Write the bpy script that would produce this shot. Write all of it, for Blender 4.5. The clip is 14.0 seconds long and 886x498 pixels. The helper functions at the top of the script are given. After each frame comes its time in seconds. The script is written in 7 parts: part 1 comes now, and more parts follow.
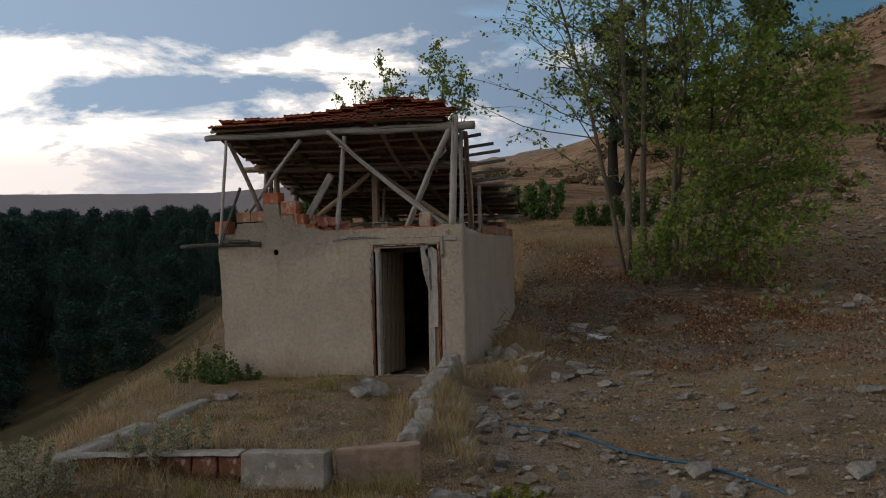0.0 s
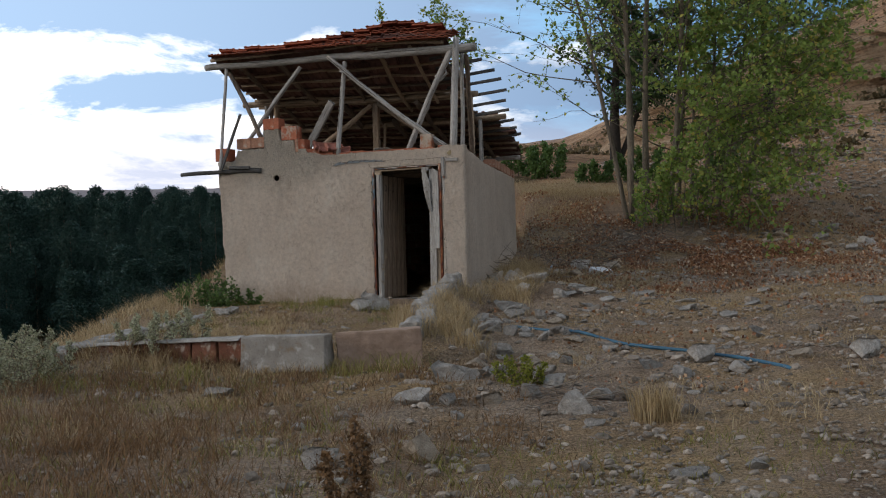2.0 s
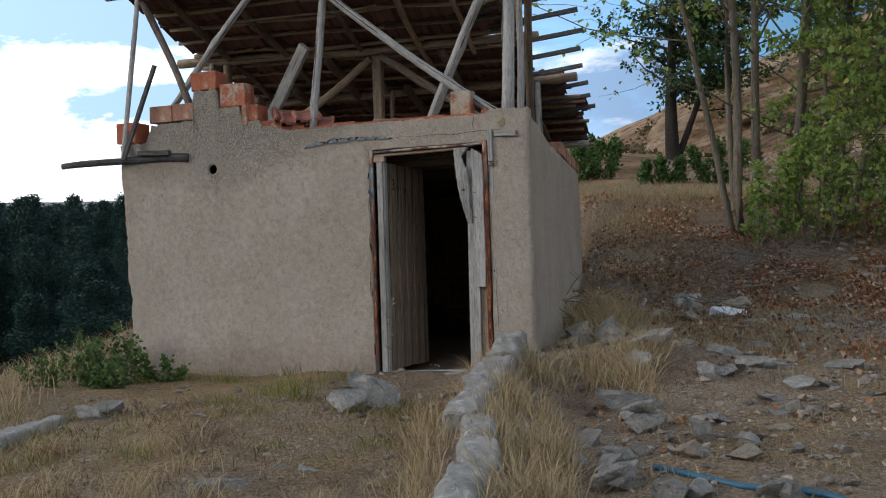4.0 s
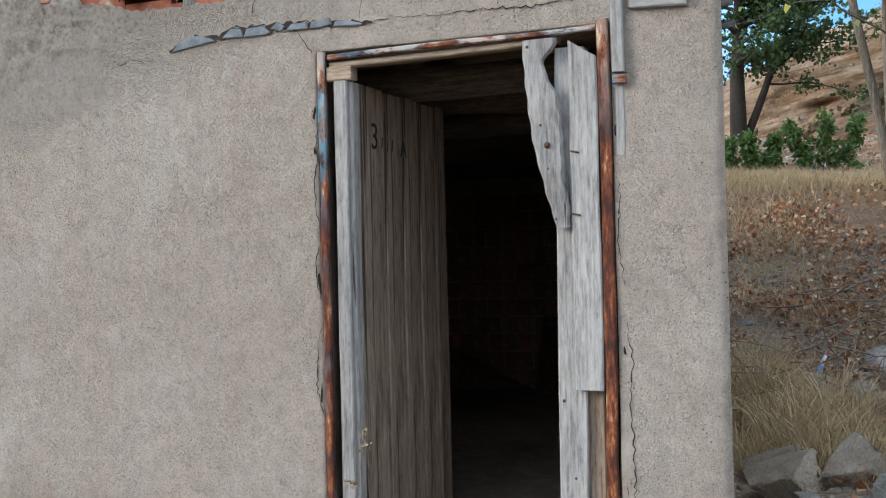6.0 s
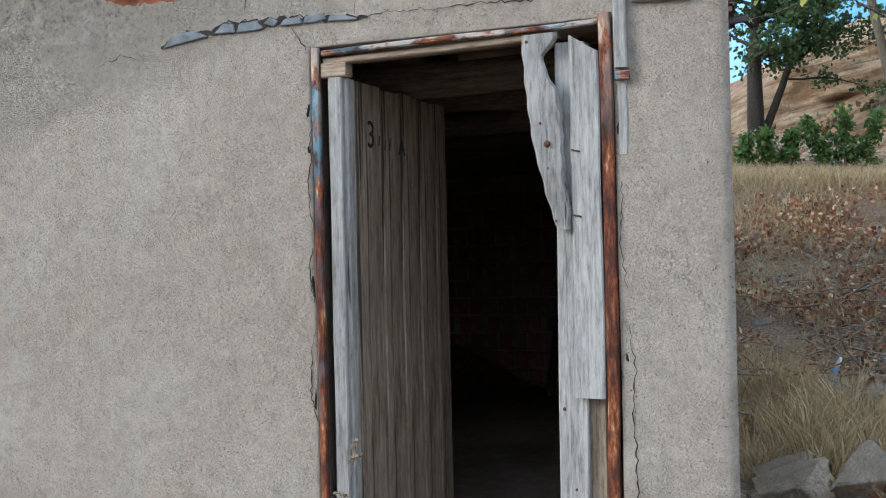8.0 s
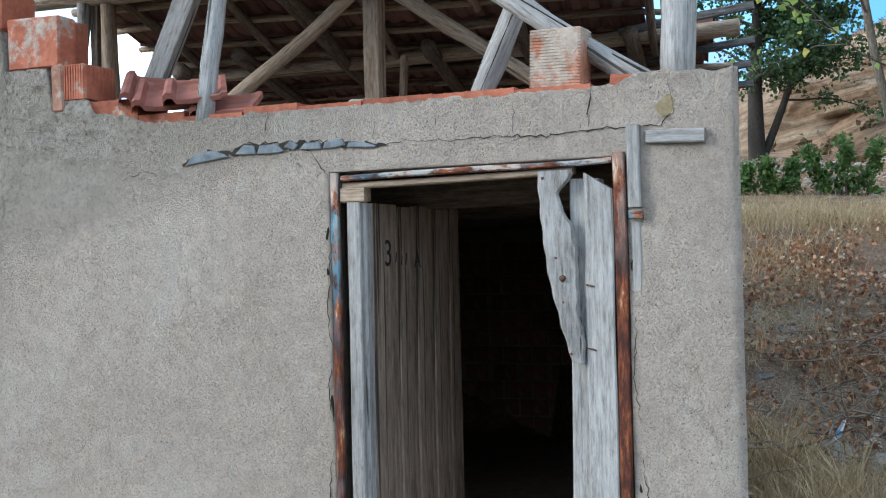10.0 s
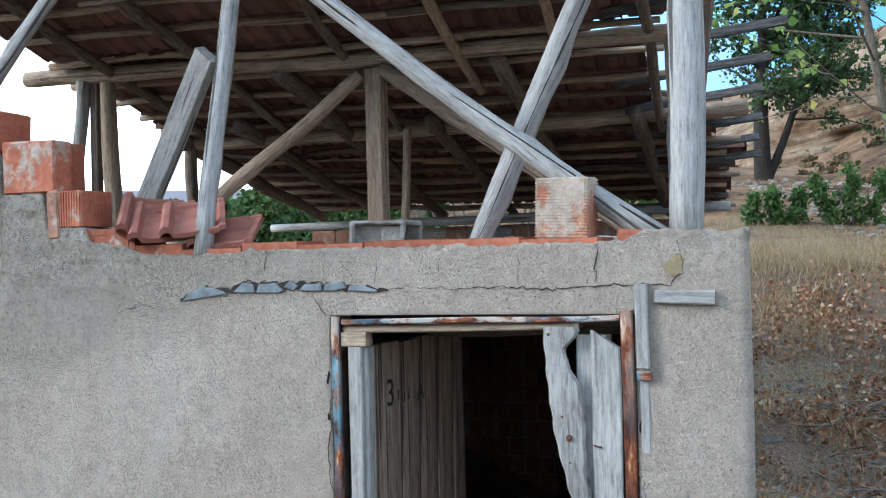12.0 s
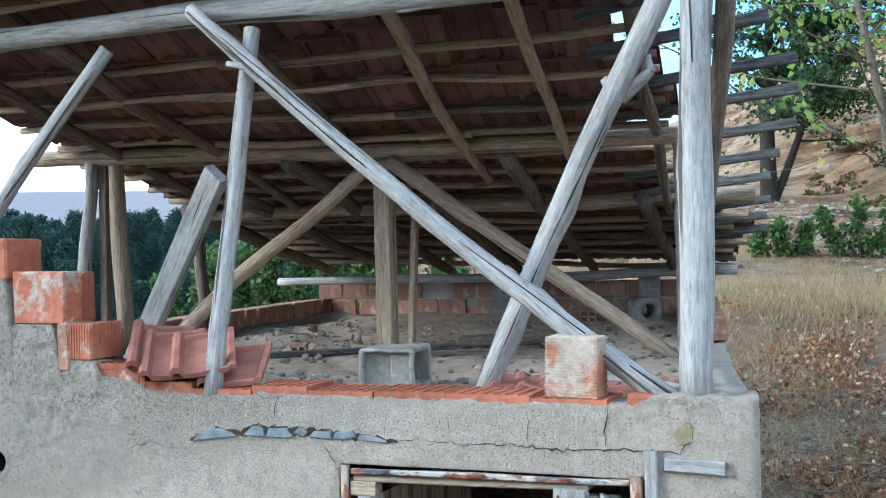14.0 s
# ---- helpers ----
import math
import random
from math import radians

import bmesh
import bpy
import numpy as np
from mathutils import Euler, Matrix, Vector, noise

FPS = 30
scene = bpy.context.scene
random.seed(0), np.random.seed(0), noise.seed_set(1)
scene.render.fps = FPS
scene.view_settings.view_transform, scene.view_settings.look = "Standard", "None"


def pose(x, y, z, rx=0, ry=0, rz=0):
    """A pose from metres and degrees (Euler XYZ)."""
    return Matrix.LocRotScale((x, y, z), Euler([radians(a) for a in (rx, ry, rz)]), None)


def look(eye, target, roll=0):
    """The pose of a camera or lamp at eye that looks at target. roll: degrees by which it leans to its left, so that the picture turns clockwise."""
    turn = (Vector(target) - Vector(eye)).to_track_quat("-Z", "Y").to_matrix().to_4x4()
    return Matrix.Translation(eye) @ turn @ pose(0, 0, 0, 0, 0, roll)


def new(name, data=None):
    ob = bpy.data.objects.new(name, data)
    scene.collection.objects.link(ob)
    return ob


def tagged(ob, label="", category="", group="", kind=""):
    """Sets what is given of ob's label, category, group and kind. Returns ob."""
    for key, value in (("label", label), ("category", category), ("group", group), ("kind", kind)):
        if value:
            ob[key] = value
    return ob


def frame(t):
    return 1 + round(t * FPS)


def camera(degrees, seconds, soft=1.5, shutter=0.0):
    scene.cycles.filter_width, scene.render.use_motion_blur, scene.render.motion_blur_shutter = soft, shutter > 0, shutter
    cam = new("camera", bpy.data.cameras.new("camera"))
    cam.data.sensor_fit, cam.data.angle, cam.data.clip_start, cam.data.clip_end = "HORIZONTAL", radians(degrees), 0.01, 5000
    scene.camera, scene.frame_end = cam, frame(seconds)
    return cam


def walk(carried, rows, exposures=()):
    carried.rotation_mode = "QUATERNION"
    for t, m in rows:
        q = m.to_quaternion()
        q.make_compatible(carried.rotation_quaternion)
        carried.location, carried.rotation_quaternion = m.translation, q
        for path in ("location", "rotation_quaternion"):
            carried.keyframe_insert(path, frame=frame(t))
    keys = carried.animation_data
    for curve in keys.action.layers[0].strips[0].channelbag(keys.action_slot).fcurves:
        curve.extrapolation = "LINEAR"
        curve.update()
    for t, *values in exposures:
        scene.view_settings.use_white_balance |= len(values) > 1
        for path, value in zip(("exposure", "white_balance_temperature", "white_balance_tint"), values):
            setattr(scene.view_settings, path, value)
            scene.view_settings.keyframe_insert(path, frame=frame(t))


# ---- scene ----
cam = camera(43.2, 14.0, 1.1)
METRES, EYE, TURN = 13.6, 1.6, 0.6
ROWS = [
    (0.0, 0.0, 0.0, 0.0, 0.01, 0.43, 1.48),
    (0.5, 0.0029, 0.0001, -0.0351, -0.13, 0.46, 1.55),
    (1.0, 0.0028, 0.0023, -0.0595, -0.08, 0.4, 1.62),
    (1.5, 0.0018, 0.0035, -0.0681, 0.02, 0.35, 1.62),
    (2.0, -0.0009, 0.0052, -0.0702, 0.13, 0.24, 1.64),
    (4.5, -0.0294, 0.5833, -0.0465, 0.91, 0.7, 1.71),
    (5.0, -0.037, 0.7105, -0.041, 1.06, 0.77, 1.67),
    (5.5, -0.0379, 0.7843, -0.0363, 1.21, 0.56, 1.54),
    (6.0, -0.034, 0.8114, -0.0354, 1.37, 0.39, 1.49),
    (6.5, -0.0312, 0.8212, -0.0353, 1.51, 0.32, 1.49),
    (7.0, -0.0298, 0.8244, -0.0352, 1.64, 0.31, 1.45),
    (9.5, -0.0333, 0.8113, -0.0159, 2.12, 0.3, 1.37),
    (10.0, -0.0328, 0.8139, -0.0061, 2.21, 0.3, 1.4),
    (10.5, -0.0316, 0.8165, 0.0057, 2.27, 0.28, 1.41),
    (11.0, -0.0313, 0.8173, 0.0188, 2.35, 0.29, 1.46),
    (11.5, -0.0315, 0.8173, 0.0243, 2.4, 0.29, 1.47),
    (12.0, -0.0319, 0.82, 0.0272, 2.45, 0.3, 1.49),
    (12.5, -0.0324, 0.8207, 0.037, 2.6, 0.26, 1.47),
    (13.0, -0.0327, 0.8182, 0.0453, 2.66, 0.25, 1.47),
    (13.5, -0.0319, 0.8178, 0.0561, 2.67, 0.27, 1.45),
    (14.0, -0.032, 0.8193, 0.0615, 2.72, 0.29, 1.44),
]
PATH = [(t, pose(0, 0, EYE, 0, 0, TURN) @ pose(METRES * x, METRES * y, METRES * z, 90 + pitch, roll, yaw)) for t, x, y, z, yaw, pitch, roll in ROWS]
PATH += [
    (2.2, look((-0.025, 0.214, 0.652), (-0.052, 2.214, 0.661), -1.7)),
    (4.3, look((-0.428, 7.191, 0.942), (-0.478, 9.190, 0.968), -1.9)),
    (9.3, look((-0.520, 11.033, 1.316), (-0.641, 13.029, 1.317), -1.5)),
]
PATH.sort(key=lambda row: row[0])
walk(cam, PATH, [
    (0.0, 0.64, 7800, 12), (0.5, 0.86, 7700, 13), (1.0, 1.12, 7550, 13), (1.5, 1.28, 7350, 12), (2.2, 1.36, 7150, 11), (4.3, 1.70, 6850, 9), (5.0, 2.05, 6850, 10), (5.5, 2.56, 6600, 8),
    (6.0, 2.70, 6500, 8), (6.5, 2.72, 6400, 8), (7.2, 2.68, 6350, 7), (9.3, 2.72, 6050, 4), (11.0, 2.78, 5900, 3), (12.5, 2.85, 5750, 2), (13.0, 2.82, 5700, 1), (13.5, 2.84, 5680, 0), (14.0, 3.14, 5650, -1),
])

# ---- sky and sun ----
SUN_AZ, SUN_EL = radians(-80), radians(7)      # from north (+y) clockwise: the sun is low on the west side
world = bpy.data.worlds.new("evening_sky")
scene.world = world
world.use_nodes = True
wn, wl = world.node_tree.nodes, world.node_tree.links
wn.clear()


def wnode(kind, **inputs):
    n = wn.new(kind)
    for k, v in inputs.items():
        n.inputs[k.replace("_", " ")].default_value = v
    return n


def wmath(op, a, b):
    n = wn.new("ShaderNodeMath")
    n.operation = op
    for i, s in enumerate((a, b)):
        if isinstance(s, (int, float)):
            n.inputs[i].default_value = s
        else:
            wl.new(s, n.inputs[i])
    return n.outputs[0]


def wmix(fac, a, b, mode="MIX"):
    n = wn.new("ShaderNodeMix")
    n.data_type, n.blend_type = "RGBA", mode
    for i, s in ((0, fac), (6, a), (7, b)):
        if isinstance(s, (int, float, tuple)):
            n.inputs[i].default_value = s
        else:
            wl.new(s, n.inputs[i])
    return n.outputs[2]


def wramp(fac, stops):
    n = wn.new("ShaderNodeValToRGB")
    while len(n.color_ramp.elements) < len(stops):
        n.color_ramp.elements.new(0.5)
    for e, (p, c) in zip(n.color_ramp.elements, stops):
        e.position, e.color = p, (*c, 1) if isinstance(c, tuple) else (c, c, c, 1)
    wl.new(fac, n.inputs[0])
    return n.outputs[0]


tc = wn.new("ShaderNodeTexCoord")
sep = wn.new("ShaderNodeSeparateXYZ")
wl.new(tc.outputs["Generated"], sep.inputs[0])
up = wmath("MAXIMUM", sep.outputs[2], 0.0)
flat = wn.new("ShaderNodeCombineXYZ")
den = wmath("ADD", up, 0.22)
wl.new(wmath("DIVIDE", sep.outputs[0], den), flat.inputs[0])
wl.new(wmath("DIVIDE", sep.outputs[1], den), flat.inputs[1])
sky = wn.new("ShaderNodeTexSky")
sky.sky_type, sky.sun_disc = "NISHITA", False
sky.sun_elevation, sky.sun_rotation = SUN_EL, SUN_AZ
sky.air_density, sky.dust_density, sky.ozone_density = 1.0, 2.0, 2.0
mapping = wn.new("ShaderNodeMapping")
mapping.inputs["Location"].default_value = (0.35, 1.2, 0.15)
mapping.inputs["Rotation"].default_value = (0, 0, radians(12))
mapping.inputs["Scale"].default_value = (1.0, 1.0, 2.9)
wl.new(tc.outputs["Generated"], mapping.inputs[0])
big = wnode("ShaderNodeTexNoise", Scale=5.2, Detail=9.0, Roughness=0.6, Distortion=0.3)
wl.new(mapping.outputs[0], big.inputs["Vector"])
thick = wnode("ShaderNodeTexNoise", Scale=7.0, Detail=9.0, Roughness=0.62, Distortion=0.3)
wl.new(mapping.outputs[0], thick.inputs["Vector"])
# glow round the set sun; the cloud thickens overhead, low on the horizon and away from the west
west = wmath("ADD", wmath("MULTIPLY", sep.outputs[0], -0.80), wmath("MULTIPLY", sep.outputs[1], 0.60))
side = wmath("ADD", wmath("MULTIPLY", west, 0.5), 0.5)
glow = wramp(side, [(0.66, 0.0), (0.80, 0.55), (0.93, 1.0)])
low = wramp(up, [(0.0, 1.0), (0.085, 0.85), (0.125, 0.0)])
layer = wramp(up, [(0.0, 0.60), (0.07, 0.60), (0.095, 0.24), (0.125, 0.28), (0.148, 0.60), (0.17, 0.36), (0.19, 0.62), (0.215, 1.0), (0.5, 0.8), (1.0, 0.55)])
lean = wmath("ADD", wmath("MULTIPLY", wmath("SUBTRACT", layer, 0.5), 0.34), wmath("MULTIPLY", wmath("SUBTRACT", 0.885, side), 0.85))
body = wmath("ADD", thick.outputs["Fac"], lean)
dark = wramp(body, [(0.445, 0.0), (0.475, 0.5), (0.56, 1.0)])
cover = wramp(wmath("ADD", big.outputs["Fac"], wmath("MULTIPLY", wmath("SUBTRACT", side, 0.80), 1.1)), [(0.37, 0.0), (0.48, 1.0)])
clear = wmix(1.0, sky.outputs[0], (0.06, 0.07, 0.08, 1), "MULTIPLY")
clear = wmix(0.75, clear, wmix(glow, (0.035, 0.105, 0.20, 1), (0.30, 0.55, 0.90, 1)))
bright = wmix(glow, (0.20, 0.25, 0.33, 1), (1.0, 0.99, 1.0, 1))
shaded = wmix(glow, (0.062, 0.105, 0.185, 1), (0.185, 0.285, 0.44, 1))
cloud = wmix(dark, bright, shaded)
air = wmix(cover, clear, cloud)
haze = wmix(glow, (0.16, 0.20, 0.28, 1), (0.36, 0.365, 0.44, 1))
air = wmix(wmath("MULTIPLY", low, 0.72), air, haze)
behind = wramp(side, [(0.0, 1.0), (0.5, 1.0), (0.64, 0.0)])
air = wmix(behind, air, (0.20, 0.235, 0.29, 1))
bg = wn.new("ShaderNodeBackground")
bg.inputs["Strength"].default_value = 1.0
wl.new(air, bg.inputs["Color"])
wo = wn.new("ShaderNodeOutputWorld")
wl.new(bg.outputs[0], wo.inputs["Surface"])

sun_data = bpy.data.lights.new("evening_sun", "SUN")
sun_data.energy, sun_data.angle, sun_data.color = 0.5, radians(25), (1.0, 0.9, 0.8)
sun = new("evening_sun", sun_data)
sun.matrix_world = look((-30, -9, 14), (0, 0, 0))

# ---- materials ----
RNG = random.Random(7)


class Shade:
    """A small builder of node materials in object space."""

    def __init__(self, name, rough=0.9, metal=0.0, spec=0.3):
        self.m = bpy.data.materials.new(name)
        self.m.use_nodes = True
        self.n, self.l = self.m.node_tree.nodes, self.m.node_tree.links
        self.b = self.n["Principled BSDF"]
        self.b.inputs["Roughness"].default_value = rough
        self.b.inputs["Metallic"].default_value = metal
        self.b.inputs["Specular IOR Level"].default_value = spec
        self.co = self.n.new("ShaderNodeTexCoord").outputs["Object"]

    def put(self, sock, s):
        if isinstance(s, (int, float)):
            sock.default_value = s
        elif isinstance(s, tuple):
            sock.default_value = (*s, 1) if len(s) == 3 else s
        else:
            self.l.new(s, sock)

    def noise(self, scale, detail=5.0, rough=0.6, stretch=(1, 1, 1), shift=(0, 0, 0), dist=0.0):
        mp = self.n.new("ShaderNodeMapping")
        mp.inputs["Scale"].default_value = stretch
        mp.inputs["Location"].default_value = shift
        self.l.new(self.co, mp.inputs[0])
        t = self.n.new("ShaderNodeTexNoise")
        t.inputs["Scale"].default_value, t.inputs["Detail"].default_value = scale, detail
        t.inputs["Roughness"].default_value, t.inputs["Distortion"].default_value = rough, dist
        self.l.new(mp.outputs[0], t.inputs["Vector"])
        return t.outputs["Fac"]

    def cells(self, scale, feature="F1", stretch=(1, 1, 1), colour=False):
        mp = self.n.new("ShaderNodeMapping")
        mp.inputs["Scale"].default_value = stretch
        self.l.new(self.co, mp.inputs[0])
        t = self.n.new("ShaderNodeTexVoronoi")
        t.feature = feature
        t.inputs["Scale"].default_value = scale
        self.l.new(mp.outputs[0], t.inputs["Vector"])
        return t.outputs["Color" if colour else "Distance"]

    def ramp(self, fac, stops):
        r = self.n.new("ShaderNodeValToRGB")
        while len(r.color_ramp.elements) < len(stops):
            r.color_ramp.elements.new(0.5)
        for e, (p, c) in zip(r.color_ramp.elements, stops):
            e.position, e.color = p, (*c, 1) if isinstance(c, tuple) else (c, c, c, 1)
        self.l.new(fac, r.inputs[0])
        return r.outputs[0]

    def mix(self, fac, a, b, mode="MIX"):
        x = self.n.new("ShaderNodeMix")
        x.data_type, x.blend_type = "RGBA", mode
        self.put(x.inputs[0], fac), self.put(x.inputs[6], a), self.put(x.inputs[7], b)
        return x.outputs[2]

    def math(self, op, a, b=0.0):
        x = self.n.new("ShaderNodeMath")
        x.operation = op
        self.put(x.inputs[0], a), self.put(x.inputs[1], b)
        return x.outputs[0]

    def random_object(self):
        return self.n.new("ShaderNodeObjectInfo").outputs["Random"]

    def random_island(self):
        return self.n.new("ShaderNodeNewGeometry").outputs["Random Per Island"]

    def axis(self, i, world=False):
        s = self.n.new("ShaderNodeSeparateXYZ")
        self.l.new(self.n.new("ShaderNodeNewGeometry").outputs["Position"] if world else self.co, s.inputs[0])
        return s.outputs[i]

    def slope(self):
        s = self.n.new("ShaderNodeSeparateXYZ")
        self.l.new(self.n.new("ShaderNodeNewGeometry").outputs["Normal"], s.inputs[0])
        return s.outputs[2]

    def vary(self, colour, rnd, low, high):
        h = self.n.new("ShaderNodeHueSaturation")
        self.put(h.inputs["Color"], colour)
        mr = self.n.new("ShaderNodeMapRange")
        self.l.new(rnd, mr.inputs[0])
        mr.inputs[3].default_value, mr.inputs[4].default_value = low, high
        self.l.new(mr.outputs[0], h.inputs["Value"])
        return h.outputs[0]

    def bump(self, *layers):
        prev = None
        for height, strength, dist in layers:
            b = self.n.new("ShaderNodeBump")
            b.inputs["Strength"].default_value, b.inputs["Distance"].default_value = strength, dist
            self.l.new(height, b.inputs["Height"])
            if prev:
                self.l.new(prev, b.inputs["Normal"])
            prev = b.outputs[0]
        self.l.new(prev, self.b.inputs["Normal"])

    def done(self, colour):
        self.put(self.b.inputs["Base Color"], colour)
        return self.m


def make_plaster():
    s = Shade("sandy_plaster", 0.95, spec=0.15)
    base = s.ramp(s.noise(1.3, 4, 0.55), [(0.3, (0.53, 0.446, 0.368)), (0.7, (0.615, 0.528, 0.442))])
    grit = s.mix(0.5, s.ramp(s.noise(95, 4, 0.75), [(0.36, 0.68), (0.45, 0.98), (0.62, 1.13)]), s.ramp(s.noise(240, 3, 0.7), [(0.34, 0.68), (0.46, 1.0), (0.64, 1.15)]))
    col = s.mix(1.0, base, grit, "MULTIPLY")
    pale = s.ramp(s.noise(5.0, 5, 0.65, (1, 1, 0.45), (4, 1, 0)), [(0.50, 0.0), (0.70, 0.38)])
    col = s.mix(pale, col, (0.64, 0.585, 0.51))
    damp = s.ramp(s.math("ADD", s.axis(2), s.math("MULTIPLY", s.noise(4.0, 4), 0.5)), [(0.25, 1.0), (0.62, 0.0)])
    col = s.mix(s.math("MULTIPLY", damp, 0.55), col, (0.30, 0.21, 0.15))
    streak = s.ramp(s.noise(7.0, 4, 0.6, (1, 1, 0.12), (0, 7, 3)), [(0.60, 0.0), (0.75, 0.30)])
    col = s.mix(streak, col, (0.27, 0.22, 0.18))
    pits = s.ramp(s.cells(55), [(0.03, 0.0), (0.16, 1.0)])
    pitcol = s.ramp(s.math("ADD", s.cells(52), s.math("MULTIPLY", s.noise(6, 3), 0.35)), [(0.21, 0.25), (0.28, 1.0)])
    col = s.mix(1.0, col, pitcol, "MULTIPLY")
    specks = s.ramp(s.math("ADD", s.cells(130), s.math("MULTIPLY", s.noise(9, 4, 0.7, shift=(6, 2, 8)), 0.9)), [(0.42, 0.35), (0.47, 1.0)])
    col = s.mix(1.0, col, specks, "MULTIPLY")
    lumps = s.ramp(s.noise(22, 6, 0.7, shift=(8, 1, 2)), [(0.32, 0.84), (0.6, 1.07)])
    col = s.mix(1.0, col, lumps, "MULTIPLY")
    lime = s.ramp(s.noise(11, 6, 0.72, (1, 1, 0.45), (2, 6, 5)), [(0.56, 0.0), (0.66, 0.45)])
    col = s.mix(lime, col, (0.66, 0.615, 0.54))
    scrape = s.ramp(s.noise(17, 7, 0.78, (1, 1, 1.6), (5, 3, 1)), [(0.33, 0.66), (0.41, 1.0)])
    col = s.mix(0.6, col, scrape, "MULTIPLY")
    line = s.math("ABSOLUTE", s.math("SUBTRACT", s.noise(4.5, 5, 0.62, (1, 1, 0.8), (1, 7, 4)), 0.5))
    hair = s.math("MULTIPLY", s.ramp(line, [(0.003, 1.0), (0.008, 0.0)]), s.ramp(s.noise(2.1, 3, 0.5, shift=(9, 9, 2)), [(0.54, 0.0), (0.64, 1.0)]))
    col = s.mix(s.math("MULTIPLY", hair, 0.32), col, (0.12, 0.095, 0.075))
    # thrown render round the stepped corner
    mask = s.n.new("ShaderNodeMapRange")
    s.l.new(s.math("ADD", s.math("SUBTRACT", s.axis(2), s.math("ABSOLUTE", s.math("MULTIPLY", s.math("ADD", s.axis(0), 2.4), 0.32))), s.math("MULTIPLY", s.noise(5, 4), 0.3)), mask.inputs[0])
    mask.inputs[1].default_value, mask.inputs[2].default_value = 1.55, 2.02
    clods = s.math("MULTIPLY", s.noise(62, 6, 0.8), mask.outputs[0])
    gaps = s.ramp(s.noise(62, 6, 0.8), [(0.38, 0.42), (0.47, 1.0), (0.6, 1.25)])
    col = s.mix(s.math("MULTIPLY", mask.outputs[0], 0.8), col, s.mix(1.0, s.mix(0.65, col, (0.62, 0.565, 0.48)), gaps, "MULTIPLY"))
    s.bump((s.noise(9, 6, 0.65), 0.8, 0.035), (s.noise(26, 6, 0.75, (1, 1, 0.7), (2, 2, 9)), 0.9, 0.035), (s.noise(95, 4, 0.75), 1.0, 0.016), (s.math("SUBTRACT", 1.0, hair), 0.6, 0.01), (pits, 0.4, 0.006), (clods, 1.0, 0.07))
    return s.done(col)


def make_rough_plaster():
    s = Shade("coarse_render", 0.95, spec=0.12)
    base = s.ramp(s.noise(6, 5, 0.6), [(0.3, (0.36, 0.30, 0.24)), (0.7, (0.52, 0.46, 0.39))])
    col = s.mix(1.0, base, s.ramp(s.noise(90, 4, 0.7), [(0.3, 0.5), (0.55, 1.1)]), "MULTIPLY")
    s.bump((s.noise(28, 6, 0.7), 1.0, 0.03), (s.noise(110, 4, 0.7), 0.8, 0.006))
    return s.done(col)


def make_concrete():
    s = Shade("weathered_concrete", 0.9, spec=0.2)
    base = s.ramp(s.noise(4, 5, 0.6), [(0.3, (0.19, 0.172, 0.15)), (0.7, (0.33, 0.31, 0.28))])
    speck = s.ramp(s.cells(60), [(0.05, 0.6), (0.3, 1.05)])
    col = s.mix(1.0, base, speck, "MULTIPLY")
    col = s.mix(s.ramp(s.noise(11, 6, 0.7, shift=(3, 3, 3)), [(0.54, 0.0), (0.64, 0.7)]), col, (0.47, 0.455, 0.43))
    col = s.mix(s.ramp(s.noise(7, 4, 0.7, shift=(9, 3, 3)), [(0.58, 0.0), (0.7, 0.7)]), col, (0.22, 0.15, 0.09))
    s.bump((s.noise(16, 6, 0.7), 0.7, 0.03), (s.noise(120, 3, 0.7), 0.6, 0.005))
    return s.done(col)


def make_brick(name, c1, c2, mortar=0.5):
    s = Shade(name, 0.88, spec=0.2)
    col = s.ramp(s.noise(5, 5, 0.6), [(0.3, c1), (0.7, c2)])
    col = s.vary(col, s.random_object(), 0.78, 1.15)
    smear = s.ramp(s.noise(9, 5, 0.7, shift=(2, 5, 1)), [(0.66 - 0.16 * mortar, 0.0), (0.76 - 0.14 * mortar, 0.9)])
    col = s.mix(smear, col, (0.46, 0.40, 0.33))
    dust = s.ramp(s.noise(30, 4, 0.7), [(0.35, 0.75), (0.65, 1.1)])
    col = s.mix(1.0, col, dust, "MULTIPLY")
    s.bump((s.noise(25, 5, 0.65), 0.5, 0.012), (s.noise(160, 3, 0.7), 0.4, 0.003), (smear, 0.5, 0.006))
    return s.done(col)


def make_tile(name, c1, c2, c3):
    s = Shade(name, 0.85, spec=0.25)
    col = s.ramp(s.noise(7, 5, 0.6), [(0.25, c1), (0.6, c2), (0.85, c3)])
    col = s.vary(col, s.random_object(), 0.6, 1.2)
    lichen = s.ramp(s.noise(16, 5, 0.7, shift=(1, 8, 2)), [(0.58, 0.0), (0.70, 0.7)])
    col = s.mix(lichen, col, (0.16, 0.11, 0.085))
    s.bump((s.noise(30, 5, 0.65), 0.4, 0.008), (s.noise(150, 3, 0.7), 0.3, 0.002))
    return s.done(col)


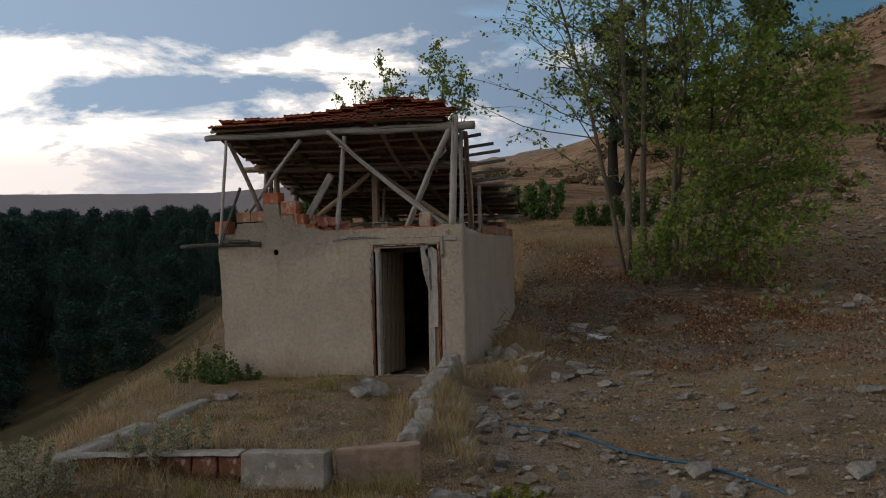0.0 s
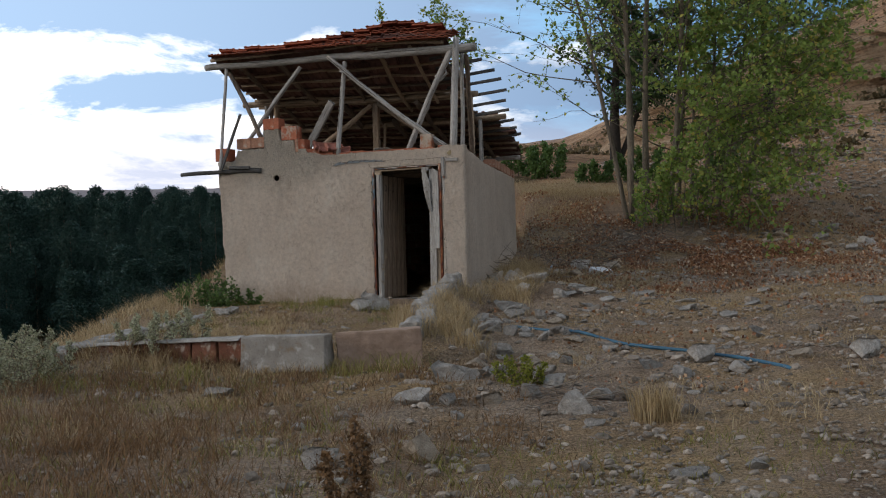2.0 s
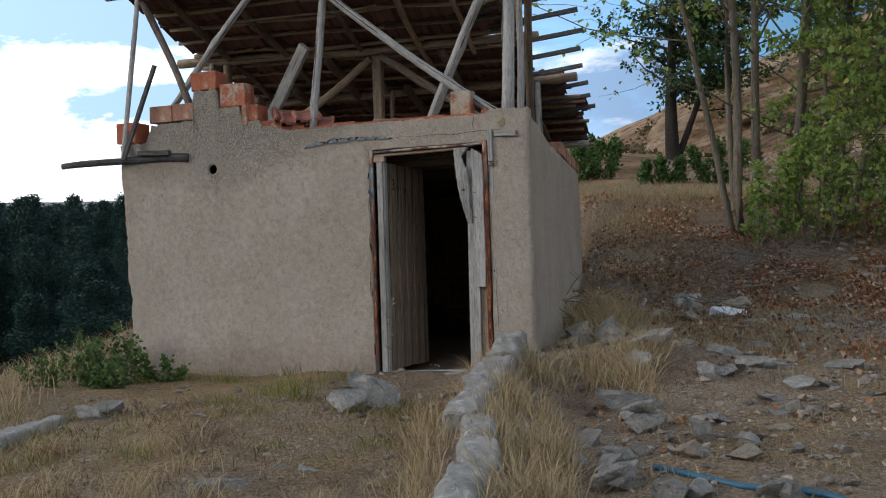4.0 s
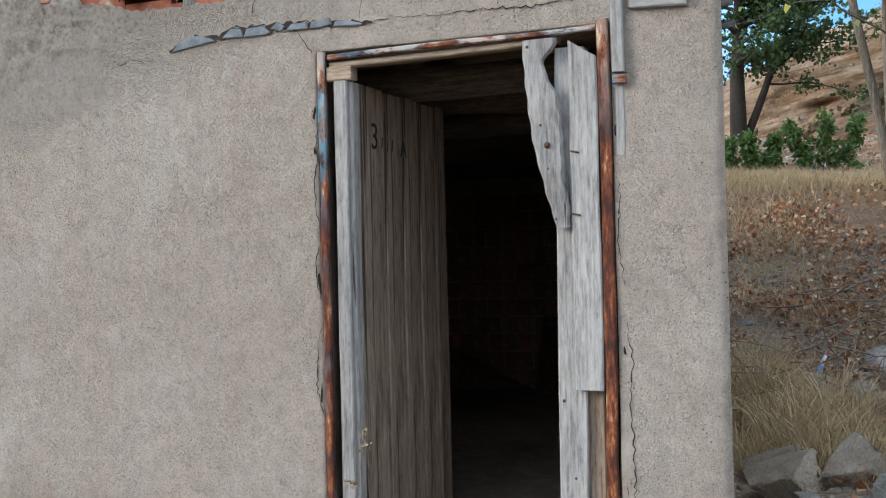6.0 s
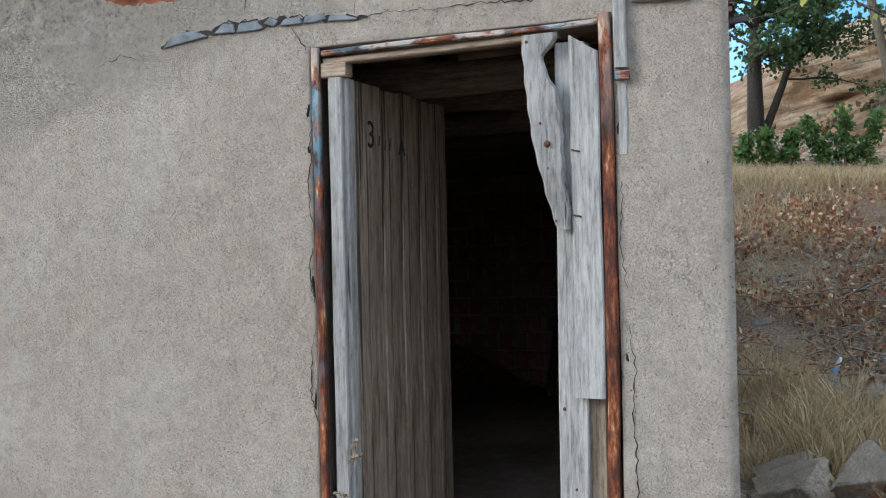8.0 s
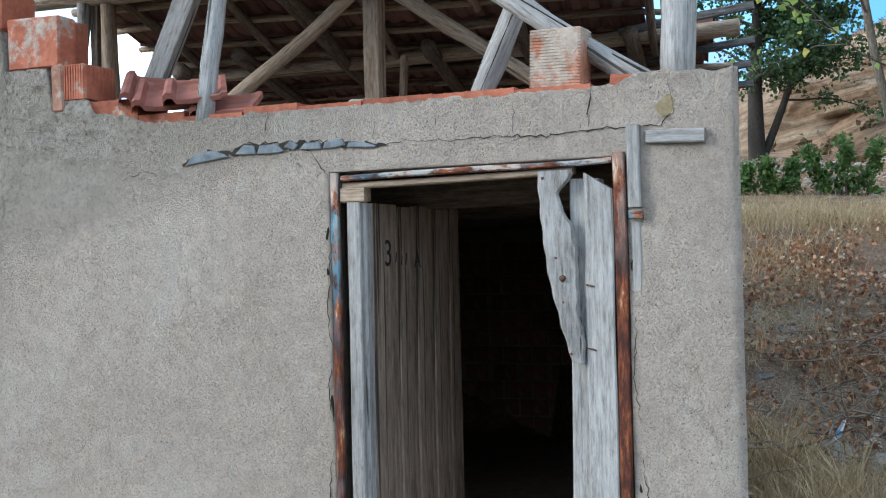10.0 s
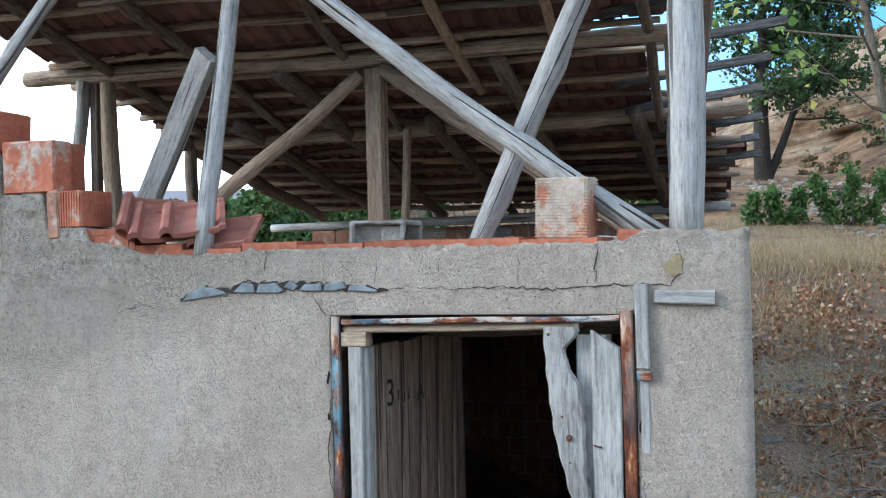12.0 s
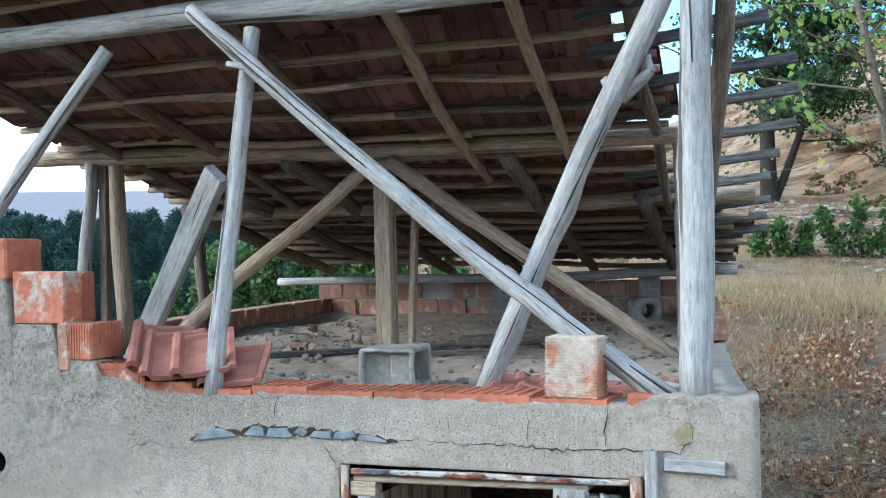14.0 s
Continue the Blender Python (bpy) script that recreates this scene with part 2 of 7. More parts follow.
def make_wood(name, pale, mid, deep, cracks=0.6, fine=1.0, vary=True):
    """Wood whose grain runs along the object's own z axis."""
    s = Shade(name, 0.88, spec=0.15)
    grain = s.noise(95 * fine, 6, 0.72, (1, 1, 0.05), dist=0.3)
    flakes = s.noise(75 * fine, 5, 0.75, (1, 1, 0.22), (3, 1, 4))
    tone = s.math("ADD", s.math("MULTIPLY", grain, 0.55), s.math("MULTIPLY", flakes, 0.45))
    col = s.ramp(tone, [(0.36, deep), (0.48, mid), (0.60, pale)])
    blot = s.ramp(s.noise(5.0, 6, 0.7, (1, 1, 0.3)), [(0.3, 0.66), (0.62, 1.1)])
    col = s.mix(1.0, col, blot, "MULTIPLY")
    crack = s.ramp(s.noise(30 * fine, 3, 0.6, (1, 1, 0.02), (5, 2, 0), 0.15), [(0.355, 1.0), (0.378, 0.0)])
    col = s.mix(s.math("MULTIPLY", crack, cracks), col, (0.035, 0.03, 0.025))
    knots = s.ramp(s.cells(3.1, stretch=(1, 1, 0.55)), [(0.02, 1.0), (0.07, 0.0)])
    col = s.mix(s.math("MULTIPLY", knots, 0.6), col, deep)
    if vary:
        col = s.vary(col, s.random_object(), 0.85, 1.12)
    s.bump((tone, 0.9, 0.010), (s.math("SUBTRACT", 1.0, crack), 0.8, 0.012), (s.noise(9, 5, 0.65, (1, 1, 0.4)), 0.5, 0.02))
    return s.done(col)


def make_rust(name, paint, flakes):
    s = Shade(name, 0.8, 0.2, 0.3)
    col = s.ramp(s.noise(42, 7, 0.72, (1, 1, 0.22)), [(0.36, (0.035, 0.018, 0.013)), (0.46, (0.085, 0.028, 0.018)), (0.54, (0.20, 0.062, 0.028)), (0.61, (0.36, 0.15, 0.06)), (0.68, (0.55, 0.46, 0.36))])
    blue = s.ramp(s.noise(9, 4, 0.7, (1, 1, 0.5), (3, 0, 2)), [(0.50, 0.0), (0.56, 0.9)])
    high = s.ramp(s.math("DIVIDE", s.axis(2, True), 2.0), [(0.15, 0.25), (0.62, 0.12), (0.78, 1.0)])
    col = s.mix(s.math("MULTIPLY", s.math("MULTIPLY", blue, high), paint), col, (0.07, 0.24, 0.33))
    chips = s.ramp(s.noise(14, 6, 0.75, (1, 1, 0.4), (7, 4, 1)), [(0.48, 0.0), (0.55, 0.85)])
    upper = s.ramp(s.math("DIVIDE", s.axis(2, True), 2.0), [(0.70, 0.0), (0.86, 1.0)])
    col = s.mix(s.math("MULTIPLY", s.math("MULTIPLY", chips, upper), flakes), col, (0.56, 0.55, 0.50))
    s.bump((s.noise(60, 5, 0.7), 0.6, 0.004))
    return s.done(col)


def make_stone(name, c1, c2, island=False):
    s = Shade(name, 0.9, spec=0.2)
    col = s.ramp(s.noise(4, 6, 0.65, dist=0.5), [(0.28, c1), (0.7, c2)])
    col = s.mix(1.0, col, s.ramp(s.noise(45, 4, 0.7), [(0.3, 0.65), (0.65, 1.15)]), "MULTIPLY")
    col = s.mix(s.ramp(s.noise(8, 5, 0.7, shift=(4, 4, 4)), [(0.58, 0.0), (0.7, 0.55)]), col, (0.30, 0.20, 0.12))
    col = s.vary(col, s.random_island() if island else s.random_object(), 0.5 if island else 0.7, 1.2)
    s.bump((s.noise(7, 7, 0.7), 0.9, 0.06), (s.noise(60, 4, 0.7), 0.6, 0.01))
    return s.done(col)


def make_leaf(name, dark, light, trans=0.35, autumn=None):
    s = Shade(name, 0.6, spec=0.3)
    rnd = s.random_island()
    stops = [(0.0, dark), (0.85, light)]
    if autumn:
        stops += [(0.93, autumn)]
    col = s.ramp(rnd, stops)
    out = s.n["Material Output"]
    tr = s.n.new("ShaderNodeBsdfTranslucent")
    s.l.new(col, tr.inputs["Color"])
    ms = s.n.new("ShaderNodeMixShader")
    ms.inputs[0].default_value = trans
    s.l.new(s.b.outputs[0], ms.inputs[1]), s.l.new(tr.outputs[0], ms.inputs[2])
    s.l.new(ms.outputs[0], out.inputs["Surface"])
    return s.done(col)


def make_ground():
    s = Shade("stony_dry_ground", 0.97, spec=0.1)
    soil = s.ramp(s.noise(0.9, 6, 0.6), [(0.3, (0.23, 0.15, 0.098)), (0.5, (0.335, 0.238, 0.165)), (0.7, (0.42, 0.325, 0.24))])
    fines = s.ramp(s.noise(46, 6, 0.8), [(0.34, 0.35), (0.5, 1.0), (0.68, 1.7)])
    near = s.mix(1.0, soil, fines, "MULTIPLY")
    grit = s.vary(s.ramp(s.cells(30, colour=True), [(0.2, (0.15, 0.12, 0.095)), (0.8, (0.37, 0.315, 0.26))]), s.noise(20), 0.8, 1.2)
    near = s.mix(s.ramp(s.cells(30), [(0.16, 0.75), (0.30, 0.0)]), near, grit)
    small = s.vary(s.ramp(s.cells(85, colour=True), [(0.2, (0.12, 0.105, 0.09)), (0.8, (0.44, 0.40, 0.35))]), s.noise(26), 0.7, 1.3)
    stony = s.ramp(s.noise(0.8, 6, 0.7, shift=(7, 2, 0)), [(0.42, 0.15), (0.58, 0.9)])
    near = s.mix(s.math("MULTIPLY", s.ramp(s.cells(85), [(0.2, 1.0), (0.36, 0.0)]), stony), near, small)
    humus = s.ramp(s.noise(1.7, 7, 0.72, shift=(1, 9, 0)), [(0.5, 0.0), (0.64, 0.6)])
    near = s.mix(humus, near, s.mix(1.0, (0.13, 0.095, 0.068), fines, "MULTIPLY"))
    straw = s.ramp(s.noise(0.45, 5, 0.65, shift=(3, 3, 0)), [(0.45, 0.0), (0.62, 0.7)])
    near = s.mix(straw, near, s.mix(1.0, (0.40, 0.265, 0.125), fines, "MULTIPLY"))
    # the hills: dry grass over ochre earth, darker tufts
    hill = s.ramp(s.noise(0.11, 10, 0.75), [(0.36, (0.20, 0.11, 0.065)), (0.5, (0.37, 0.22, 0.125)), (0.64, (0.49, 0.335, 0.21))])
    tuft = s.ramp(s.noise(1.2, 9, 0.8), [(0.36, 0.32), (0.5, 0.95), (0.64, 1.35)])
    hill = s.mix(1.0, hill, tuft, "MULTIPLY")
    scrub = s.ramp(s.math("ADD", s.cells(0.33), s.math("MULTIPLY", s.noise(0.9, 5), 0.25)), [(0.30, 0.85), (0.44, 0.0)])
    hill = s.mix(scrub, hill, (0.075, 0.06, 0.032))
    # aerial haze put into the colour: hills grey with distance
    far_haze = s.ramp(s.math("DIVIDE", s.axis(1, True), 800.0), [(0.2, 0.0), (0.5, 0.9)])
    hill = s.mix(far_haze, hill, (0.235, 0.215, 0.225))
    dist = s.ramp(s.math("DIVIDE", s.axis(1, True), 60.0), [(0.34, 0.0), (0.47, 1.0)])
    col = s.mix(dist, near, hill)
    side = s.ramp(s.math("ADD", s.math("DIVIDE", s.axis(0, True), -10.0), s.math("MULTIPLY", s.noise(0.7, 6, 0.65), 0.32)), [(0.54, 0.0), (0.68, 1.0)])
    meadow = s.mix(1.0, (0.085, 0.075, 0.038), fines, "MULTIPLY")
    nearer = s.ramp(s.math("DIVIDE", s.axis(1, True), 200.0), [(0.4, 1.0), (0.6, 0.0)])
    col = s.mix(s.math("MULTIPLY", s.math("MULTIPLY", side, nearer), 0.85), col, meadow)
    s.bump((s.noise(0.5, 10, 0.75), 0.7, 0.7), (s.noise(2.5, 8, 0.7), 0.8, 0.15), (s.noise(28, 6, 0.75), 1.0, 0.04), (s.cells(30), 0.6, 0.02))
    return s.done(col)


def make_plain(name, c1, c2, scale=12, rough=0.8, bump=0.3, spec=0.3, stretch=(1, 1, 1)):
    s = Shade(name, rough, spec=spec)
    n = s.noise(scale, 5, 0.65, stretch)
    s.bump((s.noise(scale * 4, 4, 0.7, stretch), bump, 0.01))
    return s.done(s.ramp(n, [(0.3, c1), (0.7, c2)]))


PLASTER = make_plaster()
COARSE = make_rough_plaster()
CONCRETE = make_concrete()
BRICK = make_brick("hollow_clay_brick", (0.30, 0.092, 0.055), (0.43, 0.155, 0.09), 0.4)
BRICK_DUSTY = make_brick("mortar_smeared_brick", (0.32, 0.155, 0.10), (0.45, 0.25, 0.175), 0.6)
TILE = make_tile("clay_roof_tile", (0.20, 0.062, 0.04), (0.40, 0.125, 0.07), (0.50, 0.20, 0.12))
# darker, browner tile colour for the rear slope
TILE_DARK = make_tile("dark_roof_tile", (0.085, 0.052, 0.048), (0.165, 0.088, 0.074), (0.27, 0.16, 0.135))
TILE_LOOSE = make_tile("loose_clay_tile", (0.22, 0.08, 0.06), (0.37, 0.15, 0.11), (0.47, 0.28, 0.22))
GREY_WOOD = make_wood("silvered_wood", (0.47, 0.455, 0.43), (0.35, 0.335, 0.315), (0.17, 0.16, 0.145), 0.8)
BROWN_WOOD = make_wood("dry_brown_wood", (0.46, 0.36, 0.27), (0.33, 0.25, 0.18), (0.15, 0.105, 0.07), 0.5)
DARK_WOOD = make_wood("dark_old_wood", (0.25, 0.20, 0.16), (0.155, 0.12, 0.095), (0.065, 0.052, 0.043), 0.5)
SLATE_WOOD = make_wood("blackened_wood", (0.17, 0.17, 0.17), (0.09, 0.088, 0.085), (0.03, 0.028, 0.026), 0.5)
DOOR_WOOD = make_wood("door_board_wood", (0.36, 0.285, 0.22), (0.245, 0.188, 0.143), (0.075, 0.053, 0.038), 0.9, 0.5)
RUST = make_rust("rusted_painted_steel", 1.0, 0.6)
RUST_RED = make_rust("dark_rusted_steel", 0.0, 0.3)
RUST_PALE = make_rust("rusted_cream_steel", 0.4, 0.75)
STONE = make_stone("grey_fieldstone", (0.24, 0.22, 0.195), (0.52, 0.485, 0.44))
STONE_TAN = make_stone("tan_fieldstone", (0.27, 0.215, 0.16), (0.47, 0.395, 0.31))
PEBBLE = make_stone("loose_pebbles", (0.21, 0.17, 0.135), (0.45, 0.39, 0.325), True)
GROUND = make_ground()
EARTH = make_plain("roof_earth", (0.25, 0.195, 0.15), (0.42, 0.34, 0.275), 14, 0.97, 1.0, 0.1)
CRACK = make_plain("dark_gap", (0.025, 0.022, 0.02), (0.06, 0.05, 0.042), 20, 0.95, 0.5, 0.1)
BARK = make_wood("poplar_bark", (0.25, 0.21, 0.16), (0.155, 0.13, 0.10), (0.09, 0.075, 0.055), 0.4)
BARK_DARK = make_wood("dark_bark", (0.06, 0.05, 0.04), (0.035, 0.03, 0.025), (0.015, 0.012, 0.01), 0.4)
LEAF = make_leaf("poplar_leaves", (0.13, 0.21, 0.048), (0.31, 0.41, 0.11), 0.5, (0.42, 0.38, 0.09))
LEAF_DARK = make_leaf("dark_leaves", (0.024, 0.055, 0.02), (0.065, 0.11, 0.036), 0.25)
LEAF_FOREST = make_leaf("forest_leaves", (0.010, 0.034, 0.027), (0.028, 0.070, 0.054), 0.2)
LEAF_SHRUB = make_leaf("shrub_leaves", (0.055, 0.10, 0.03), (0.125, 0.20, 0.06), 0.35)
LEAF_VINE = make_leaf("vine_leaves", (0.055, 0.105, 0.032), (0.125, 0.21, 0.056), 0.35)
LEAF_DEAD = make_leaf("fallen_leaves", (0.13, 0.052, 0.028), (0.42, 0.205, 0.10), 0.15, (0.58, 0.44, 0.30))
STRAW = make_leaf("dry_grass_blades", (0.235, 0.16, 0.08), (0.53, 0.41, 0.24), 0.3)
GREEN_GRASS = make_leaf("green_grass_blades", (0.09, 0.10, 0.025), (0.30, 0.27, 0.08), 0.3)
PALE_WEED = make_leaf("pale_weed_heads", (0.22, 0.24, 0.14), (0.48, 0.48, 0.33), 0.3)
RUSSET = make_leaf("russet_dock", (0.10, 0.06, 0.03), (0.27, 0.155, 0.075), 0.2)
TWIG = make_plain("dry_twigs", (0.10, 0.075, 0.055), (0.26, 0.215, 0.175), 15, 0.9, 0.4)
HOSE = make_plain("blue_hose_plastic", (0.012, 0.06, 0.11), (0.035, 0.125, 0.19), 9, 0.5, 0.2, 0.4)
BAG = make_plain("white_plastic", (0.50, 0.54, 0.58), (0.68, 0.71, 0.74), 9, 0.45, 0.4, 0.4)
BLUE_LABEL = make_plain("blue_plastic_label", (0.08, 0.25, 0.50), (0.20, 0.40, 0.62), 14, 0.45, 0.2, 0.4)
INK = make_plain("black_marker", (0.012, 0.012, 0.012), (0.03, 0.03, 0.03), 20, 0.8, 0.1)
NAIL = make_plain("rusty_iron", (0.05, 0.03, 0.02), (0.16, 0.08, 0.045), 60, 0.7, 0.5)


def make_cliff():
    s = Shade("layered_sandstone", 0.95, spec=0.1)
    tilt = s.n.new("ShaderNodeMapping")
    tilt.inputs["Rotation"].default_value = (0, radians(13), 0)
    s.l.new(s.co, tilt.inputs[0])
    s.co = tilt.outputs[0]
    layers = s.noise(1.1, 6, 0.65, (0.30, 0.30, 3.6), dist=0.4)
    thin = s.noise(2.6, 7, 0.72, (0.28, 0.28, 4.2), (4, 1, 2), 0.5)
    col = s.ramp(layers, [(0.3, (0.27, 0.155, 0.09)), (0.5, (0.45, 0.30, 0.185)), (0.7, (0.56, 0.43, 0.30))])
    col = s.mix(1.0, col, s.ramp(thin, [(0.36, 0.45), (0.46, 1.0), (0.6, 1.2)]), "MULTIPLY")
    col = s.mix(1.0, col, s.ramp(s.noise(5, 7, 0.75), [(0.3, 0.65), (0.6, 1.12)]), "MULTIPLY")
    s.bump((layers, 1.0, 0.5), (thin, 1.0, 0.22), (s.noise(4, 7, 0.75), 0.8, 0.2))
    return s.done(col)


CLIFF = make_cliff()

# ---- geometry helpers ----
CORNER = Vector((0.155, 14.19, 0))
ALONG = Vector((-0.943, 0.332, 0))             # the front wall, from its east corner westwards
INTO = Vector((0.190, 0.982, 0))               # the roof over the hut, from the front to the back
FACE = Vector((-0.332, -0.943, 0))             # out of the front wall
INTO_WALL = Vector((0.1597, 0.9872, 0))        # the side walls run a little off the roof's slope
DEPTH = 5.55                                   # from the front face to the rear wall


def house(u, v, z):
    return CORNER + ALONG * u + INTO * v + Vector((0, 0, z))


def hut(u, v, z):
    return CORNER + ALONG * u + INTO_WALL * v + Vector((0, 0, z))


def part(name, bm, material, parent=None, label="", m=None, smooth=False):
    """Link a bmesh as one mesh object, under a thing or a part."""
    me = bpy.data.meshes.new(name)
    bm.normal_update()
    bm.to_mesh(me)
    bm.free()
    return place(name, me, material, parent, label, m, smooth)


def place(name, me, material, parent=None, label="", m=None, smooth=False):
    if material and not me.materials:
        me.materials.append(material)
    if smooth:
        me.polygons.foreach_set("use_smooth", [True] * len(me.polygons))
    ob = new(name, me)
    if m is not None:
        ob.matrix_world = m
    if parent is not None:
        ob.parent = parent
        ob.matrix_parent_inverse = parent.matrix_world.inverted() if parent.matrix_world != Matrix() else Matrix()
    if label:
        ob["label"] = label
    return ob


def root(name, at=(0, 0, 0)):
    ob = new(name)
    ob.empty_display_size = 0.1
    return ob


def axis_frame(a, b, spin=0.0):
    """A pose at a whose z axis runs towards b."""
    d = (Vector(b) - Vector(a)).normalized()
    return Matrix.Translation(a) @ d.to_track_quat("Z", "Y").to_matrix().to_4x4() @ Matrix.Rotation(spin, 4, "Z")


def log_mesh(length, r0, r1, bend=0.02, seed=0, sides=10, rough=0.08, knots=2):
    rng = random.Random(seed)
    bm = bmesh.new()
    n = max(4, int(length / 0.11))
    off = Vector((rng.random() * 50, rng.random() * 50, 0))
    kn = [(rng.random(), rng.random() * 6.28) for _ in range(knots)]
    rings = []
    for i in range(n + 1):
        k = i / n
        c = Vector((noise.noise(off + Vector((k * length * 1.1, 0, 3))), noise.noise(off + Vector((k * length * 1.1, 9, 7))), 0)) * bend * 2
        c *= math.sin(math.pi * k) ** 0.5
        r = r0 + (r1 - r0) * k
        ring = []
        for j in range(sides):
            a = 2 * math.pi * j / sides
            q = r * (1 + rough * 2 * noise.noise(off + Vector((math.cos(a) * 1.3, math.sin(a) * 1.3, k * length * 2.2))))
            for kk, ka in kn:
                da = abs((a - ka + math.pi) % (2 * math.pi) - math.pi)
                q += r * 0.35 * math.exp(-((k - kk) * length / 0.05) ** 2 - (da / 0.5) ** 2)
            ring.append(bm.verts.new((c.x + q * math.cos(a), c.y + q * math.sin(a), k * length)))
        rings.append(ring)
    for p, q in zip(rings, rings[1:]):
        for j in range(sides):
            bm.faces.new((p[j], p[(j + 1) % sides], q[(j + 1) % sides], q[j]))
    bm.faces.new(list(reversed(rings[0])))
    bm.faces.new(rings[-1])
    return bm


LOGS = [0]


def log(name, a, b, r0, r1, material, parent=None, label="", bend=0.02, sides=10, knots=2, sag=0.0):
    LOGS[0] += 1
    a, b = Vector(a), Vector(b)
    bm = log_mesh((b - a).length, r0, r1, bend, LOGS[0], sides, 0.08, knots)
    m = axis_frame(a, b, LOGS[0])
    if sag:
        down = m.to_3x3().inverted() @ Vector((0, 0, -sag))
        for v in bm.verts:
            k = v.co.z / (b - a).length
            v.co += down * (4 * k * (1 - k))
    return part(name, bm, material, parent, label, m, True)


def board_mesh(w, t, length, seed=0, wear=0.004, bevel=0.004, segs=8):
    """A sawn board: width x, thickness y, length z from 0, with worn edges."""
    rng = random.Random(seed)
    bm = bmesh.new()
    off = Vector((rng.random() * 40, rng.random() * 40, rng.random() * 40))
    c = min(bevel, t * 0.3, w * 0.3)
    outline = [(-w / 2 + c, -t / 2), (w / 2 - c, -t / 2), (w / 2, -t / 2 + c), (w / 2, t / 2 - c), (w / 2 - c, t / 2), (-w / 2 + c, t / 2), (-w / 2, t / 2 - c), (-w / 2, -t / 2 + c)]
    rings = []
    for i in range(segs + 1):
        z = length * i / segs
        ring = []
        for x, y in outline:
            d = noise.noise_vector(off + Vector((x * 8, y * 8, z * 3))) * wear
            ring.append(bm.verts.new((x + d.x, y + d.y * 0.5, z + (d.z if i in (0, segs) else 0))))
        rings.append(ring)
    for p, q in zip(rings, rings[1:]):
        for j in range(8):
            bm.faces.new((p[j], p[(j + 1) % 8], q[(j + 1) % 8], q[j]))
    bm.faces.new(list(reversed(rings[0])))
    bm.faces.new(rings[-1])
    return bm


def board(name, a, b, w, t, material, parent=None, label="", facing=None, wear=0.004):
    """A board from a to b whose broad side looks along facing."""
    LOGS[0] += 1
    a, b = Vector(a), Vector(b)
    z = (b - a).normalized()
    y = -(Vector(facing) if facing is not None else FACE)
    y = (y - z * y.dot(z)).normalized()
    x = y.cross(z)
    m = Matrix.Translation(a) @ Matrix((x, y, z)).transposed().to_4x4()
    return part(name, board_mesh(w, t, (b - a).length, LOGS[0], wear), material, parent, label, m)


def block_mesh(l, w, h, bevel=0.01, wear=0.008, seed=0, cuts=3):
    """A worn block with rounded arrises, its base at z 0, middle at x y 0."""
    bm = bmesh.new()
    bmesh.ops.create_cube(bm, size=1.0)
    bmesh.ops.subdivide_edges(bm, edges=bm.edges[:], cuts=max(6, cuts * 3), use_grid_fill=True)
    half = Vector((l / 2, w / 2, h / 2))
    off = Vector((seed * 3.7, seed * 1.3, 0))
    for v in bm.verts:
        p = Vector((v.co.x * l, v.co.y * w, v.co.z * h))
        r = bevel * (1 + 0.8 * noise.noise(p * 5 + off))
        q = Vector([max(-a + r, min(a - r, c)) for c, a in zip(p, half)])
        if (p - q).length > 1e-6:
            p = q + (p - q).normalized() * r
        p += noise.noise_vector(p * 5 + off) * wear + noise.noise_vector(p * 17 + off) * wear * 0.5
        v.co = p + Vector((0, 0, h / 2))
    return bm


def box(bm, x0, x1, y0, y1, z0, z1):
    c = Matrix.Translation(((x0 + x1) / 2, (y0 + y1) / 2, (z0 + z1) / 2)) @ Matrix.Diagonal((x1 - x0, y1 - y0, z1 - z0, 1))
    return bmesh.ops.create_cube(bm, size=1.0, matrix=c)


def rock_mesh(seed, flat=0.6, sub=2):
    rng = random.Random(seed)
    bm = bmesh.new()
    bmesh.ops.create_icosphere(bm, subdivisions=sub, radius=0.5)
    off = Vector((seed * 7.1, seed * 3.3, 1))
    planes = [Vector((rng.gauss(0, 1), rng.gauss(0, 1), rng.gauss(0, 0.8))).normalized() for _ in range(12)]
    lim = [rng.uniform(0.14, 0.30) for _ in planes]
    for v in bm.verts:
        v.co += noise.noise_vector(v.co * 2.2 + off) * 0.16
        for p, q in zip(planes, lim):
            d = v.co.dot(p) - q
            if d > 0:
                v.co -= p * d
        v.co += noise.noise_vector(v.co * 9 + off) * 0.016 + noise.noise_vector(v.co * 24 + off) * 0.006
        v.co.z *= flat
    return bm


def mesh_of(name, verts, faces, material):
    me = bpy.data.meshes.new(name)
    me.from_pydata(verts, [], faces)
    me.materials.append(material)
    return me


# ---- the lie of the land ----
def ramp1(x, xs, ys):
    return np.interp(x, xs, ys)


def smooth(k):
    k = np.clip(k, 0, 1)
    return k * k * (3 - 2 * k)


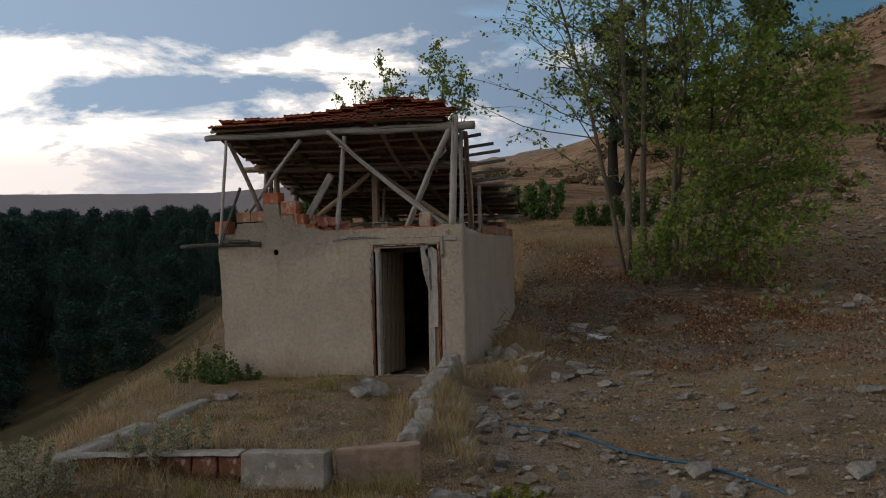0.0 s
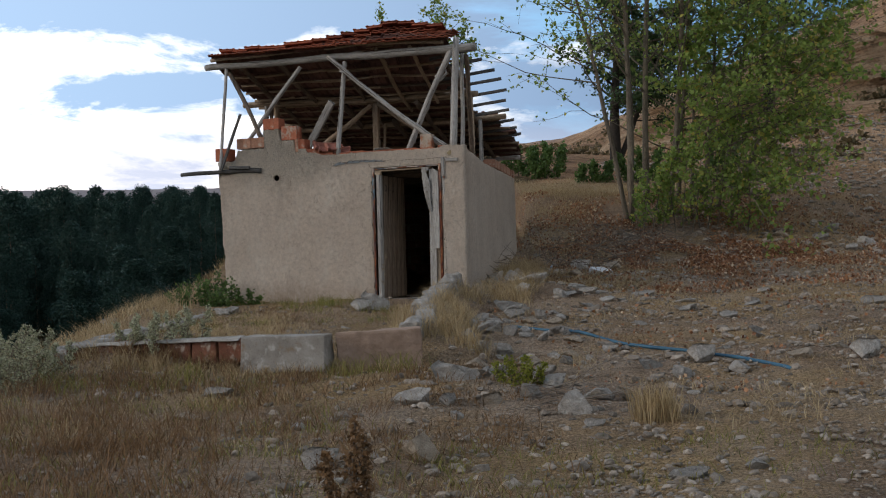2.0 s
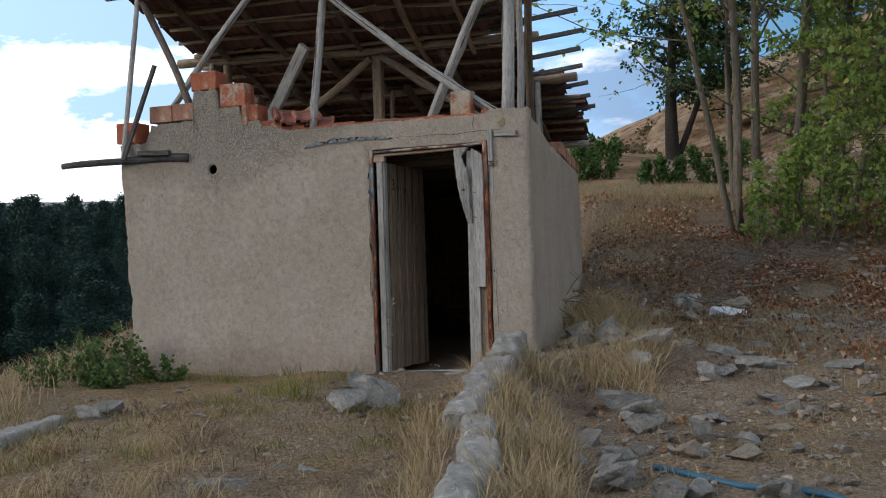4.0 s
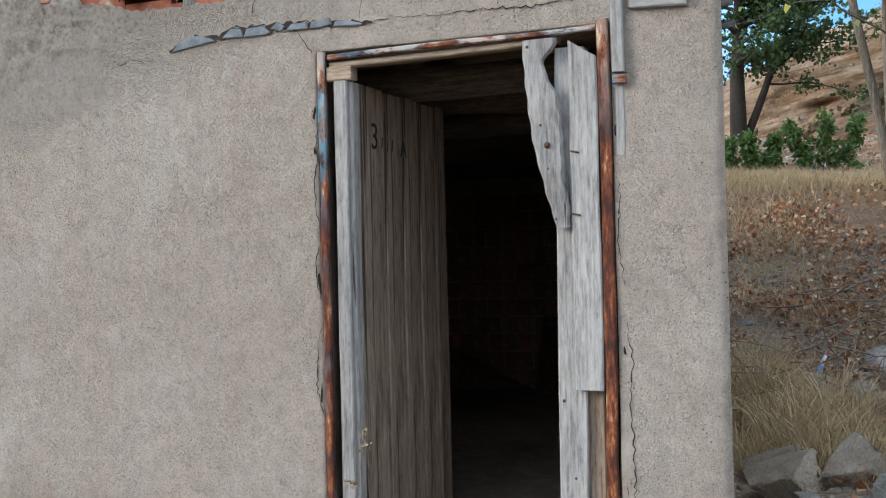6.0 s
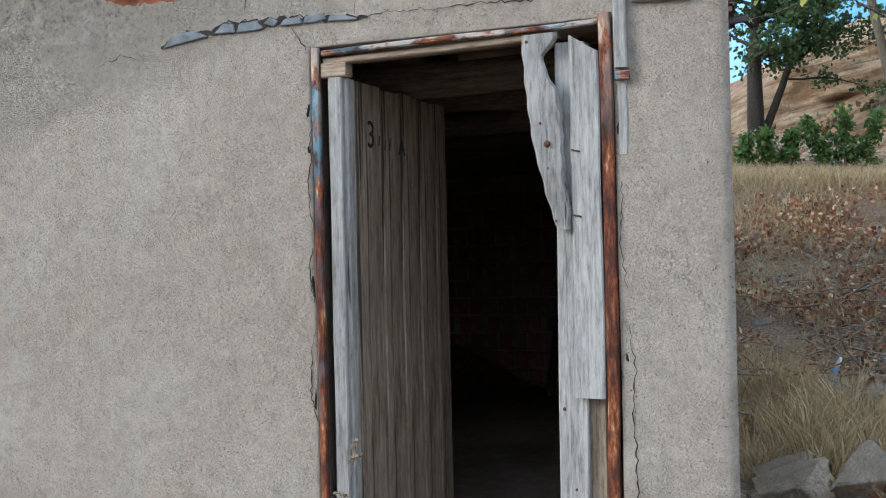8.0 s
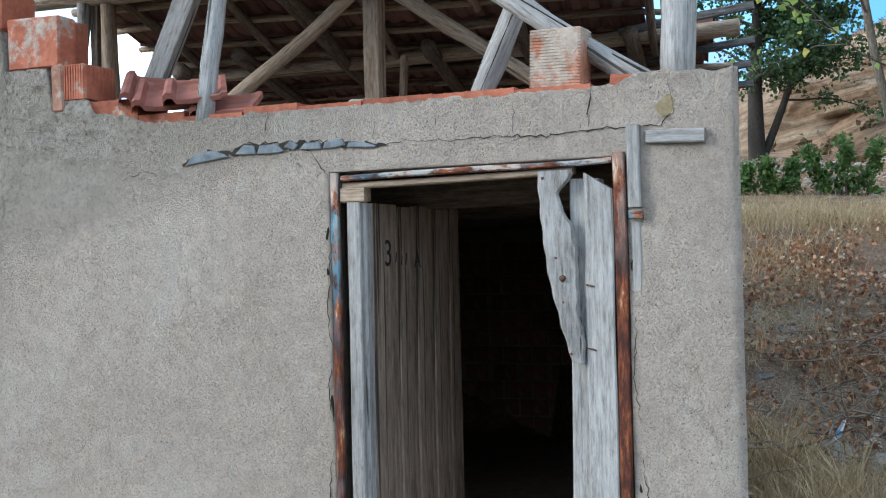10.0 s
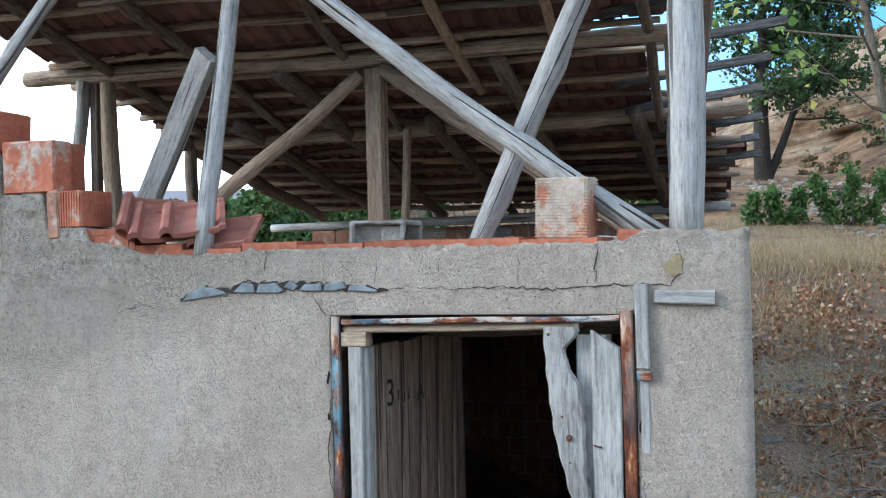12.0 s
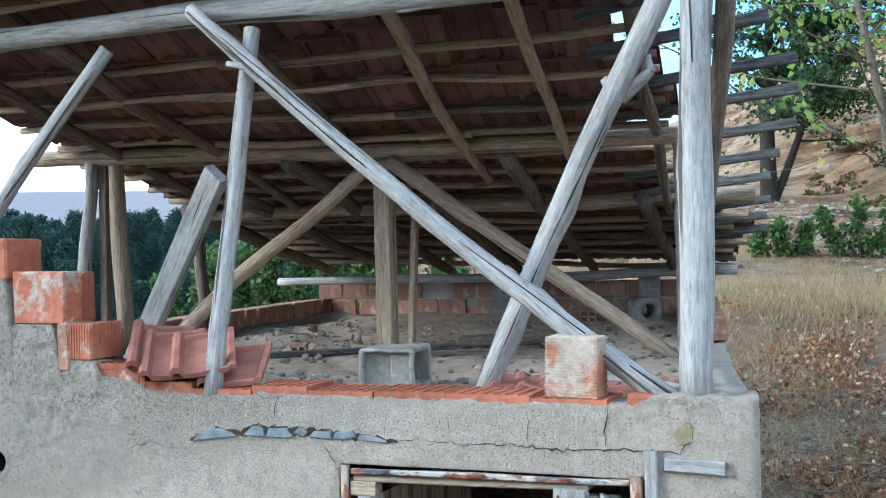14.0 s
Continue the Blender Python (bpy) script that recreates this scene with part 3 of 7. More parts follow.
def land(x, y):
    """Height of the ground; x and y may be arrays."""
    x, y = np.asarray(x, float), np.asarray(y, float)
    yb = y - 0.25 * np.clip(x - 4, 0, 30)
    z = ramp1(yb, [-80, 0, 5, 8, 10, 12, 13, 15, 17, 18, 18.8, 20, 21.2, 22.8, 27.6, 33, 40, 60], [-2.5, -0.85, -0.55, -0.40, -0.27, -0.10, -0.02, 0.09, 0.25, 0.34, 0.43, 0.74, 1.22, 1.74, 2.25, 3.1, 4.0, 6.2])
    # east of the terrace the slope runs straight up into the hill
    steep = ramp1(yb, [21, 24, 28, 34, 42, 60], [0.0, 0.35, 0.9, 1.3, 1.3, 1.0])
    z = z + steep * smooth((x - 6.5) / 4.0)
    # the bank is cut back beside the hut
    z = np.where((x < 1.7) & (y > 18.5), np.minimum(z, 0.4 + (y - 18.5) * 0.16 + 4.0 * np.clip(x - 1.25, 0, 1)), z)
    # terrace behind the kerb
    inside = smooth((x + 3.5) / 0.25) * smooth((-x + 0.05 - (y - 14) * 0.06) / 0.3) * smooth((y - 9.5) / 0.2)
    z = z + inside * ramp1(y, [9, 9.7, 12, 14.5, 16], [0, 0.12, 0.05, 0.0, 0])
    kx = -0.42 + (y - 10.0) * 0.09
    z = z + 0.15 * np.exp(-((x - kx) / 0.28) ** 2) * smooth((y - 9.7) / 0.4) * smooth((14.6 - y) / 0.5) * ramp1(y, [9.7, 12, 14.2], [0.5, 0.9, 1.3])
    # mound east of the door
    z = z + 0.22 * np.exp(-((x - 0.75) / 0.7) ** 2 - ((y - 14.4) / 1.2) ** 2)
    # the valley on the west side
    d = np.clip(-(x + 3.85), 0, None)
    z = z - 9.5 * (1 - np.exp(-d / 9.0)) * smooth((d + 0.5) / 2.2)
    # hills
    r = np.hypot(x, y)
    az = np.degrees(np.arctan2(x, y))
    elev = ramp1(az, [-180, -60, -22, -12, -9, -4, 2.8, 6, 12, 19, 22.5, 35, 60, 90, 180], [2, 3, 3.35, 3.35, 3.55, 4.0, 4.6, 5.0, 6.8, 9.6, 10.7, 13, 13, 9, 2])
    far = ramp1(az, [-180, -20, -8, 3, 12, 24, 60, 90, 180], [900, 1100, 800, 330, 180, 130, 130, 300, 900])
    start = ramp1(az, [-180, -20, -8, 3, 12, 24, 60, 180], [200, 260, 200, 60, 34, 27, 27, 200])
    h = np.tan(np.radians(elev)) * far
    k = smooth((r - start) / (far - start))
    z = z * (1 - k) + (1.6 + h) * k
    z = z + 0.05 * np.sin(x * 1.7 + y * 0.6) * np.sin(y * 1.3 - x * 0.4) * np.clip(1 - np.abs(r - 10) / 60, 0, 1)
    z = z + k * (1 - k) * 1.5 * np.sin(x * 0.045 + 1) * np.sin(y * 0.05)
    return z


def build_ground():
    def spread(n, c, far):
        s = np.linspace(-1, 1, n)
        return c * np.sinh(s * math.asinh(far / c))
    xs = spread(330, 1.8, 3000) + 0.5
    ys = spread(360, 2.2, 3000) + 10
    gx, gy = np.meshgrid(xs, ys)
    gz = land(gx, gy)
    near = np.clip(1 - np.hypot(gx, gy - 11) / 25, 0, 1)
    lump = np.array([[noise.noise(Vector((x * 2.1, y * 2.1, 0))) + 0.5 * noise.noise(Vector((x * 5.3, y * 5.3, 4))) if n > 0 else 0 for x, y, n in zip(a, b, c)] for a, b, c in zip(gx, gy, near)])
    gz = gz + lump * 0.035 * near
    away = np.clip((np.hypot(gx, gy) - 38) / 30, 0, 1) * np.clip(gz / 6, 0, 1)
    crags = np.array([[noise.noise(Vector((x * 0.11, y * 0.11, 2))) + 0.6 * noise.noise(Vector((x * 0.29, y * 0.29, 4))) if n > 0 else 0 for x, y, n in zip(a, b, c)] for a, b, c in zip(gx, gy, away)])
    gz = gz + crags * 0.75 * away
    # sink the sheet under the hut's floor
    q = np.stack([gx - CORNER.x, gy - CORNER.y], -1)
    inv = np.linalg.inv(np.array([[ALONG.x, INTO_WALL.x], [ALONG.y, INTO_WALL.y]]))
    u, v = np.einsum("ij,...j->i...", inv, q)
    room = (u > 0.12) & (u < 3.4) & (v > 0.12) & (v < DEPTH)
    gz = np.where(room, np.minimum(gz, -0.02), gz)
    h, w = gx.shape
    verts = np.stack([gx, gy, gz], -1).reshape(-1, 3)
    i = np.arange(h * w).reshape(h, w)
    faces = np.stack([i[:-1, :-1], i[:-1, 1:], i[1:, 1:], i[1:, :-1]], -1).reshape(-1, 4)
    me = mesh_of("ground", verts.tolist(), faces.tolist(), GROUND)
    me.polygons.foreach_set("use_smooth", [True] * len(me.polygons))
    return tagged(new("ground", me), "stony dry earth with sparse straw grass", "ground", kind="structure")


GROUND_OB = build_ground()


def gz(x, y):
    return float(land(x, y))


# ---- the hut's walls ----
DOOR_R, DOOR_L, DOOR_B, DOOR_T = 0.36, 1.325, 0.03, 1.79


def wall_top(u):
    z = np.interp(u, [0, 0.3, 0.42, 0.46, 1.0, 1.5, 1.62, 1.66, 2.03, 2.09, 2.25, 2.285, 2.43, 2.44, 2.63, 2.65, 2.87, 2.88, 3.3, 3.34, 3.7],
                  [2.02, 2.025, 2.0, 1.994, 1.998, 2.0, 2.0, 1.994, 1.994, 2.02, 2.05, 2.098, 2.10, 2.225, 2.228, 2.38, 2.38, 2.14, 2.13, 1.99, 1.98])
    return float(z) + 0.016 * noise.noise(Vector((u * 14, 3, 0))) + 0.009 * noise.noise(Vector((u * 45, 1, 0)))


def wall_west(z):
    """The worn west end of the front wall at the height z."""
    return 3.53 + 0.045 * z + 0.02 * noise.noise(Vector((z * 5, 8, 0))) + 0.012 * noise.noise(Vector((z * 17, 2, 0)))


def coarse(u, z):
    """Lumps of thrown render round the stepped corner and along the top."""
    k = max(0.0, min(1.0, (z - 1.95) / 0.06)) * 0.5
    k = max(k, max(0.0, 1 - ((u - 2.55) / 0.75) ** 2) * max(0.0, min(1.0, (z - 1.72 + 0.12 * noise.noise(Vector((u * 4, z * 4, 1)))) / 0.2)))
    return k * (noise.noise(Vector((u * 13, z * 13, 9))) * 0.010 + noise.noise(Vector((u * 33, z * 33, 4))) * 0.014)


def build_front_wall():
    bm = bmesh.new()
    T = 0.2

    def skin(u, z, v):
        b = noise.noise(Vector((u * 2.1, z * 2.1, 0))) * 0.012 + noise.noise(Vector((u * 7, z * 7, 5))) * 0.006
        b += coarse(u, z)
        round_off = 0.02 * math.exp(-(u - 0.045) / 0.012)
        return house(u, v, z) - FACE * (-b) * (1 if v == 0 else 0) - FACE * (round_off if v == 0 else 0)

    cols = [0.045 + (DOOR_R - 0.045) * i / 22 for i in range(22)] + [DOOR_R + (DOOR_L - DOOR_R) * i / 60 for i in range(60)] + [DOOR_L + 2.275 * i / 150 for i in range(151)]
    low = [-0.25, -0.15, -0.05] + [DOOR_B + (DOOR_T - DOOR_B) * j / 112 for j in range(113)]
    rows = len(low) + 30
    front, back = [], []
    for u in cols:
        fc, bc = [], []
        for j in range(rows):
            z = low[j] if j < len(low) else DOOR_T + (wall_top(u) - DOOR_T) * (j - len(low) + 1) / 30
            w = u if u <= DOOR_L else DOOR_L + (u - DOOR_L) / 2.275 * (wall_west(z) - DOOR_L)
            fc.append(bm.verts.new(skin(w, z, 0)))
            bc.append(bm.verts.new(skin(w, z, T)))
        front.append(fc), back.append(bc)
    twin = {f: b for fc, bc in zip(front, back) for f, b in zip(fc, bc)}
    for i in range(len(cols) - 1):
        for j in range(rows - 1):
            if 22 <= i < 82 and 3 <= j < 115:
                continue
            bm.faces.new((front[i][j + 1], front[i + 1][j + 1], front[i + 1][j], front[i][j]))
            bm.faces.new((back[i][j], back[i + 1][j], back[i + 1][j + 1], back[i][j + 1]))
    for e in [e for e in bm.edges if len(e.link_faces) == 1 and e.verts[0] in twin]:
        a, b = e.verts
        bm.faces.new((a, b, twin[b], twin[a]))
    for v in [v for v in bm.verts if not v.link_faces]:
        bm.verts.remove(v)
    front = front[82:]
    # the round hole of a stove pipe
    hole = house(2.725, 0, 1.727)
    gone = []
    for col in front:
        for v in [q for q in col if q.is_valid]:
            d = v.co - hole
            s = Vector((d.dot(ALONG), d.z))
            if s.length < 0.026:
                gone.append(v)
            elif s.length < 0.058:
                r = 0.036 + (s.length - 0.026) * 0.7
                t = s.normalized() * r
                v.co = hole + ALONG * t.x + Vector((0, 0, t.y)) + FACE * d.dot(FACE)
    bmesh.ops.delete(bm, geom=gone, context="VERTS")
    bmesh.ops.recalc_face_normals(bm, faces=bm.faces[:])
    ob = part("wall_front", bm, PLASTER, smooth=True)
    return tagged(ob, "sandy cement-plastered front wall with a ragged top", "wall", kind="structure")


WALL_FRONT = build_front_wall()


def build_side_wall(name, u0, u1, v0, v1, top, material, label, light_opening=False):
    """A wall along the depth of the hut between u0 and u1."""
    bm = bmesh.new()
    nv, nz = 76, 40
    grid = {}
    for side, u in enumerate((u0, u1)):
        for i in range(nv + 1):
            for j in range(nz + 1):
                v = v0 + (v1 - v0) * i / nv
                zt = top(v)
                z = -0.3 + (zt + 0.3) * j / nz
                b = noise.noise(Vector((v * 2, z * 2, side * 5))) * 0.014 + noise.noise(Vector((v * 8, z * 8, side * 5))) * 0.005
                grid[side, i, j] = bm.verts.new(hut(u + b, v, z))
    for i in range(nv):
        for j in range(nz):
            # gap added out of view so daylight reaches the room
            if light_opening and 25 <= i < 28 and 25 <= j < 30:
                continue
            for side in (0, 1):
                bm.faces.new([grid[side, *q] for q in ((i, j), (i + 1, j), (i + 1, j + 1), (i, j + 1))])
        bm.faces.new((grid[0, i, nz], grid[0, i + 1, nz], grid[1, i + 1, nz], grid[1, i, nz]))
    for i in (0, nv):
        for j in range(nz):
            bm.faces.new((grid[0, i, j], grid[0, i, j + 1], grid[1, i, j + 1], grid[1, i, j]))
    bmesh.ops.recalc_face_normals(bm, faces=bm.faces[:])
    return tagged(part(name, bm, material, smooth=True), label, "wall", kind="structure")


WALL_EAST = build_side_wall("wall_east", 0.047, 0.2, 0.203, 5.82, lambda v: float(np.interp(v, [0, 0.6, 2, 3.2, 5.82], [2.0, 1.97, 1.92, 1.93, 1.95])) + 0.015 * noise.noise(Vector((v * 6, 2, 0))), PLASTER, "plastered side wall along the dirt bank")
WALL_WEST = build_side_wall("wall_west", 3.36, 3.555, 0.203, 5.75, lambda v: 1.95, PLASTER, "plastered side wall with an unseen opening added to light the room", True)


def build_rear_wall():
    bm = bmesh.new()
    vs = []
    for z in (-0.3, 1.86):
        for u, v in ((0.203, DEPTH), (3.357, DEPTH), (3.357, DEPTH + 0.2), (0.203, DEPTH + 0.2)):
            vs.append(bm.verts.new(hut(u, v, z)))
    for f in ((3, 2, 1, 0), (4, 5, 6, 7), (0, 1, 5, 4), (1, 2, 6, 5), (2, 3, 7, 6), (3, 0, 4, 7)):
        bm.faces.new([vs[i] for i in f])
    return tagged(part("wall_rear", bm, COARSE), "bare hollow clay brick rear wall", "wall", kind="structure")


WALL_REAR = build_rear_wall()


def build_slabs():
    """The room's earth floor, and the packed-earth flat roof over it."""
    bm = bmesh.new()
    n = 40
    g = [[bm.verts.new(hut(0.2 + 3.158 * i / n, 0.2 + (DEPTH - 0.2) * j / n, 0.035 + 0.02 * noise.noise(Vector((i * 0.5, j * 0.5, 2))))) for j in range(n + 1)] for i in range(n + 1)]
    for i in range(n):
        for j in range(n):
            bm.faces.new((g[i][j], g[i][j + 1], g[i + 1][j + 1], g[i + 1][j]))
    tagged(part("floor", bm, EARTH, smooth=True), "dim trodden earth floor inside the hut", "floor", kind="structure")
    bm = bmesh.new()
    n, m = 70, 90
    top, low = [], []
    for i in range(n + 1):
        a, b = [], []
        for j in range(m + 1):
            u, v = 0.203 + 3.154 * i / n, 0.203 + (DEPTH - 0.206) * j / m
            z = 1.965 - 0.012 * v + 0.05 * noise.noise(Vector((u * 1.6, v * 1.6, 0))) + 0.02 * noise.noise(Vector((u * 6, v * 6, 0))) + 0.012 * noise.noise(Vector((u * 17, v * 17, 0)))
            z += 0.05 * math.exp(-((DEPTH - v) / 0.3) ** 2)
            a.append(bm.verts.new(hut(u, v, z)))
            b.append(bm.verts.new(hut(u, v, 1.84)))
        top.append(a), low.append(b)
    for i in range(n):
        for j in range(m):
            if (i - 18) ** 2 + (j - 7) ** 2 < 4:
                continue
            bm.faces.new((top[i][j], top[i][j + 1], top[i + 1][j + 1], top[i + 1][j]))
            bm.faces.new((low[i][j], low[i + 1][j], low[i + 1][j + 1], low[i][j + 1]))
    tagged(part("ceiling", bm, EARTH, smooth=True), "packed earth flat roof strewn with rubble", "flat roof", kind="structure")


build_slabs()


def build_ceiling_beams():
    for i, v in enumerate((0.55, 1.2, 1.9, 2.6, 3.3, 4.05, 4.8)):
        ob = log("ceiling_beam", hut(0.15, v, 1.755), hut(3.35, v, 1.765), 0.065, 0.055, DARK_WOOD)
        tagged(ob, "dark round log beam under the earth roof", "beam", "ceiling beams")


build_ceiling_beams()


# ---- bricks on the walls ----
def hollow_brick_mesh(name, l, w, h, material, holes="top"):
    """A clay block: ribbed sides and a grid of open cells on one face. Base at z 0, centred."""
    bm = bmesh.new()
    nx, ny = max(3, int(l / 0.034)), max(3, int(w / 0.034))
    deep = 0.022
    box(bm, -l / 2, l / 2, -w / 2, w / 2, 0, h - deep)
    t = 0.0075
    for i in range(nx + 1):
        x = -l / 2 + t / 2 + (l - t) * i / nx
        box(bm, x - t / 2, x + t / 2, -w / 2 + 0.0015, w / 2 - 0.0015, h - deep, h)
    for j in range(ny + 1):
        y = -w / 2 + t / 2 + (w - t) * j / ny
        box(bm, -l / 2 - 0.001, l / 2 + 0.001, y - t / 2, y + t / 2, h - deep - 0.001, h - 0.0015)
    me = bpy.data.meshes.new(name)
    bm.to_mesh(me)
    bm.free()
    me.materials.append(material)
    return me


def plain_brick_mesh(name, l, w, h, material, seed=0, grooves=0, bevel=0.006, upright=False):
    bm = bmesh.new()
    bmesh.ops.create_cube(bm, size=1.0, matrix=Matrix.Diagonal((l, w, h, 1)) @ Matrix.Translation((0, 0, 0.5)))
    bmesh.ops.bevel(bm, geom=bm.edges[:], offset=bevel, segments=1, affect="EDGES")
    rng = random.Random(seed)
    for v in bm.verts:
        v.co += Vector((rng.uniform(-1, 1), rng.uniform(-1, 1), rng.uniform(-1, 1))) * 0.003
    for i in range(grooves if upright else 0):
        x = l * ((i + 0.7) / (grooves + 0.4) - 0.5)
        y = w * ((i + 0.7) / (grooves + 0.4) - 0.5)
        box(bm, x - l * 0.28 / grooves, x + l * 0.28 / grooves, -w / 2 - 0.002, w / 2 + 0.002, 0.003, h - 0.003)
        box(bm, -l / 2 - 0.002, l / 2 + 0.002, y - w * 0.28 / grooves, y + w * 0.28 / grooves, 0.004, h - 0.004)
    for i in range(0 if upright else grooves):
        z = h * (i + 0.7) / (grooves + 0.4)
        box(bm, -l / 2 - 0.0008, l / 2 + 0.0008, -w / 2 - 0.0008, w / 2 + 0.0008, z - h * 0.28 / grooves, z + h * 0.28 / grooves)
    me = bpy.data.meshes.new(name)
    bm.to_mesh(me)
    bm.free()
    me.materials.append(material)
    return me


def mortar_bed():
    bm = bmesh.new()
    n = 60
    for i in range(n):
        u0, u1 = 0.21 + 3.08 * i / n, 0.21 + 3.08 * (i + 1) / n
        t = 2.195 + 0.02 * noise.noise(Vector((i * 0.7, 0, 0)))
        vs = [bm.verts.new(hut(u, v, z)) for z in (1.86, t) for u, v in ((u0, DEPTH + 0.002), (u1, DEPTH + 0.002), (u1, DEPTH + 0.15), (u0, DEPTH + 0.15))]
        for f in ((3, 2, 1, 0), (4, 5, 6, 7), (0, 1, 5, 4), (2, 3, 7, 6)):
            bm.faces.new([vs[k] for k in f])
    part("mortar_bed", bm, COARSE, WALL_REAR, "grey-brown mortar between the rear bricks")


mortar_bed()
WALL_TURN = math.degrees(math.atan2(-ALONG.y, -ALONG.x))
SIDE_TURN = math.degrees(math.atan2(INTO_WALL.y, INTO_WALL.x))


def lay(me, name, u, v, z, parent, turn=0.0, rx=0.0, ry=0.0, label="", side=False):
    p = hut(u, v, z)
    return place(name, me, None, parent, label, pose(p.x, p.y, p.z, rx, ry, (SIDE_TURN if side else WALL_TURN) + turn))


WAFFLE = [hollow_brick_mesh("brick", l, 0.185, 0.085, BRICK) for l in (0.235, 0.20, 0.27)]
for u, k, z in ((0.565, 0, 1.925), (0.815, 2, 1.932), (1.07, 0, 1.934), (1.31, 0, 1.930), (1.53, 1, 1.941), (1.755, 0, 1.926)):
    lay(WAFFLE[k], "brick", u, 0.108, z, WALL_FRONT, RNG.uniform(-1.5, 1.5))
lay(WAFFLE[1], "brick", 2.165, 0.11, 2.005, WALL_FRONT, 2)
lay(WAFFLE[0], "brick", 1.985, 0.115, 1.945, WALL_FRONT, -1)
HALF = plain_brick_mesh("brick", 0.15, 0.10, 0.07, BRICK, 2)
lay(HALF, "brick", 0.33, 0.06, 1.955, WALL_FRONT, 4, 0, 3)
MORTARED = plain_brick_mesh("brick", 0.235, 0.093, 0.186, make_brick("half_mortared_brick", (0.30, 0.092, 0.055), (0.43, 0.155, 0.09), 1.0), 14)
FULL = [plain_brick_mesh("brick", 0.20, 0.19, 0.172, BRICK, 3), plain_brick_mesh("brick", 0.232, 0.092, 0.184, BRICK, 4), plain_brick_mesh("brick", 0.235, 0.19, 0.15, BRICK, 8)]
RIBBED = plain_brick_mesh("brick", 0.095, 0.175, 0.128, BRICK, 5, 8, 0.005, True)
SMEARED = [plain_brick_mesh("brick", 0.22, 0.19, 0.14, BRICK_DUSTY, i) for i in (6, 7)]
lay(FULL[2], "brick", 2.78, 0.105, 2.385, WALL_FRONT, 1)
lay(MORTARED, "brick", 2.513, 0.047, 2.226, WALL_FRONT, 0)
lay(FULL[1], "brick", 2.512, 0.143, 2.226, WALL_FRONT, 0)
lay(RIBBED, "brick", 2.328, 0.092, 2.099, WALL_FRONT, 1)
lay(plain_brick_mesh("brick", 0.05, 0.13, 0.17, BRICK_DUSTY, 9), "brick", 2.403, 0.062, 2.06, WALL_FRONT, 2)
lay(SMEARED[1], "brick", 2.975, 0.105, 2.15, WALL_FRONT, 1)
lay(SMEARED[0], "brick", 3.20, 0.105, 2.148, WALL_FRONT, -1)
lay(FULL[0], "brick", 3.55, 0.11, 2.0, WALL_FRONT, -2)
REAR_BRICKS = [plain_brick_mesh("brick", 0.23, 0.18, 0.125, BRICK_DUSTY, 20 + i) for i in range(3)] + [plain_brick_mesh("brick", 0.19, 0.18, 0.125, BRICK_DUSTY, 30)]
for row in range(3):
    u = 0.32 + 0.1 * (row % 2)
    while u < 3.5:
        if not (row == 2 and RNG.random() < 0.12):
            lay(RNG.choice(REAR_BRICKS), "brick", u, DEPTH + 0.08 + RNG.uniform(-0.012, 0.012), 1.80 + row * 0.138, WALL_REAR, RNG.uniform(-2, 2), 0, RNG.uniform(-1, 1))
        u += 0.245 + RNG.uniform(0, 0.012)
for i in range(22):
    lay(RNG.choice(REAR_BRICKS), "brick", 3.45 + RNG.uniform(-0.015, 0.015), 0.45 + i * 0.242, 1.952, WALL_WEST, RNG.uniform(-3, 3), side=True)
for i in range(11):
    lay(RNG.choice(REAR_BRICKS), "brick", 0.125 + RNG.uniform(-0.012, 0.012), 3.1 + i * 0.245, 1.94, WALL_EAST, RNG.uniform(-3, 3), side=True)
# inner courses seen through the doorway
for row in range(11):
    u = 0.30 + 0.11 * (row % 2)
    while u < 2.2:
        lay(REAR_BRICKS[row % 4], "brick", u, DEPTH + 0.08, 0.06 + row * 0.142, WALL_REAR, RNG.uniform(-1, 1))
        u += 0.248


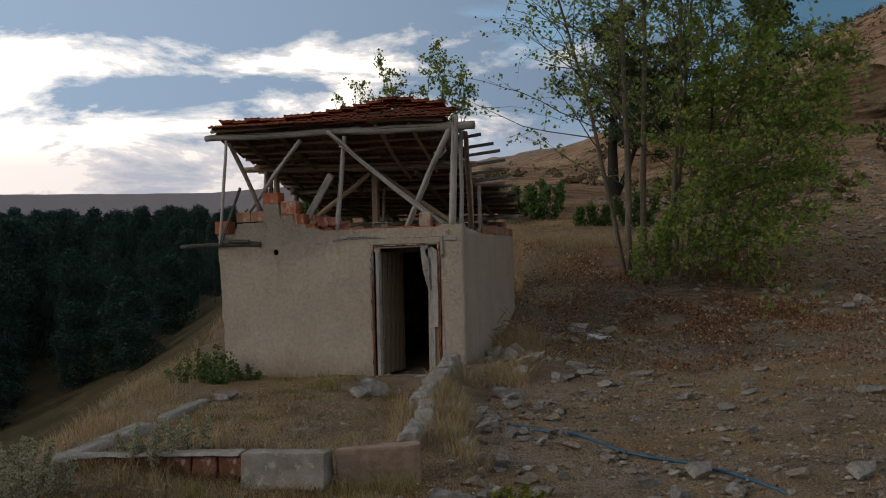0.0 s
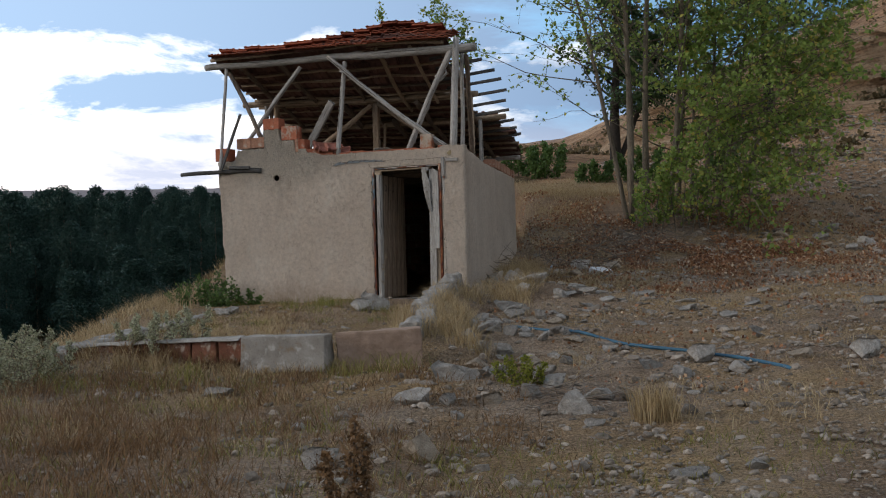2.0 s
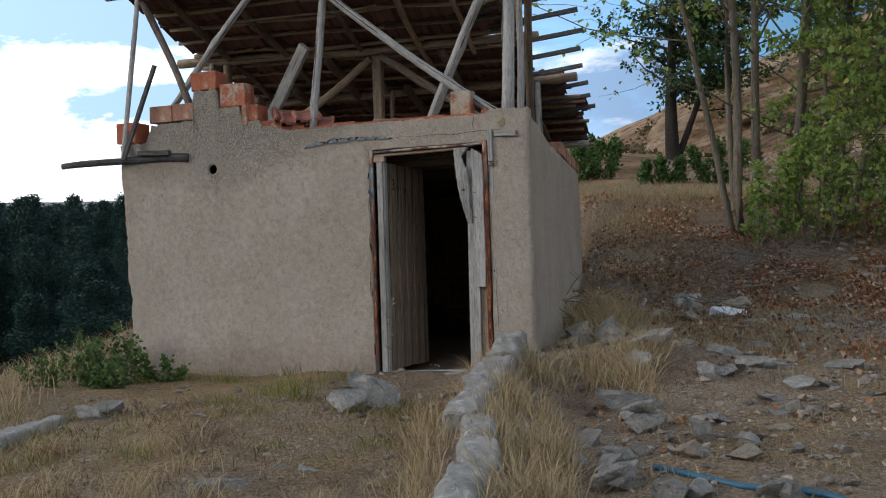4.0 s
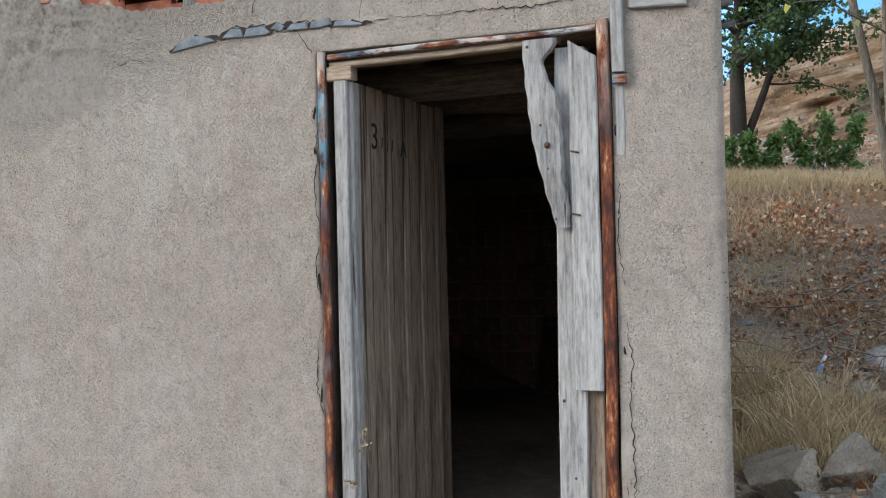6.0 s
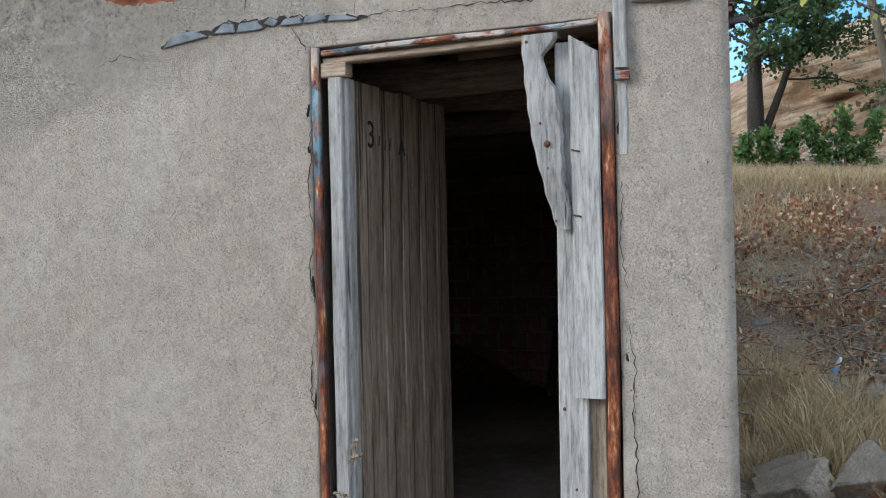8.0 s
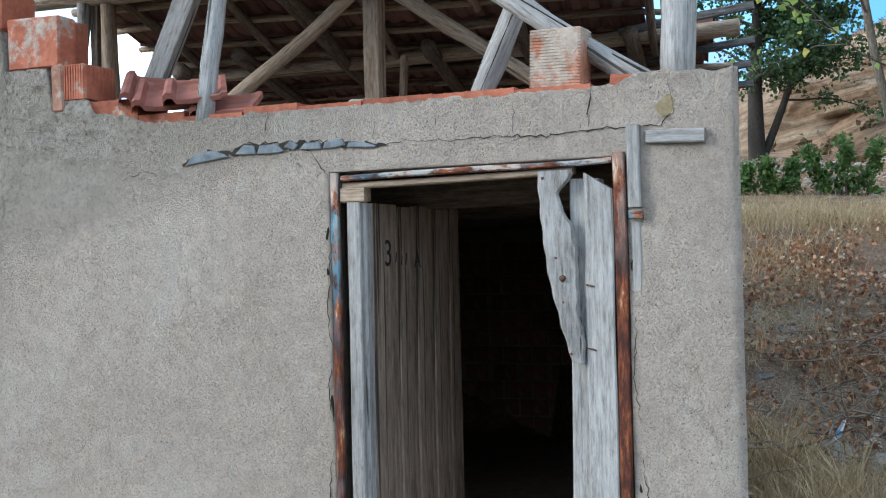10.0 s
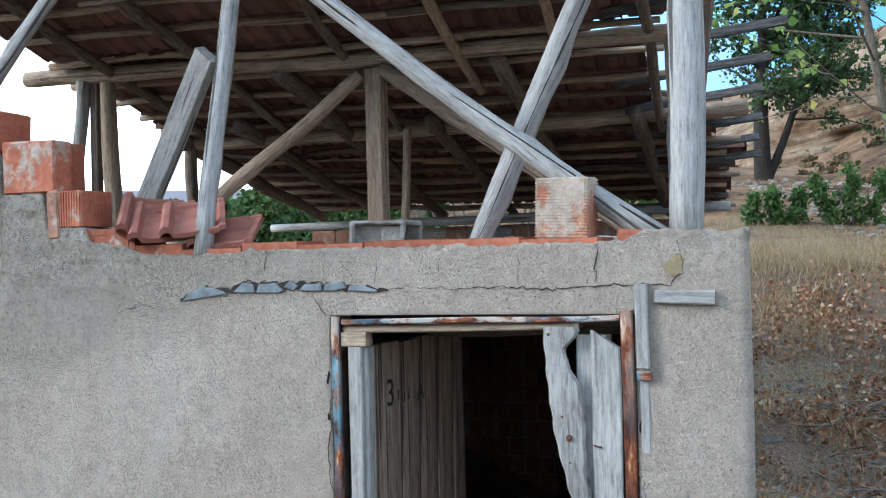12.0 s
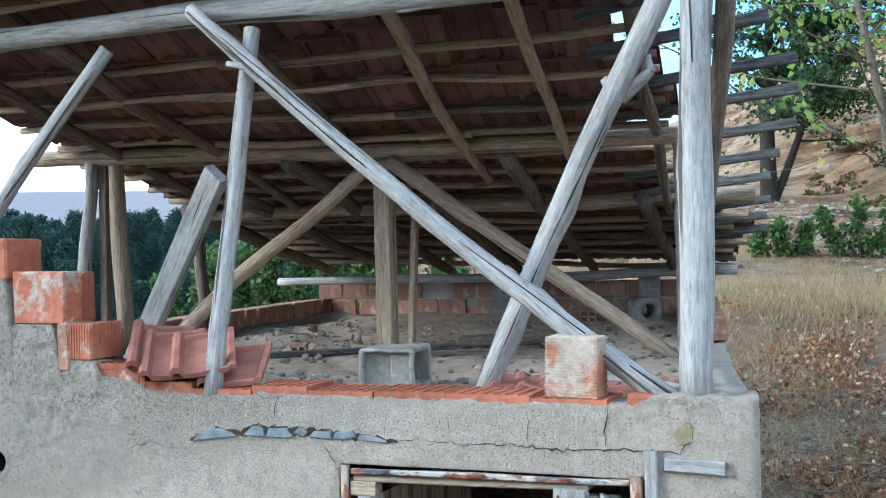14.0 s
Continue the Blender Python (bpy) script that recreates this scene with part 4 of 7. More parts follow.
# ---- the door ----
def build_door():
    frame_ob = root("door_frame")
    tagged(frame_ob, "rust-eaten steel door frame with flaking blue paint and grey wooden jambs", "door frame", kind="")
    s = -0.004

    def angle_iron(name, a, b, w, facing=None, metal=RUST):
        LOGS[0] += 1
        return board(name, a, b, w, 0.02, metal, frame_ob, facing=facing, wear=0.007)

    angle_iron("steel_upright", house(1.306, s, 0.02), house(1.306, s, 1.785), 0.026)
    angle_iron("steel_upright", house(0.384, s, 0.05), house(0.384, s, 1.80), 0.036, metal=RUST_RED)
    LOGS[0] += 1
    angle_iron("steel_head", house(1.285, s + 0.002, 1.768), house(0.404, s + 0.002, 1.778), 0.017, metal=RUST_PALE)
    board("sill", house(1.31, 0.05, 0.055), house(0.40, 0.05, 0.075), 0.05, 0.10, GREY_WOOD, frame_ob, "worn grey wooden sill")
    angle_iron("steel_foot", house(1.31, -0.012, 0.02), house(0.40, -0.012, 0.035), 0.03)
    board("jamb", house(1.245, 0.03, 0.08), house(1.240, 0.03, 1.70), 0.046, 0.06, GREY_WOOD, frame_ob, "silvered wooden jamb")
    board("jamb_edge", house(1.218, 0.045, 0.08), house(1.212, 0.045, 1.69), 0.016, 0.05, GREY_WOOD, frame_ob)
    board("head_batten", house(1.28, 0.03, 1.745), house(0.52, 0.03, 1.757), 0.020, 0.05, BROWN_WOOD, frame_ob, "brown wooden head batten")
    board("corner_block", house(1.285, 0.02, 1.715), house(1.20, 0.02, 1.715), 0.045, 0.05, BROWN_WOOD, frame_ob)
    # the east jamb: an upright post, a board over it and a split slab nailed on
    post = board("jamb_post", house(0.505, 0.04, 0.09), house(0.485, 0.035, 1.73), 0.088, 0.06, GREY_WOOD, frame_ob, "silvered wooden jamb post")
    board("jamb_post_back", house(0.432, 0.05, 0.09), house(0.43, 0.05, 0.75), 0.05, 0.04, BROWN_WOOD, frame_ob)
    cover = board("nailed_board", house(0.447, -0.006, 0.715), house(0.447, -0.004, 1.745), 0.085, 0.024, GREY_WOOD, frame_ob, "grey weathered board with a chipped top", wear=0.005)
    for v in cover.data.vertices:
        if v.co.z > 1.0:
            v.co.z -= 0.05 * max(0.0, min(1.0, (v.co.x + 0.02) / 0.06))
    # split slab with a wavy outline
    bm = bmesh.new()
    zs = np.linspace(1.195, 1.755, 56)
    ring = []
    for z in zs:
        k = (z - 1.195) / 0.56
        lft = np.interp(k, [0, 0.058, 0.174, 0.29, 0.406, 0.536, 0.70, 0.84, 1], [0.531, 0.544, 0.563, 0.579, 0.596, 0.607, 0.617, 0.623, 0.628]) + 0.002 * math.sin(k * 43)
        rgt = np.interp(k, [0, 0.087, 0.174, 0.232, 0.58, 0.70, 0.783, 0.84, 0.884, 0.933, 0.98, 1], [0.4935, 0.4935, 0.497, 0.5065, 0.5097, 0.5195, 0.547, 0.560, 0.563, 0.539, 0.5195, 0.523]) + 0.002 * math.sin(k * 51)
        ring.append([bm.verts.new(house(uu, vv, z)) for uu, vv in ((lft, -0.022), (lft - 0.008, -0.034), (rgt + 0.008, -0.034 + 0.006 * math.sin(k * 17)), (rgt, -0.022), (rgt, -0.010), (lft, -0.010))])
    for p, q in zip(ring, ring[1:]):
        for j in range(6):
            bm.faces.new((p[j], p[(j + 1) % 6], q[(j + 1) % 6], q[j]))
    bm.faces.new(ring[0]), bm.faces.new(ring[-1])
    bmesh.ops.recalc_face_normals(bm, faces=bm.faces[:])
    slab = part("split_slab", bm, GREY_WOOD, frame_ob, "silvered split slab with a wavy edge and knot hole")
    bpy.context.view_layer.update()
    for u, z, r in ((0.556, 1.44, 0.010), (0.555, 1.37, 0.004), (0.575, 1.50, 0.004), (0.61, 1.735, 0.005), (0.535, 1.22, 0.004), (0.47, 0.78, 0.004), (0.53, 0.68, 0.005), (0.50, 0.45, 0.004), (0.47, 0.36, 0.005)):
        bm = bmesh.new()
        bmesh.ops.create_icosphere(bm, subdivisions=2, radius=r)
        p = house(u, -0.034 if z > 1.2 else 0.008, z)
        part("nail_head", bm, NAIL, slab if z > 1.2 else post, "", pose(p.x, p.y, p.z), True)
    for z in (1.42, 1.235):
        log("staple", house(0.487, -0.02, z), house(0.462, -0.02, z - 0.006), 0.0025, 0.0025, NAIL, cover, "", 0.001, 6, 0)
    # latch timbers let into the plaster
    board("latch_strip", house(0.336, -0.012, 1.64), house(0.338, -0.012, 1.875), 0.036, 0.03, GREY_WOOD, frame_ob, "upright grey wooden strip")
    board("latch_strip", house(0.338, 0.006, 1.40), house(0.337, 0.006, 1.61), 0.030, 0.02, GREY_WOOD, frame_ob)
    board("latch_arm", house(0.30, -0.008, 1.842), house(0.135, -0.008, 1.835), 0.038, 0.03, GREY_WOOD, frame_ob, "short horizontal grey wooden block")
    board("hinge_plate", house(0.355, -0.018, 1.62), house(0.315, -0.018, 1.62), 0.026, 0.012, RUST, frame_ob, "rusted hinge plate")

    door = root("door_1")
    tagged(door, "dark brown plank door standing open into the hut", "door", kind="structure")
    hinge, far = Vector((1.215, 0.08)), Vector((1.098, 0.84))
    d = far - hinge
    out = house(1, 0, 0) - house(0, 0, 0)
    side = -Vector((out.x, out.y, 0)).normalized()
    widths = (0.19, 0.15, 0.15, 0.15, 0.115)
    pos = 0.0
    for i, w in enumerate(widths):
        k = (pos + w / 2) / 0.755
        p = hinge + d * k
        LOGS[0] += 1
        board("plank", house(p.x, p.y, 0.085 + 0.004 * (i % 3)), house(p.x, p.y, 1.69 - 0.006 * (i % 2)), w - 0.011, 0.024, DOOR_WOOD, door, facing=side, wear=0.0025)
        pos += w
    for z in (0.35, 1.40):
        p, q = hinge + d * 0.03, hinge + d * 0.97
        off = out.normalized() * 0.026
        board("ledge", house(p.x, p.y, z) + off, house(q.x, q.y, z) + off, 0.10, 0.024, DARK_WOOD, door, facing=-side)
    # black writing near the top
    for text, k, z, size in (("3", 0.10, 1.485, 0.125), ("A", 0.42, 1.475, 0.085)):
        fc = bpy.data.curves.new("writing", "FONT")
        fc.body, fc.size, fc.extrude = text, size, 0.0006
        tmp = bpy.data.objects.new("writing", fc)
        scene.collection.objects.link(tmp)
        bpy.context.view_layer.update()
        me = bpy.data.meshes.new_from_object(tmp)
        bpy.data.objects.remove(tmp)
        me.materials.clear()
        me.materials.append(INK)
        p = hinge + d * k
        x = (house(far.x, far.y, 0) - house(hinge.x, hinge.y, 0)).normalized()
        y = Vector((0, 0, 1))
        m = Matrix((x, y, x.cross(y))).transposed().to_4x4()
        nrm = x.cross(y)
        m.translation = house(p.x, p.y, z) + nrm * 0.0145
        place("writing", me, None, door, "black hand-painted character", m)
    for k, z, hgt in ((0.22, 1.495, 0.034), (0.28, 1.485, 0.032), (0.33, 1.487, 0.04)):
        p = hinge + d * k
        x = (house(far.x, far.y, 0) - house(hinge.x, hinge.y, 0)).normalized()
        nrm = x.cross(Vector((0, 0, 1)))
        a = house(p.x, p.y, z) + nrm * 0.014
        board("painted_bar", a, a + Vector((0, 0, hgt)) + x * 0.006, 0.007, 0.001, INK, door, facing=nrm, wear=0.0)


build_door()


def frame_voids():
    rng = random.Random(17)
    for u, z, w, h in ((1.335, 1.60, 0.016, 0.05), (1.338, 1.47, 0.014, 0.03), (1.332, 1.03, 0.014, 0.09), (1.335, 0.70, 0.010, 0.10), (0.350, 1.46, 0.014, 0.12), (0.346, 1.25, 0.010, 0.06), (0.340, 0.83, 0.016, 0.05), (0.338, 0.42, 0.016, 0.05), (0.338, 0.33, 0.014, 0.03), (1.33, 0.28, 0.010, 0.12)):
        bm = rock_mesh(rng.randrange(300, 400), 1.0, 2)
        p = house(u, 0.004, z)
        part("broken_gap", bm, CRACK, WALL_FRONT, "", pose(p.x, p.y, p.z, 0, 0, WALL_TURN) @ Matrix.Diagonal((w * 1.6, 0.03, h * 1.4, 1)))


frame_voids()


# ---- cracks, and the slate strip under the top course ----
def ribbon(name, pts, width, material, parent, v=-0.003, label="", seed=1):
    """A thin broken crack along points (u, z) on the front wall."""
    rng = random.Random(seed)
    bm = bmesh.new()
    fine = []
    for (u0, z0), (u1, z1) in zip(pts, pts[1:]):
        n = max(2, int(math.hypot(u1 - u0, z1 - z0) / 0.014))
        fine += [(u0 + (u1 - u0) * i / n + rng.gauss(0, 0.0032), z0 + (z1 - z0) * i / n + rng.gauss(0, 0.0032)) for i in range(n)]
    fine.append(pts[-1])
    prev = None
    for i, (u, z) in enumerate(fine):
        a = fine[max(i - 1, 0)]
        b = fine[min(i + 1, len(fine) - 1)]
        d = Vector((b[0] - a[0], b[1] - a[1])).normalized()
        w = width * (0.35 + 0.65 * math.sin(math.pi * i / (len(fine) - 1))) * rng.uniform(0.5, 1.4)
        bl = noise.noise(Vector((u * 2.1, z * 2.1, 0))) * 0.012 + noise.noise(Vector((u * 7, z * 7, 5))) * 0.006
        bl += coarse(u, z)
        o = FACE * (bl + 0.0035)
        cur = [bm.verts.new(house(u - d.y * w / 2 * k, 0, z + d.x * w / 2 * k) + o) for k in (-1, 1)]
        if prev:
            bm.faces.new((prev[0], prev[1], cur[1], cur[0]))
        prev = cur
    return part(name, bm, material, parent, label)


CRACKS = [
    ([(1.70, 1.866), (1.62, 1.90), (1.50, 1.896), (1.40, 1.89), (1.25, 1.885), (1.15, 1.868), (1.06, 1.878)], 0.008),
    ([(1.06, 1.878), (0.90, 1.865), (0.75, 1.873), (0.60, 1.862), (0.46, 1.872), (0.36, 1.875), (0.26, 1.87), (0.22, 1.91), (0.235, 2.0)], 0.006),
    ([(1.33, 1.785), (1.36, 1.82), (1.40, 1.87)], 0.005),
    ([(1.325, 1.56), (1.335, 1.42), (1.345, 1.33), (1.325, 1.22)], 0.006),
    ([(1.33, 1.16), (1.345, 1.08), (1.33, 0.99)], 0.007),
    ([(1.335, 0.90), (1.35, 0.80), (1.345, 0.66), (1.32, 0.6)], 0.007),
    ([(0.345, 1.33), (0.35, 1.15), (0.338, 1.02)], 0.005),
    ([(0.335, 0.92), (0.32, 0.80), (0.33, 0.66), (0.318, 0.5), (0.325, 0.3)], 0.006),
    ([(3.46, 2.135), (3.30, 2.14), (3.1, 2.145), (2.87, 2.155)], 0.008),
    ([(2.86, 2.14), (2.855, 2.08), (2.86, 2.02)], 0.005),
    ([(2.64, 2.24), (2.645, 2.15), (2.63, 2.07)], 0.004),
    ([(3.1, 2.14), (3.105, 2.0)], 0.004),
    ([(2.15, 1.80), (2.05, 1.83), (1.98, 1.81)], 0.004),
    ([(1.55, 2.0), (1.56, 1.93)], 0.006), ([(0.70, 1.96), (0.705, 1.88)], 0.004), ([(0.46, 1.99), (0.47, 1.88)], 0.006), ([(1.16, 1.96), (1.165, 1.88)], 0.003), ([(0.95, 1.965), (0.952, 1.90)], 0.003),
]
for i, (pts, w) in enumerate(CRACKS):
    ribbon("crack", pts, w * 0.62, CRACK, WALL_FRONT, seed=i)
ribbon("crack", [(1.885, 1.84), (1.84, 1.866), (1.78, 1.878), (1.70, 1.872), (1.64, 1.884), (1.52, 1.884), (1.40, 1.882), (1.25, 1.876), (1.12, 1.866)], 0.024, CRACK, WALL_FRONT, seed=91)
CHIPS = [
    [(1.875, 1.838), (1.845, 1.868), (1.80, 1.884), (1.76, 1.884), (1.72, 1.872), (1.698, 1.860)],
    [(1.672, 1.866), (1.640, 1.897), (1.60, 1.892), (1.592, 1.862)],
    [(1.588, 1.862), (1.58, 1.891), (1.515, 1.893), (1.487, 1.868), (1.50, 1.862)],
    [(1.486, 1.880), (1.462, 1.902), (1.434, 1.884), (1.45, 1.868)],
    [(1.432, 1.868), (1.41, 1.890), (1.35, 1.888), (1.345, 1.866)],
    [(1.342, 1.866), (1.335, 1.889), (1.275, 1.896), (1.262, 1.874), (1.30, 1.866)],
    [(1.260, 1.866), (1.25, 1.884), (1.20, 1.880), (1.155, 1.866), (1.16, 1.860)],
]
SLATE_CHIP = make_plain("slate_chip", (0.10, 0.115, 0.125), (0.24, 0.265, 0.28), 25, 0.75, 0.6)
for i, ring in enumerate(CHIPS):
    bm = bmesh.new()
    out = []
    for u, z in ring:
        bl = noise.noise(Vector((u * 2.1, z * 2.1, 0))) * 0.012 + noise.noise(Vector((u * 7, z * 7, 5))) * 0.006 + coarse(u, z)
        out.append((house(u, 0, z), bl))
    tip = [bm.verts.new(p + FACE * (b + 0.009 + 0.004 * noise.noise(p * 30))) for p, b in out]
    foot = [bm.verts.new(p - FACE * 0.02) for p, b in out]
    bm.faces.new(tip)
    for k in range(len(tip)):
        bm.faces.new((tip[k], tip[k - 1], foot[k - 1], foot[k]))
    bmesh.ops.recalc_face_normals(bm, faces=bm.faces[:])
    bmesh.ops.bevel(bm, geom=[e for e in bm.edges if e.verts[0] in tip or e.verts[1] in tip], offset=0.003, segments=1, affect="EDGES")
    part("slate_chip", bm, SLATE_CHIP, WALL_FRONT, "blue-grey slate chip showing in a gap" if i == 0 else "")
bm = rock_mesh(51, 1.0, 3)
p = house(0.235, 0.0, 1.925)
part("stone_chip", bm, make_plain("ochre_stone", (0.26, 0.20, 0.11), (0.42, 0.34, 0.2), 9, 0.9, 0.5), WALL_FRONT, "ochre stone showing in broken plaster", Matrix.Translation(p) @ Matrix.Diagonal((0.10, 0.035, 0.125, 1)))


bm = bmesh.new()
rings = []
for r, out in ((0.0395, -0.02), (0.040, 0.002), (0.060, 0.004), (0.066, -0.004)):
    ring = []
    for k in range(28):
        a = 2 * math.pi * k / 28
        u, z = 2.725 + r * math.cos(a), 1.727 + r * math.sin(a)
        bl = noise.noise(Vector((u * 2.1, z * 2.1, 0))) * 0.012 + noise.noise(Vector((u * 7, z * 7, 5))) * 0.006 + coarse(u, z)
        ring.append(bm.verts.new(house(u, 0, z) + FACE * (bl + out)))
    rings.append(ring)
for p, q in zip(rings, rings[1:]):
    for k in range(28):
        bm.faces.new((p[k], p[(k + 1) % 28], q[(k + 1) % 28], q[k]))
bmesh.ops.recalc_face_normals(bm, faces=bm.faces[:])
part("pipe_mouth", bm, PLASTER, WALL_FRONT, "round plastered mouth of a pipe hole", smooth=True)
# lining coloured near black to stand for the shade inside the hole
bm = bmesh.new()
rings = [[bm.verts.new(house(2.725 + r * math.cos(6.2832 * k / 24), v, 1.727 + r * math.sin(6.2832 * k / 24))) for k in range(24)] for r, v in ((0.0405, 0.004), (0.040, 0.03), (0.039, 0.19))]
for p, q in zip(rings, rings[1:]):
    for k in range(24):
        bm.faces.new((p[(k + 1) % 24], p[k], q[k], q[(k + 1) % 24]))
bm.faces.new(rings[-1])
part("pipe_bore", bm, CRACK, WALL_FRONT, "bore of the pipe hole, its inner shade coloured black", smooth=True)


# ---- the tiled lean-to roof over the hut ----
def roof_z(u, v):
    return 3.44 - 0.222 * v + 0.03 * u + ridge_swell(u) * math.exp(-((v - 0.7) / 0.5) ** 2) - 0.03 * math.sin(v * 0.9) + 0.11 * (max(0.0, v - 2.6) / 3.0) ** 1.4 + 0.02 * noise.noise(Vector((u * 0.8, v * 0.8, 0)))


def ridge_swell(u):
    return float(np.interp(u, [0.2, 0.5, 1.1, 1.6, 2.2, 3.0, 3.7], [0.02, 0.10, 0.20, 0.12, 0.03, 0.0, 0.0]))


ROOF = root("tiled_roof")
tagged(ROOF, "sagging clay-tiled lean-to roof on round log posts and braces", "roof")


def tile_mesh(seed, material):
    """An interlocking clay tile: x across, y up the slope, ribs above, lip and nib below."""
    bm = bmesh.new()
    w, l = 0.235, 0.40
    prof = [(-w / 2, 0.0), (-w / 2 + 0.012, 0.016), (-w / 2 + 0.03, 0.016), (-w / 2 + 0.042, 0.002), (-0.02, 0.002), (-0.008, 0.014), (0.012, 0.014), (0.024, 0.002), (w / 2 - 0.045, 0.002), (w / 2 - 0.032, 0.018), (w / 2 - 0.008, 0.020), (w / 2 + 0.006, 0.006)]
    rng = random.Random(seed)
    rows = []
    for y, lift in ((-l / 2, 0.004), (-l / 2 + 0.03, 0.0), (l / 2 - 0.05, 0.0), (l / 2, 0.006)):
        rows.append(([bm.verts.new((x, y, z + lift + rng.uniform(-0.001, 0.001))) for x, z in prof], [bm.verts.new((x, y, z + lift - 0.013)) for x, z in prof]))
    for (t0, b0), (t1, b1) in zip(rows, rows[1:]):
        for i in range(len(prof) - 1):
            bm.faces.new((t0[i], t0[i + 1], t1[i + 1], t1[i]))
            bm.faces.new((b0[i + 1], b0[i], b1[i], b1[i + 1]))
        bm.faces.new((t0[0], t1[0], b1[0], b0[0]))
        bm.faces.new((t0[-1], b0[-1], b1[-1], t1[-1]))
    for t, b in (rows[0], rows[-1]):
        for i in range(len(prof) - 1):
            bm.faces.new((t[i], b[i], b[i + 1], t[i + 1]))
    bmesh.ops.recalc_face_normals(bm, faces=bm.faces[:])
    box(bm, -w / 2 + 0.012, w / 2 - 0.012, l / 2 - 0.03, l / 2 - 0.012, -0.040, -0.006)
    me = bpy.data.meshes.new("tile")
    bm.to_mesh(me)
    bm.free()
    me.materials.append(material)
    return me


TILES = [tile_mesh(i, TILE_DARK) for i in range(3)]
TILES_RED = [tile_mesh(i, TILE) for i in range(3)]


def roof_pose(u, v, rise, lift=0.0, turn=0.0, front=False, slope=0.205):
    """A tile's pose on the slope; its y axis runs up the slope."""
    p = house(u, v, rise)
    up_dir = (INTO if front else -INTO).copy()
    slope = 0.45 if front else slope
    y = (up_dir + Vector((0, 0, slope))).normalized()
    x = y.cross(Vector((0, 0, 1))).normalized()
    n = x.cross(y)
    m = Matrix((x, y, n)).transposed().to_4x4()
    m.translation = p + n * lift
    return m @ Matrix.Rotation(turn, 4, "Z")


def build_tiles():
    rng = random.Random(3)
    for row in range(-1, 16):
        v = 0.80 + row * 0.315
        lo = float(np.interp(v, [0, 1.2, 2.6, 3.1, 3.3, 5.5], [0.42, 0.44, 0.40, 0.40, 0.10, -0.02]))
        u = 3.68 + rng.uniform(-0.04, 0.05) + 0.05 * math.sin(v * 2)
        while u > lo:
            if not (rng.random() < 0.012 or (row in (4, 5, 7) and u < 0.62 and rng.random() < 0.4)):
                m = roof_pose(u, v, roof_z(u, v) + 0.035, 0, rng.gauss(0, 0.02), False, (roof_z(u, v - 0.16) - roof_z(u, v + 0.16)) / 0.32) @ Matrix.Rotation(rng.gauss(0, 0.012), 4, "X") @ Matrix.Rotation(0.05, 4, "X")
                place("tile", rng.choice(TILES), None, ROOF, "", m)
            u -= 0.217 + rng.uniform(-0.004, 0.006)
    # the short front slope, courses lapped close over one another
    for row in range(7):
        u = 3.72 + rng.uniform(-0.03, 0.03)
        while u > 0.32:
            top = ridge_swell(u)
            k = row / 6
            v = 0.22 + 0.34 * k
            z = 3.46 + 0.014 * u + (0.07 + top * 0.95) * k + 0.02 * rng.random()
            if u < 2.6 or row < 5:
                m = roof_pose(u, v + 0.17, z, 0.0, rng.gauss(0, 0.05), True) @ Matrix.Rotation(-0.30 + rng.gauss(0, 0.03), 4, "X") @ Matrix.Diagonal((1, 1, 0.62, 1))
                place("tile", rng.choice(TILES_RED), None, ROOF, "", m)
            u -= 0.215 + rng.uniform(-0.012, 0.02)
    for u in np.arange(0.5, 3.7, 0.21):
        m = roof_pose(u, 0.66, 3.50 + 0.012 * u + ridge_swell(u) + 0.03, 0, rng.gauss(0, 0.08)) @ Matrix.Rotation(rng.gauss(0, 0.04), 4, "X") @ Matrix.Diagonal((1, 1, 0.6, 1))
        place("tile", rng.choice(TILES_RED), None, ROOF, "", m)


build_tiles()


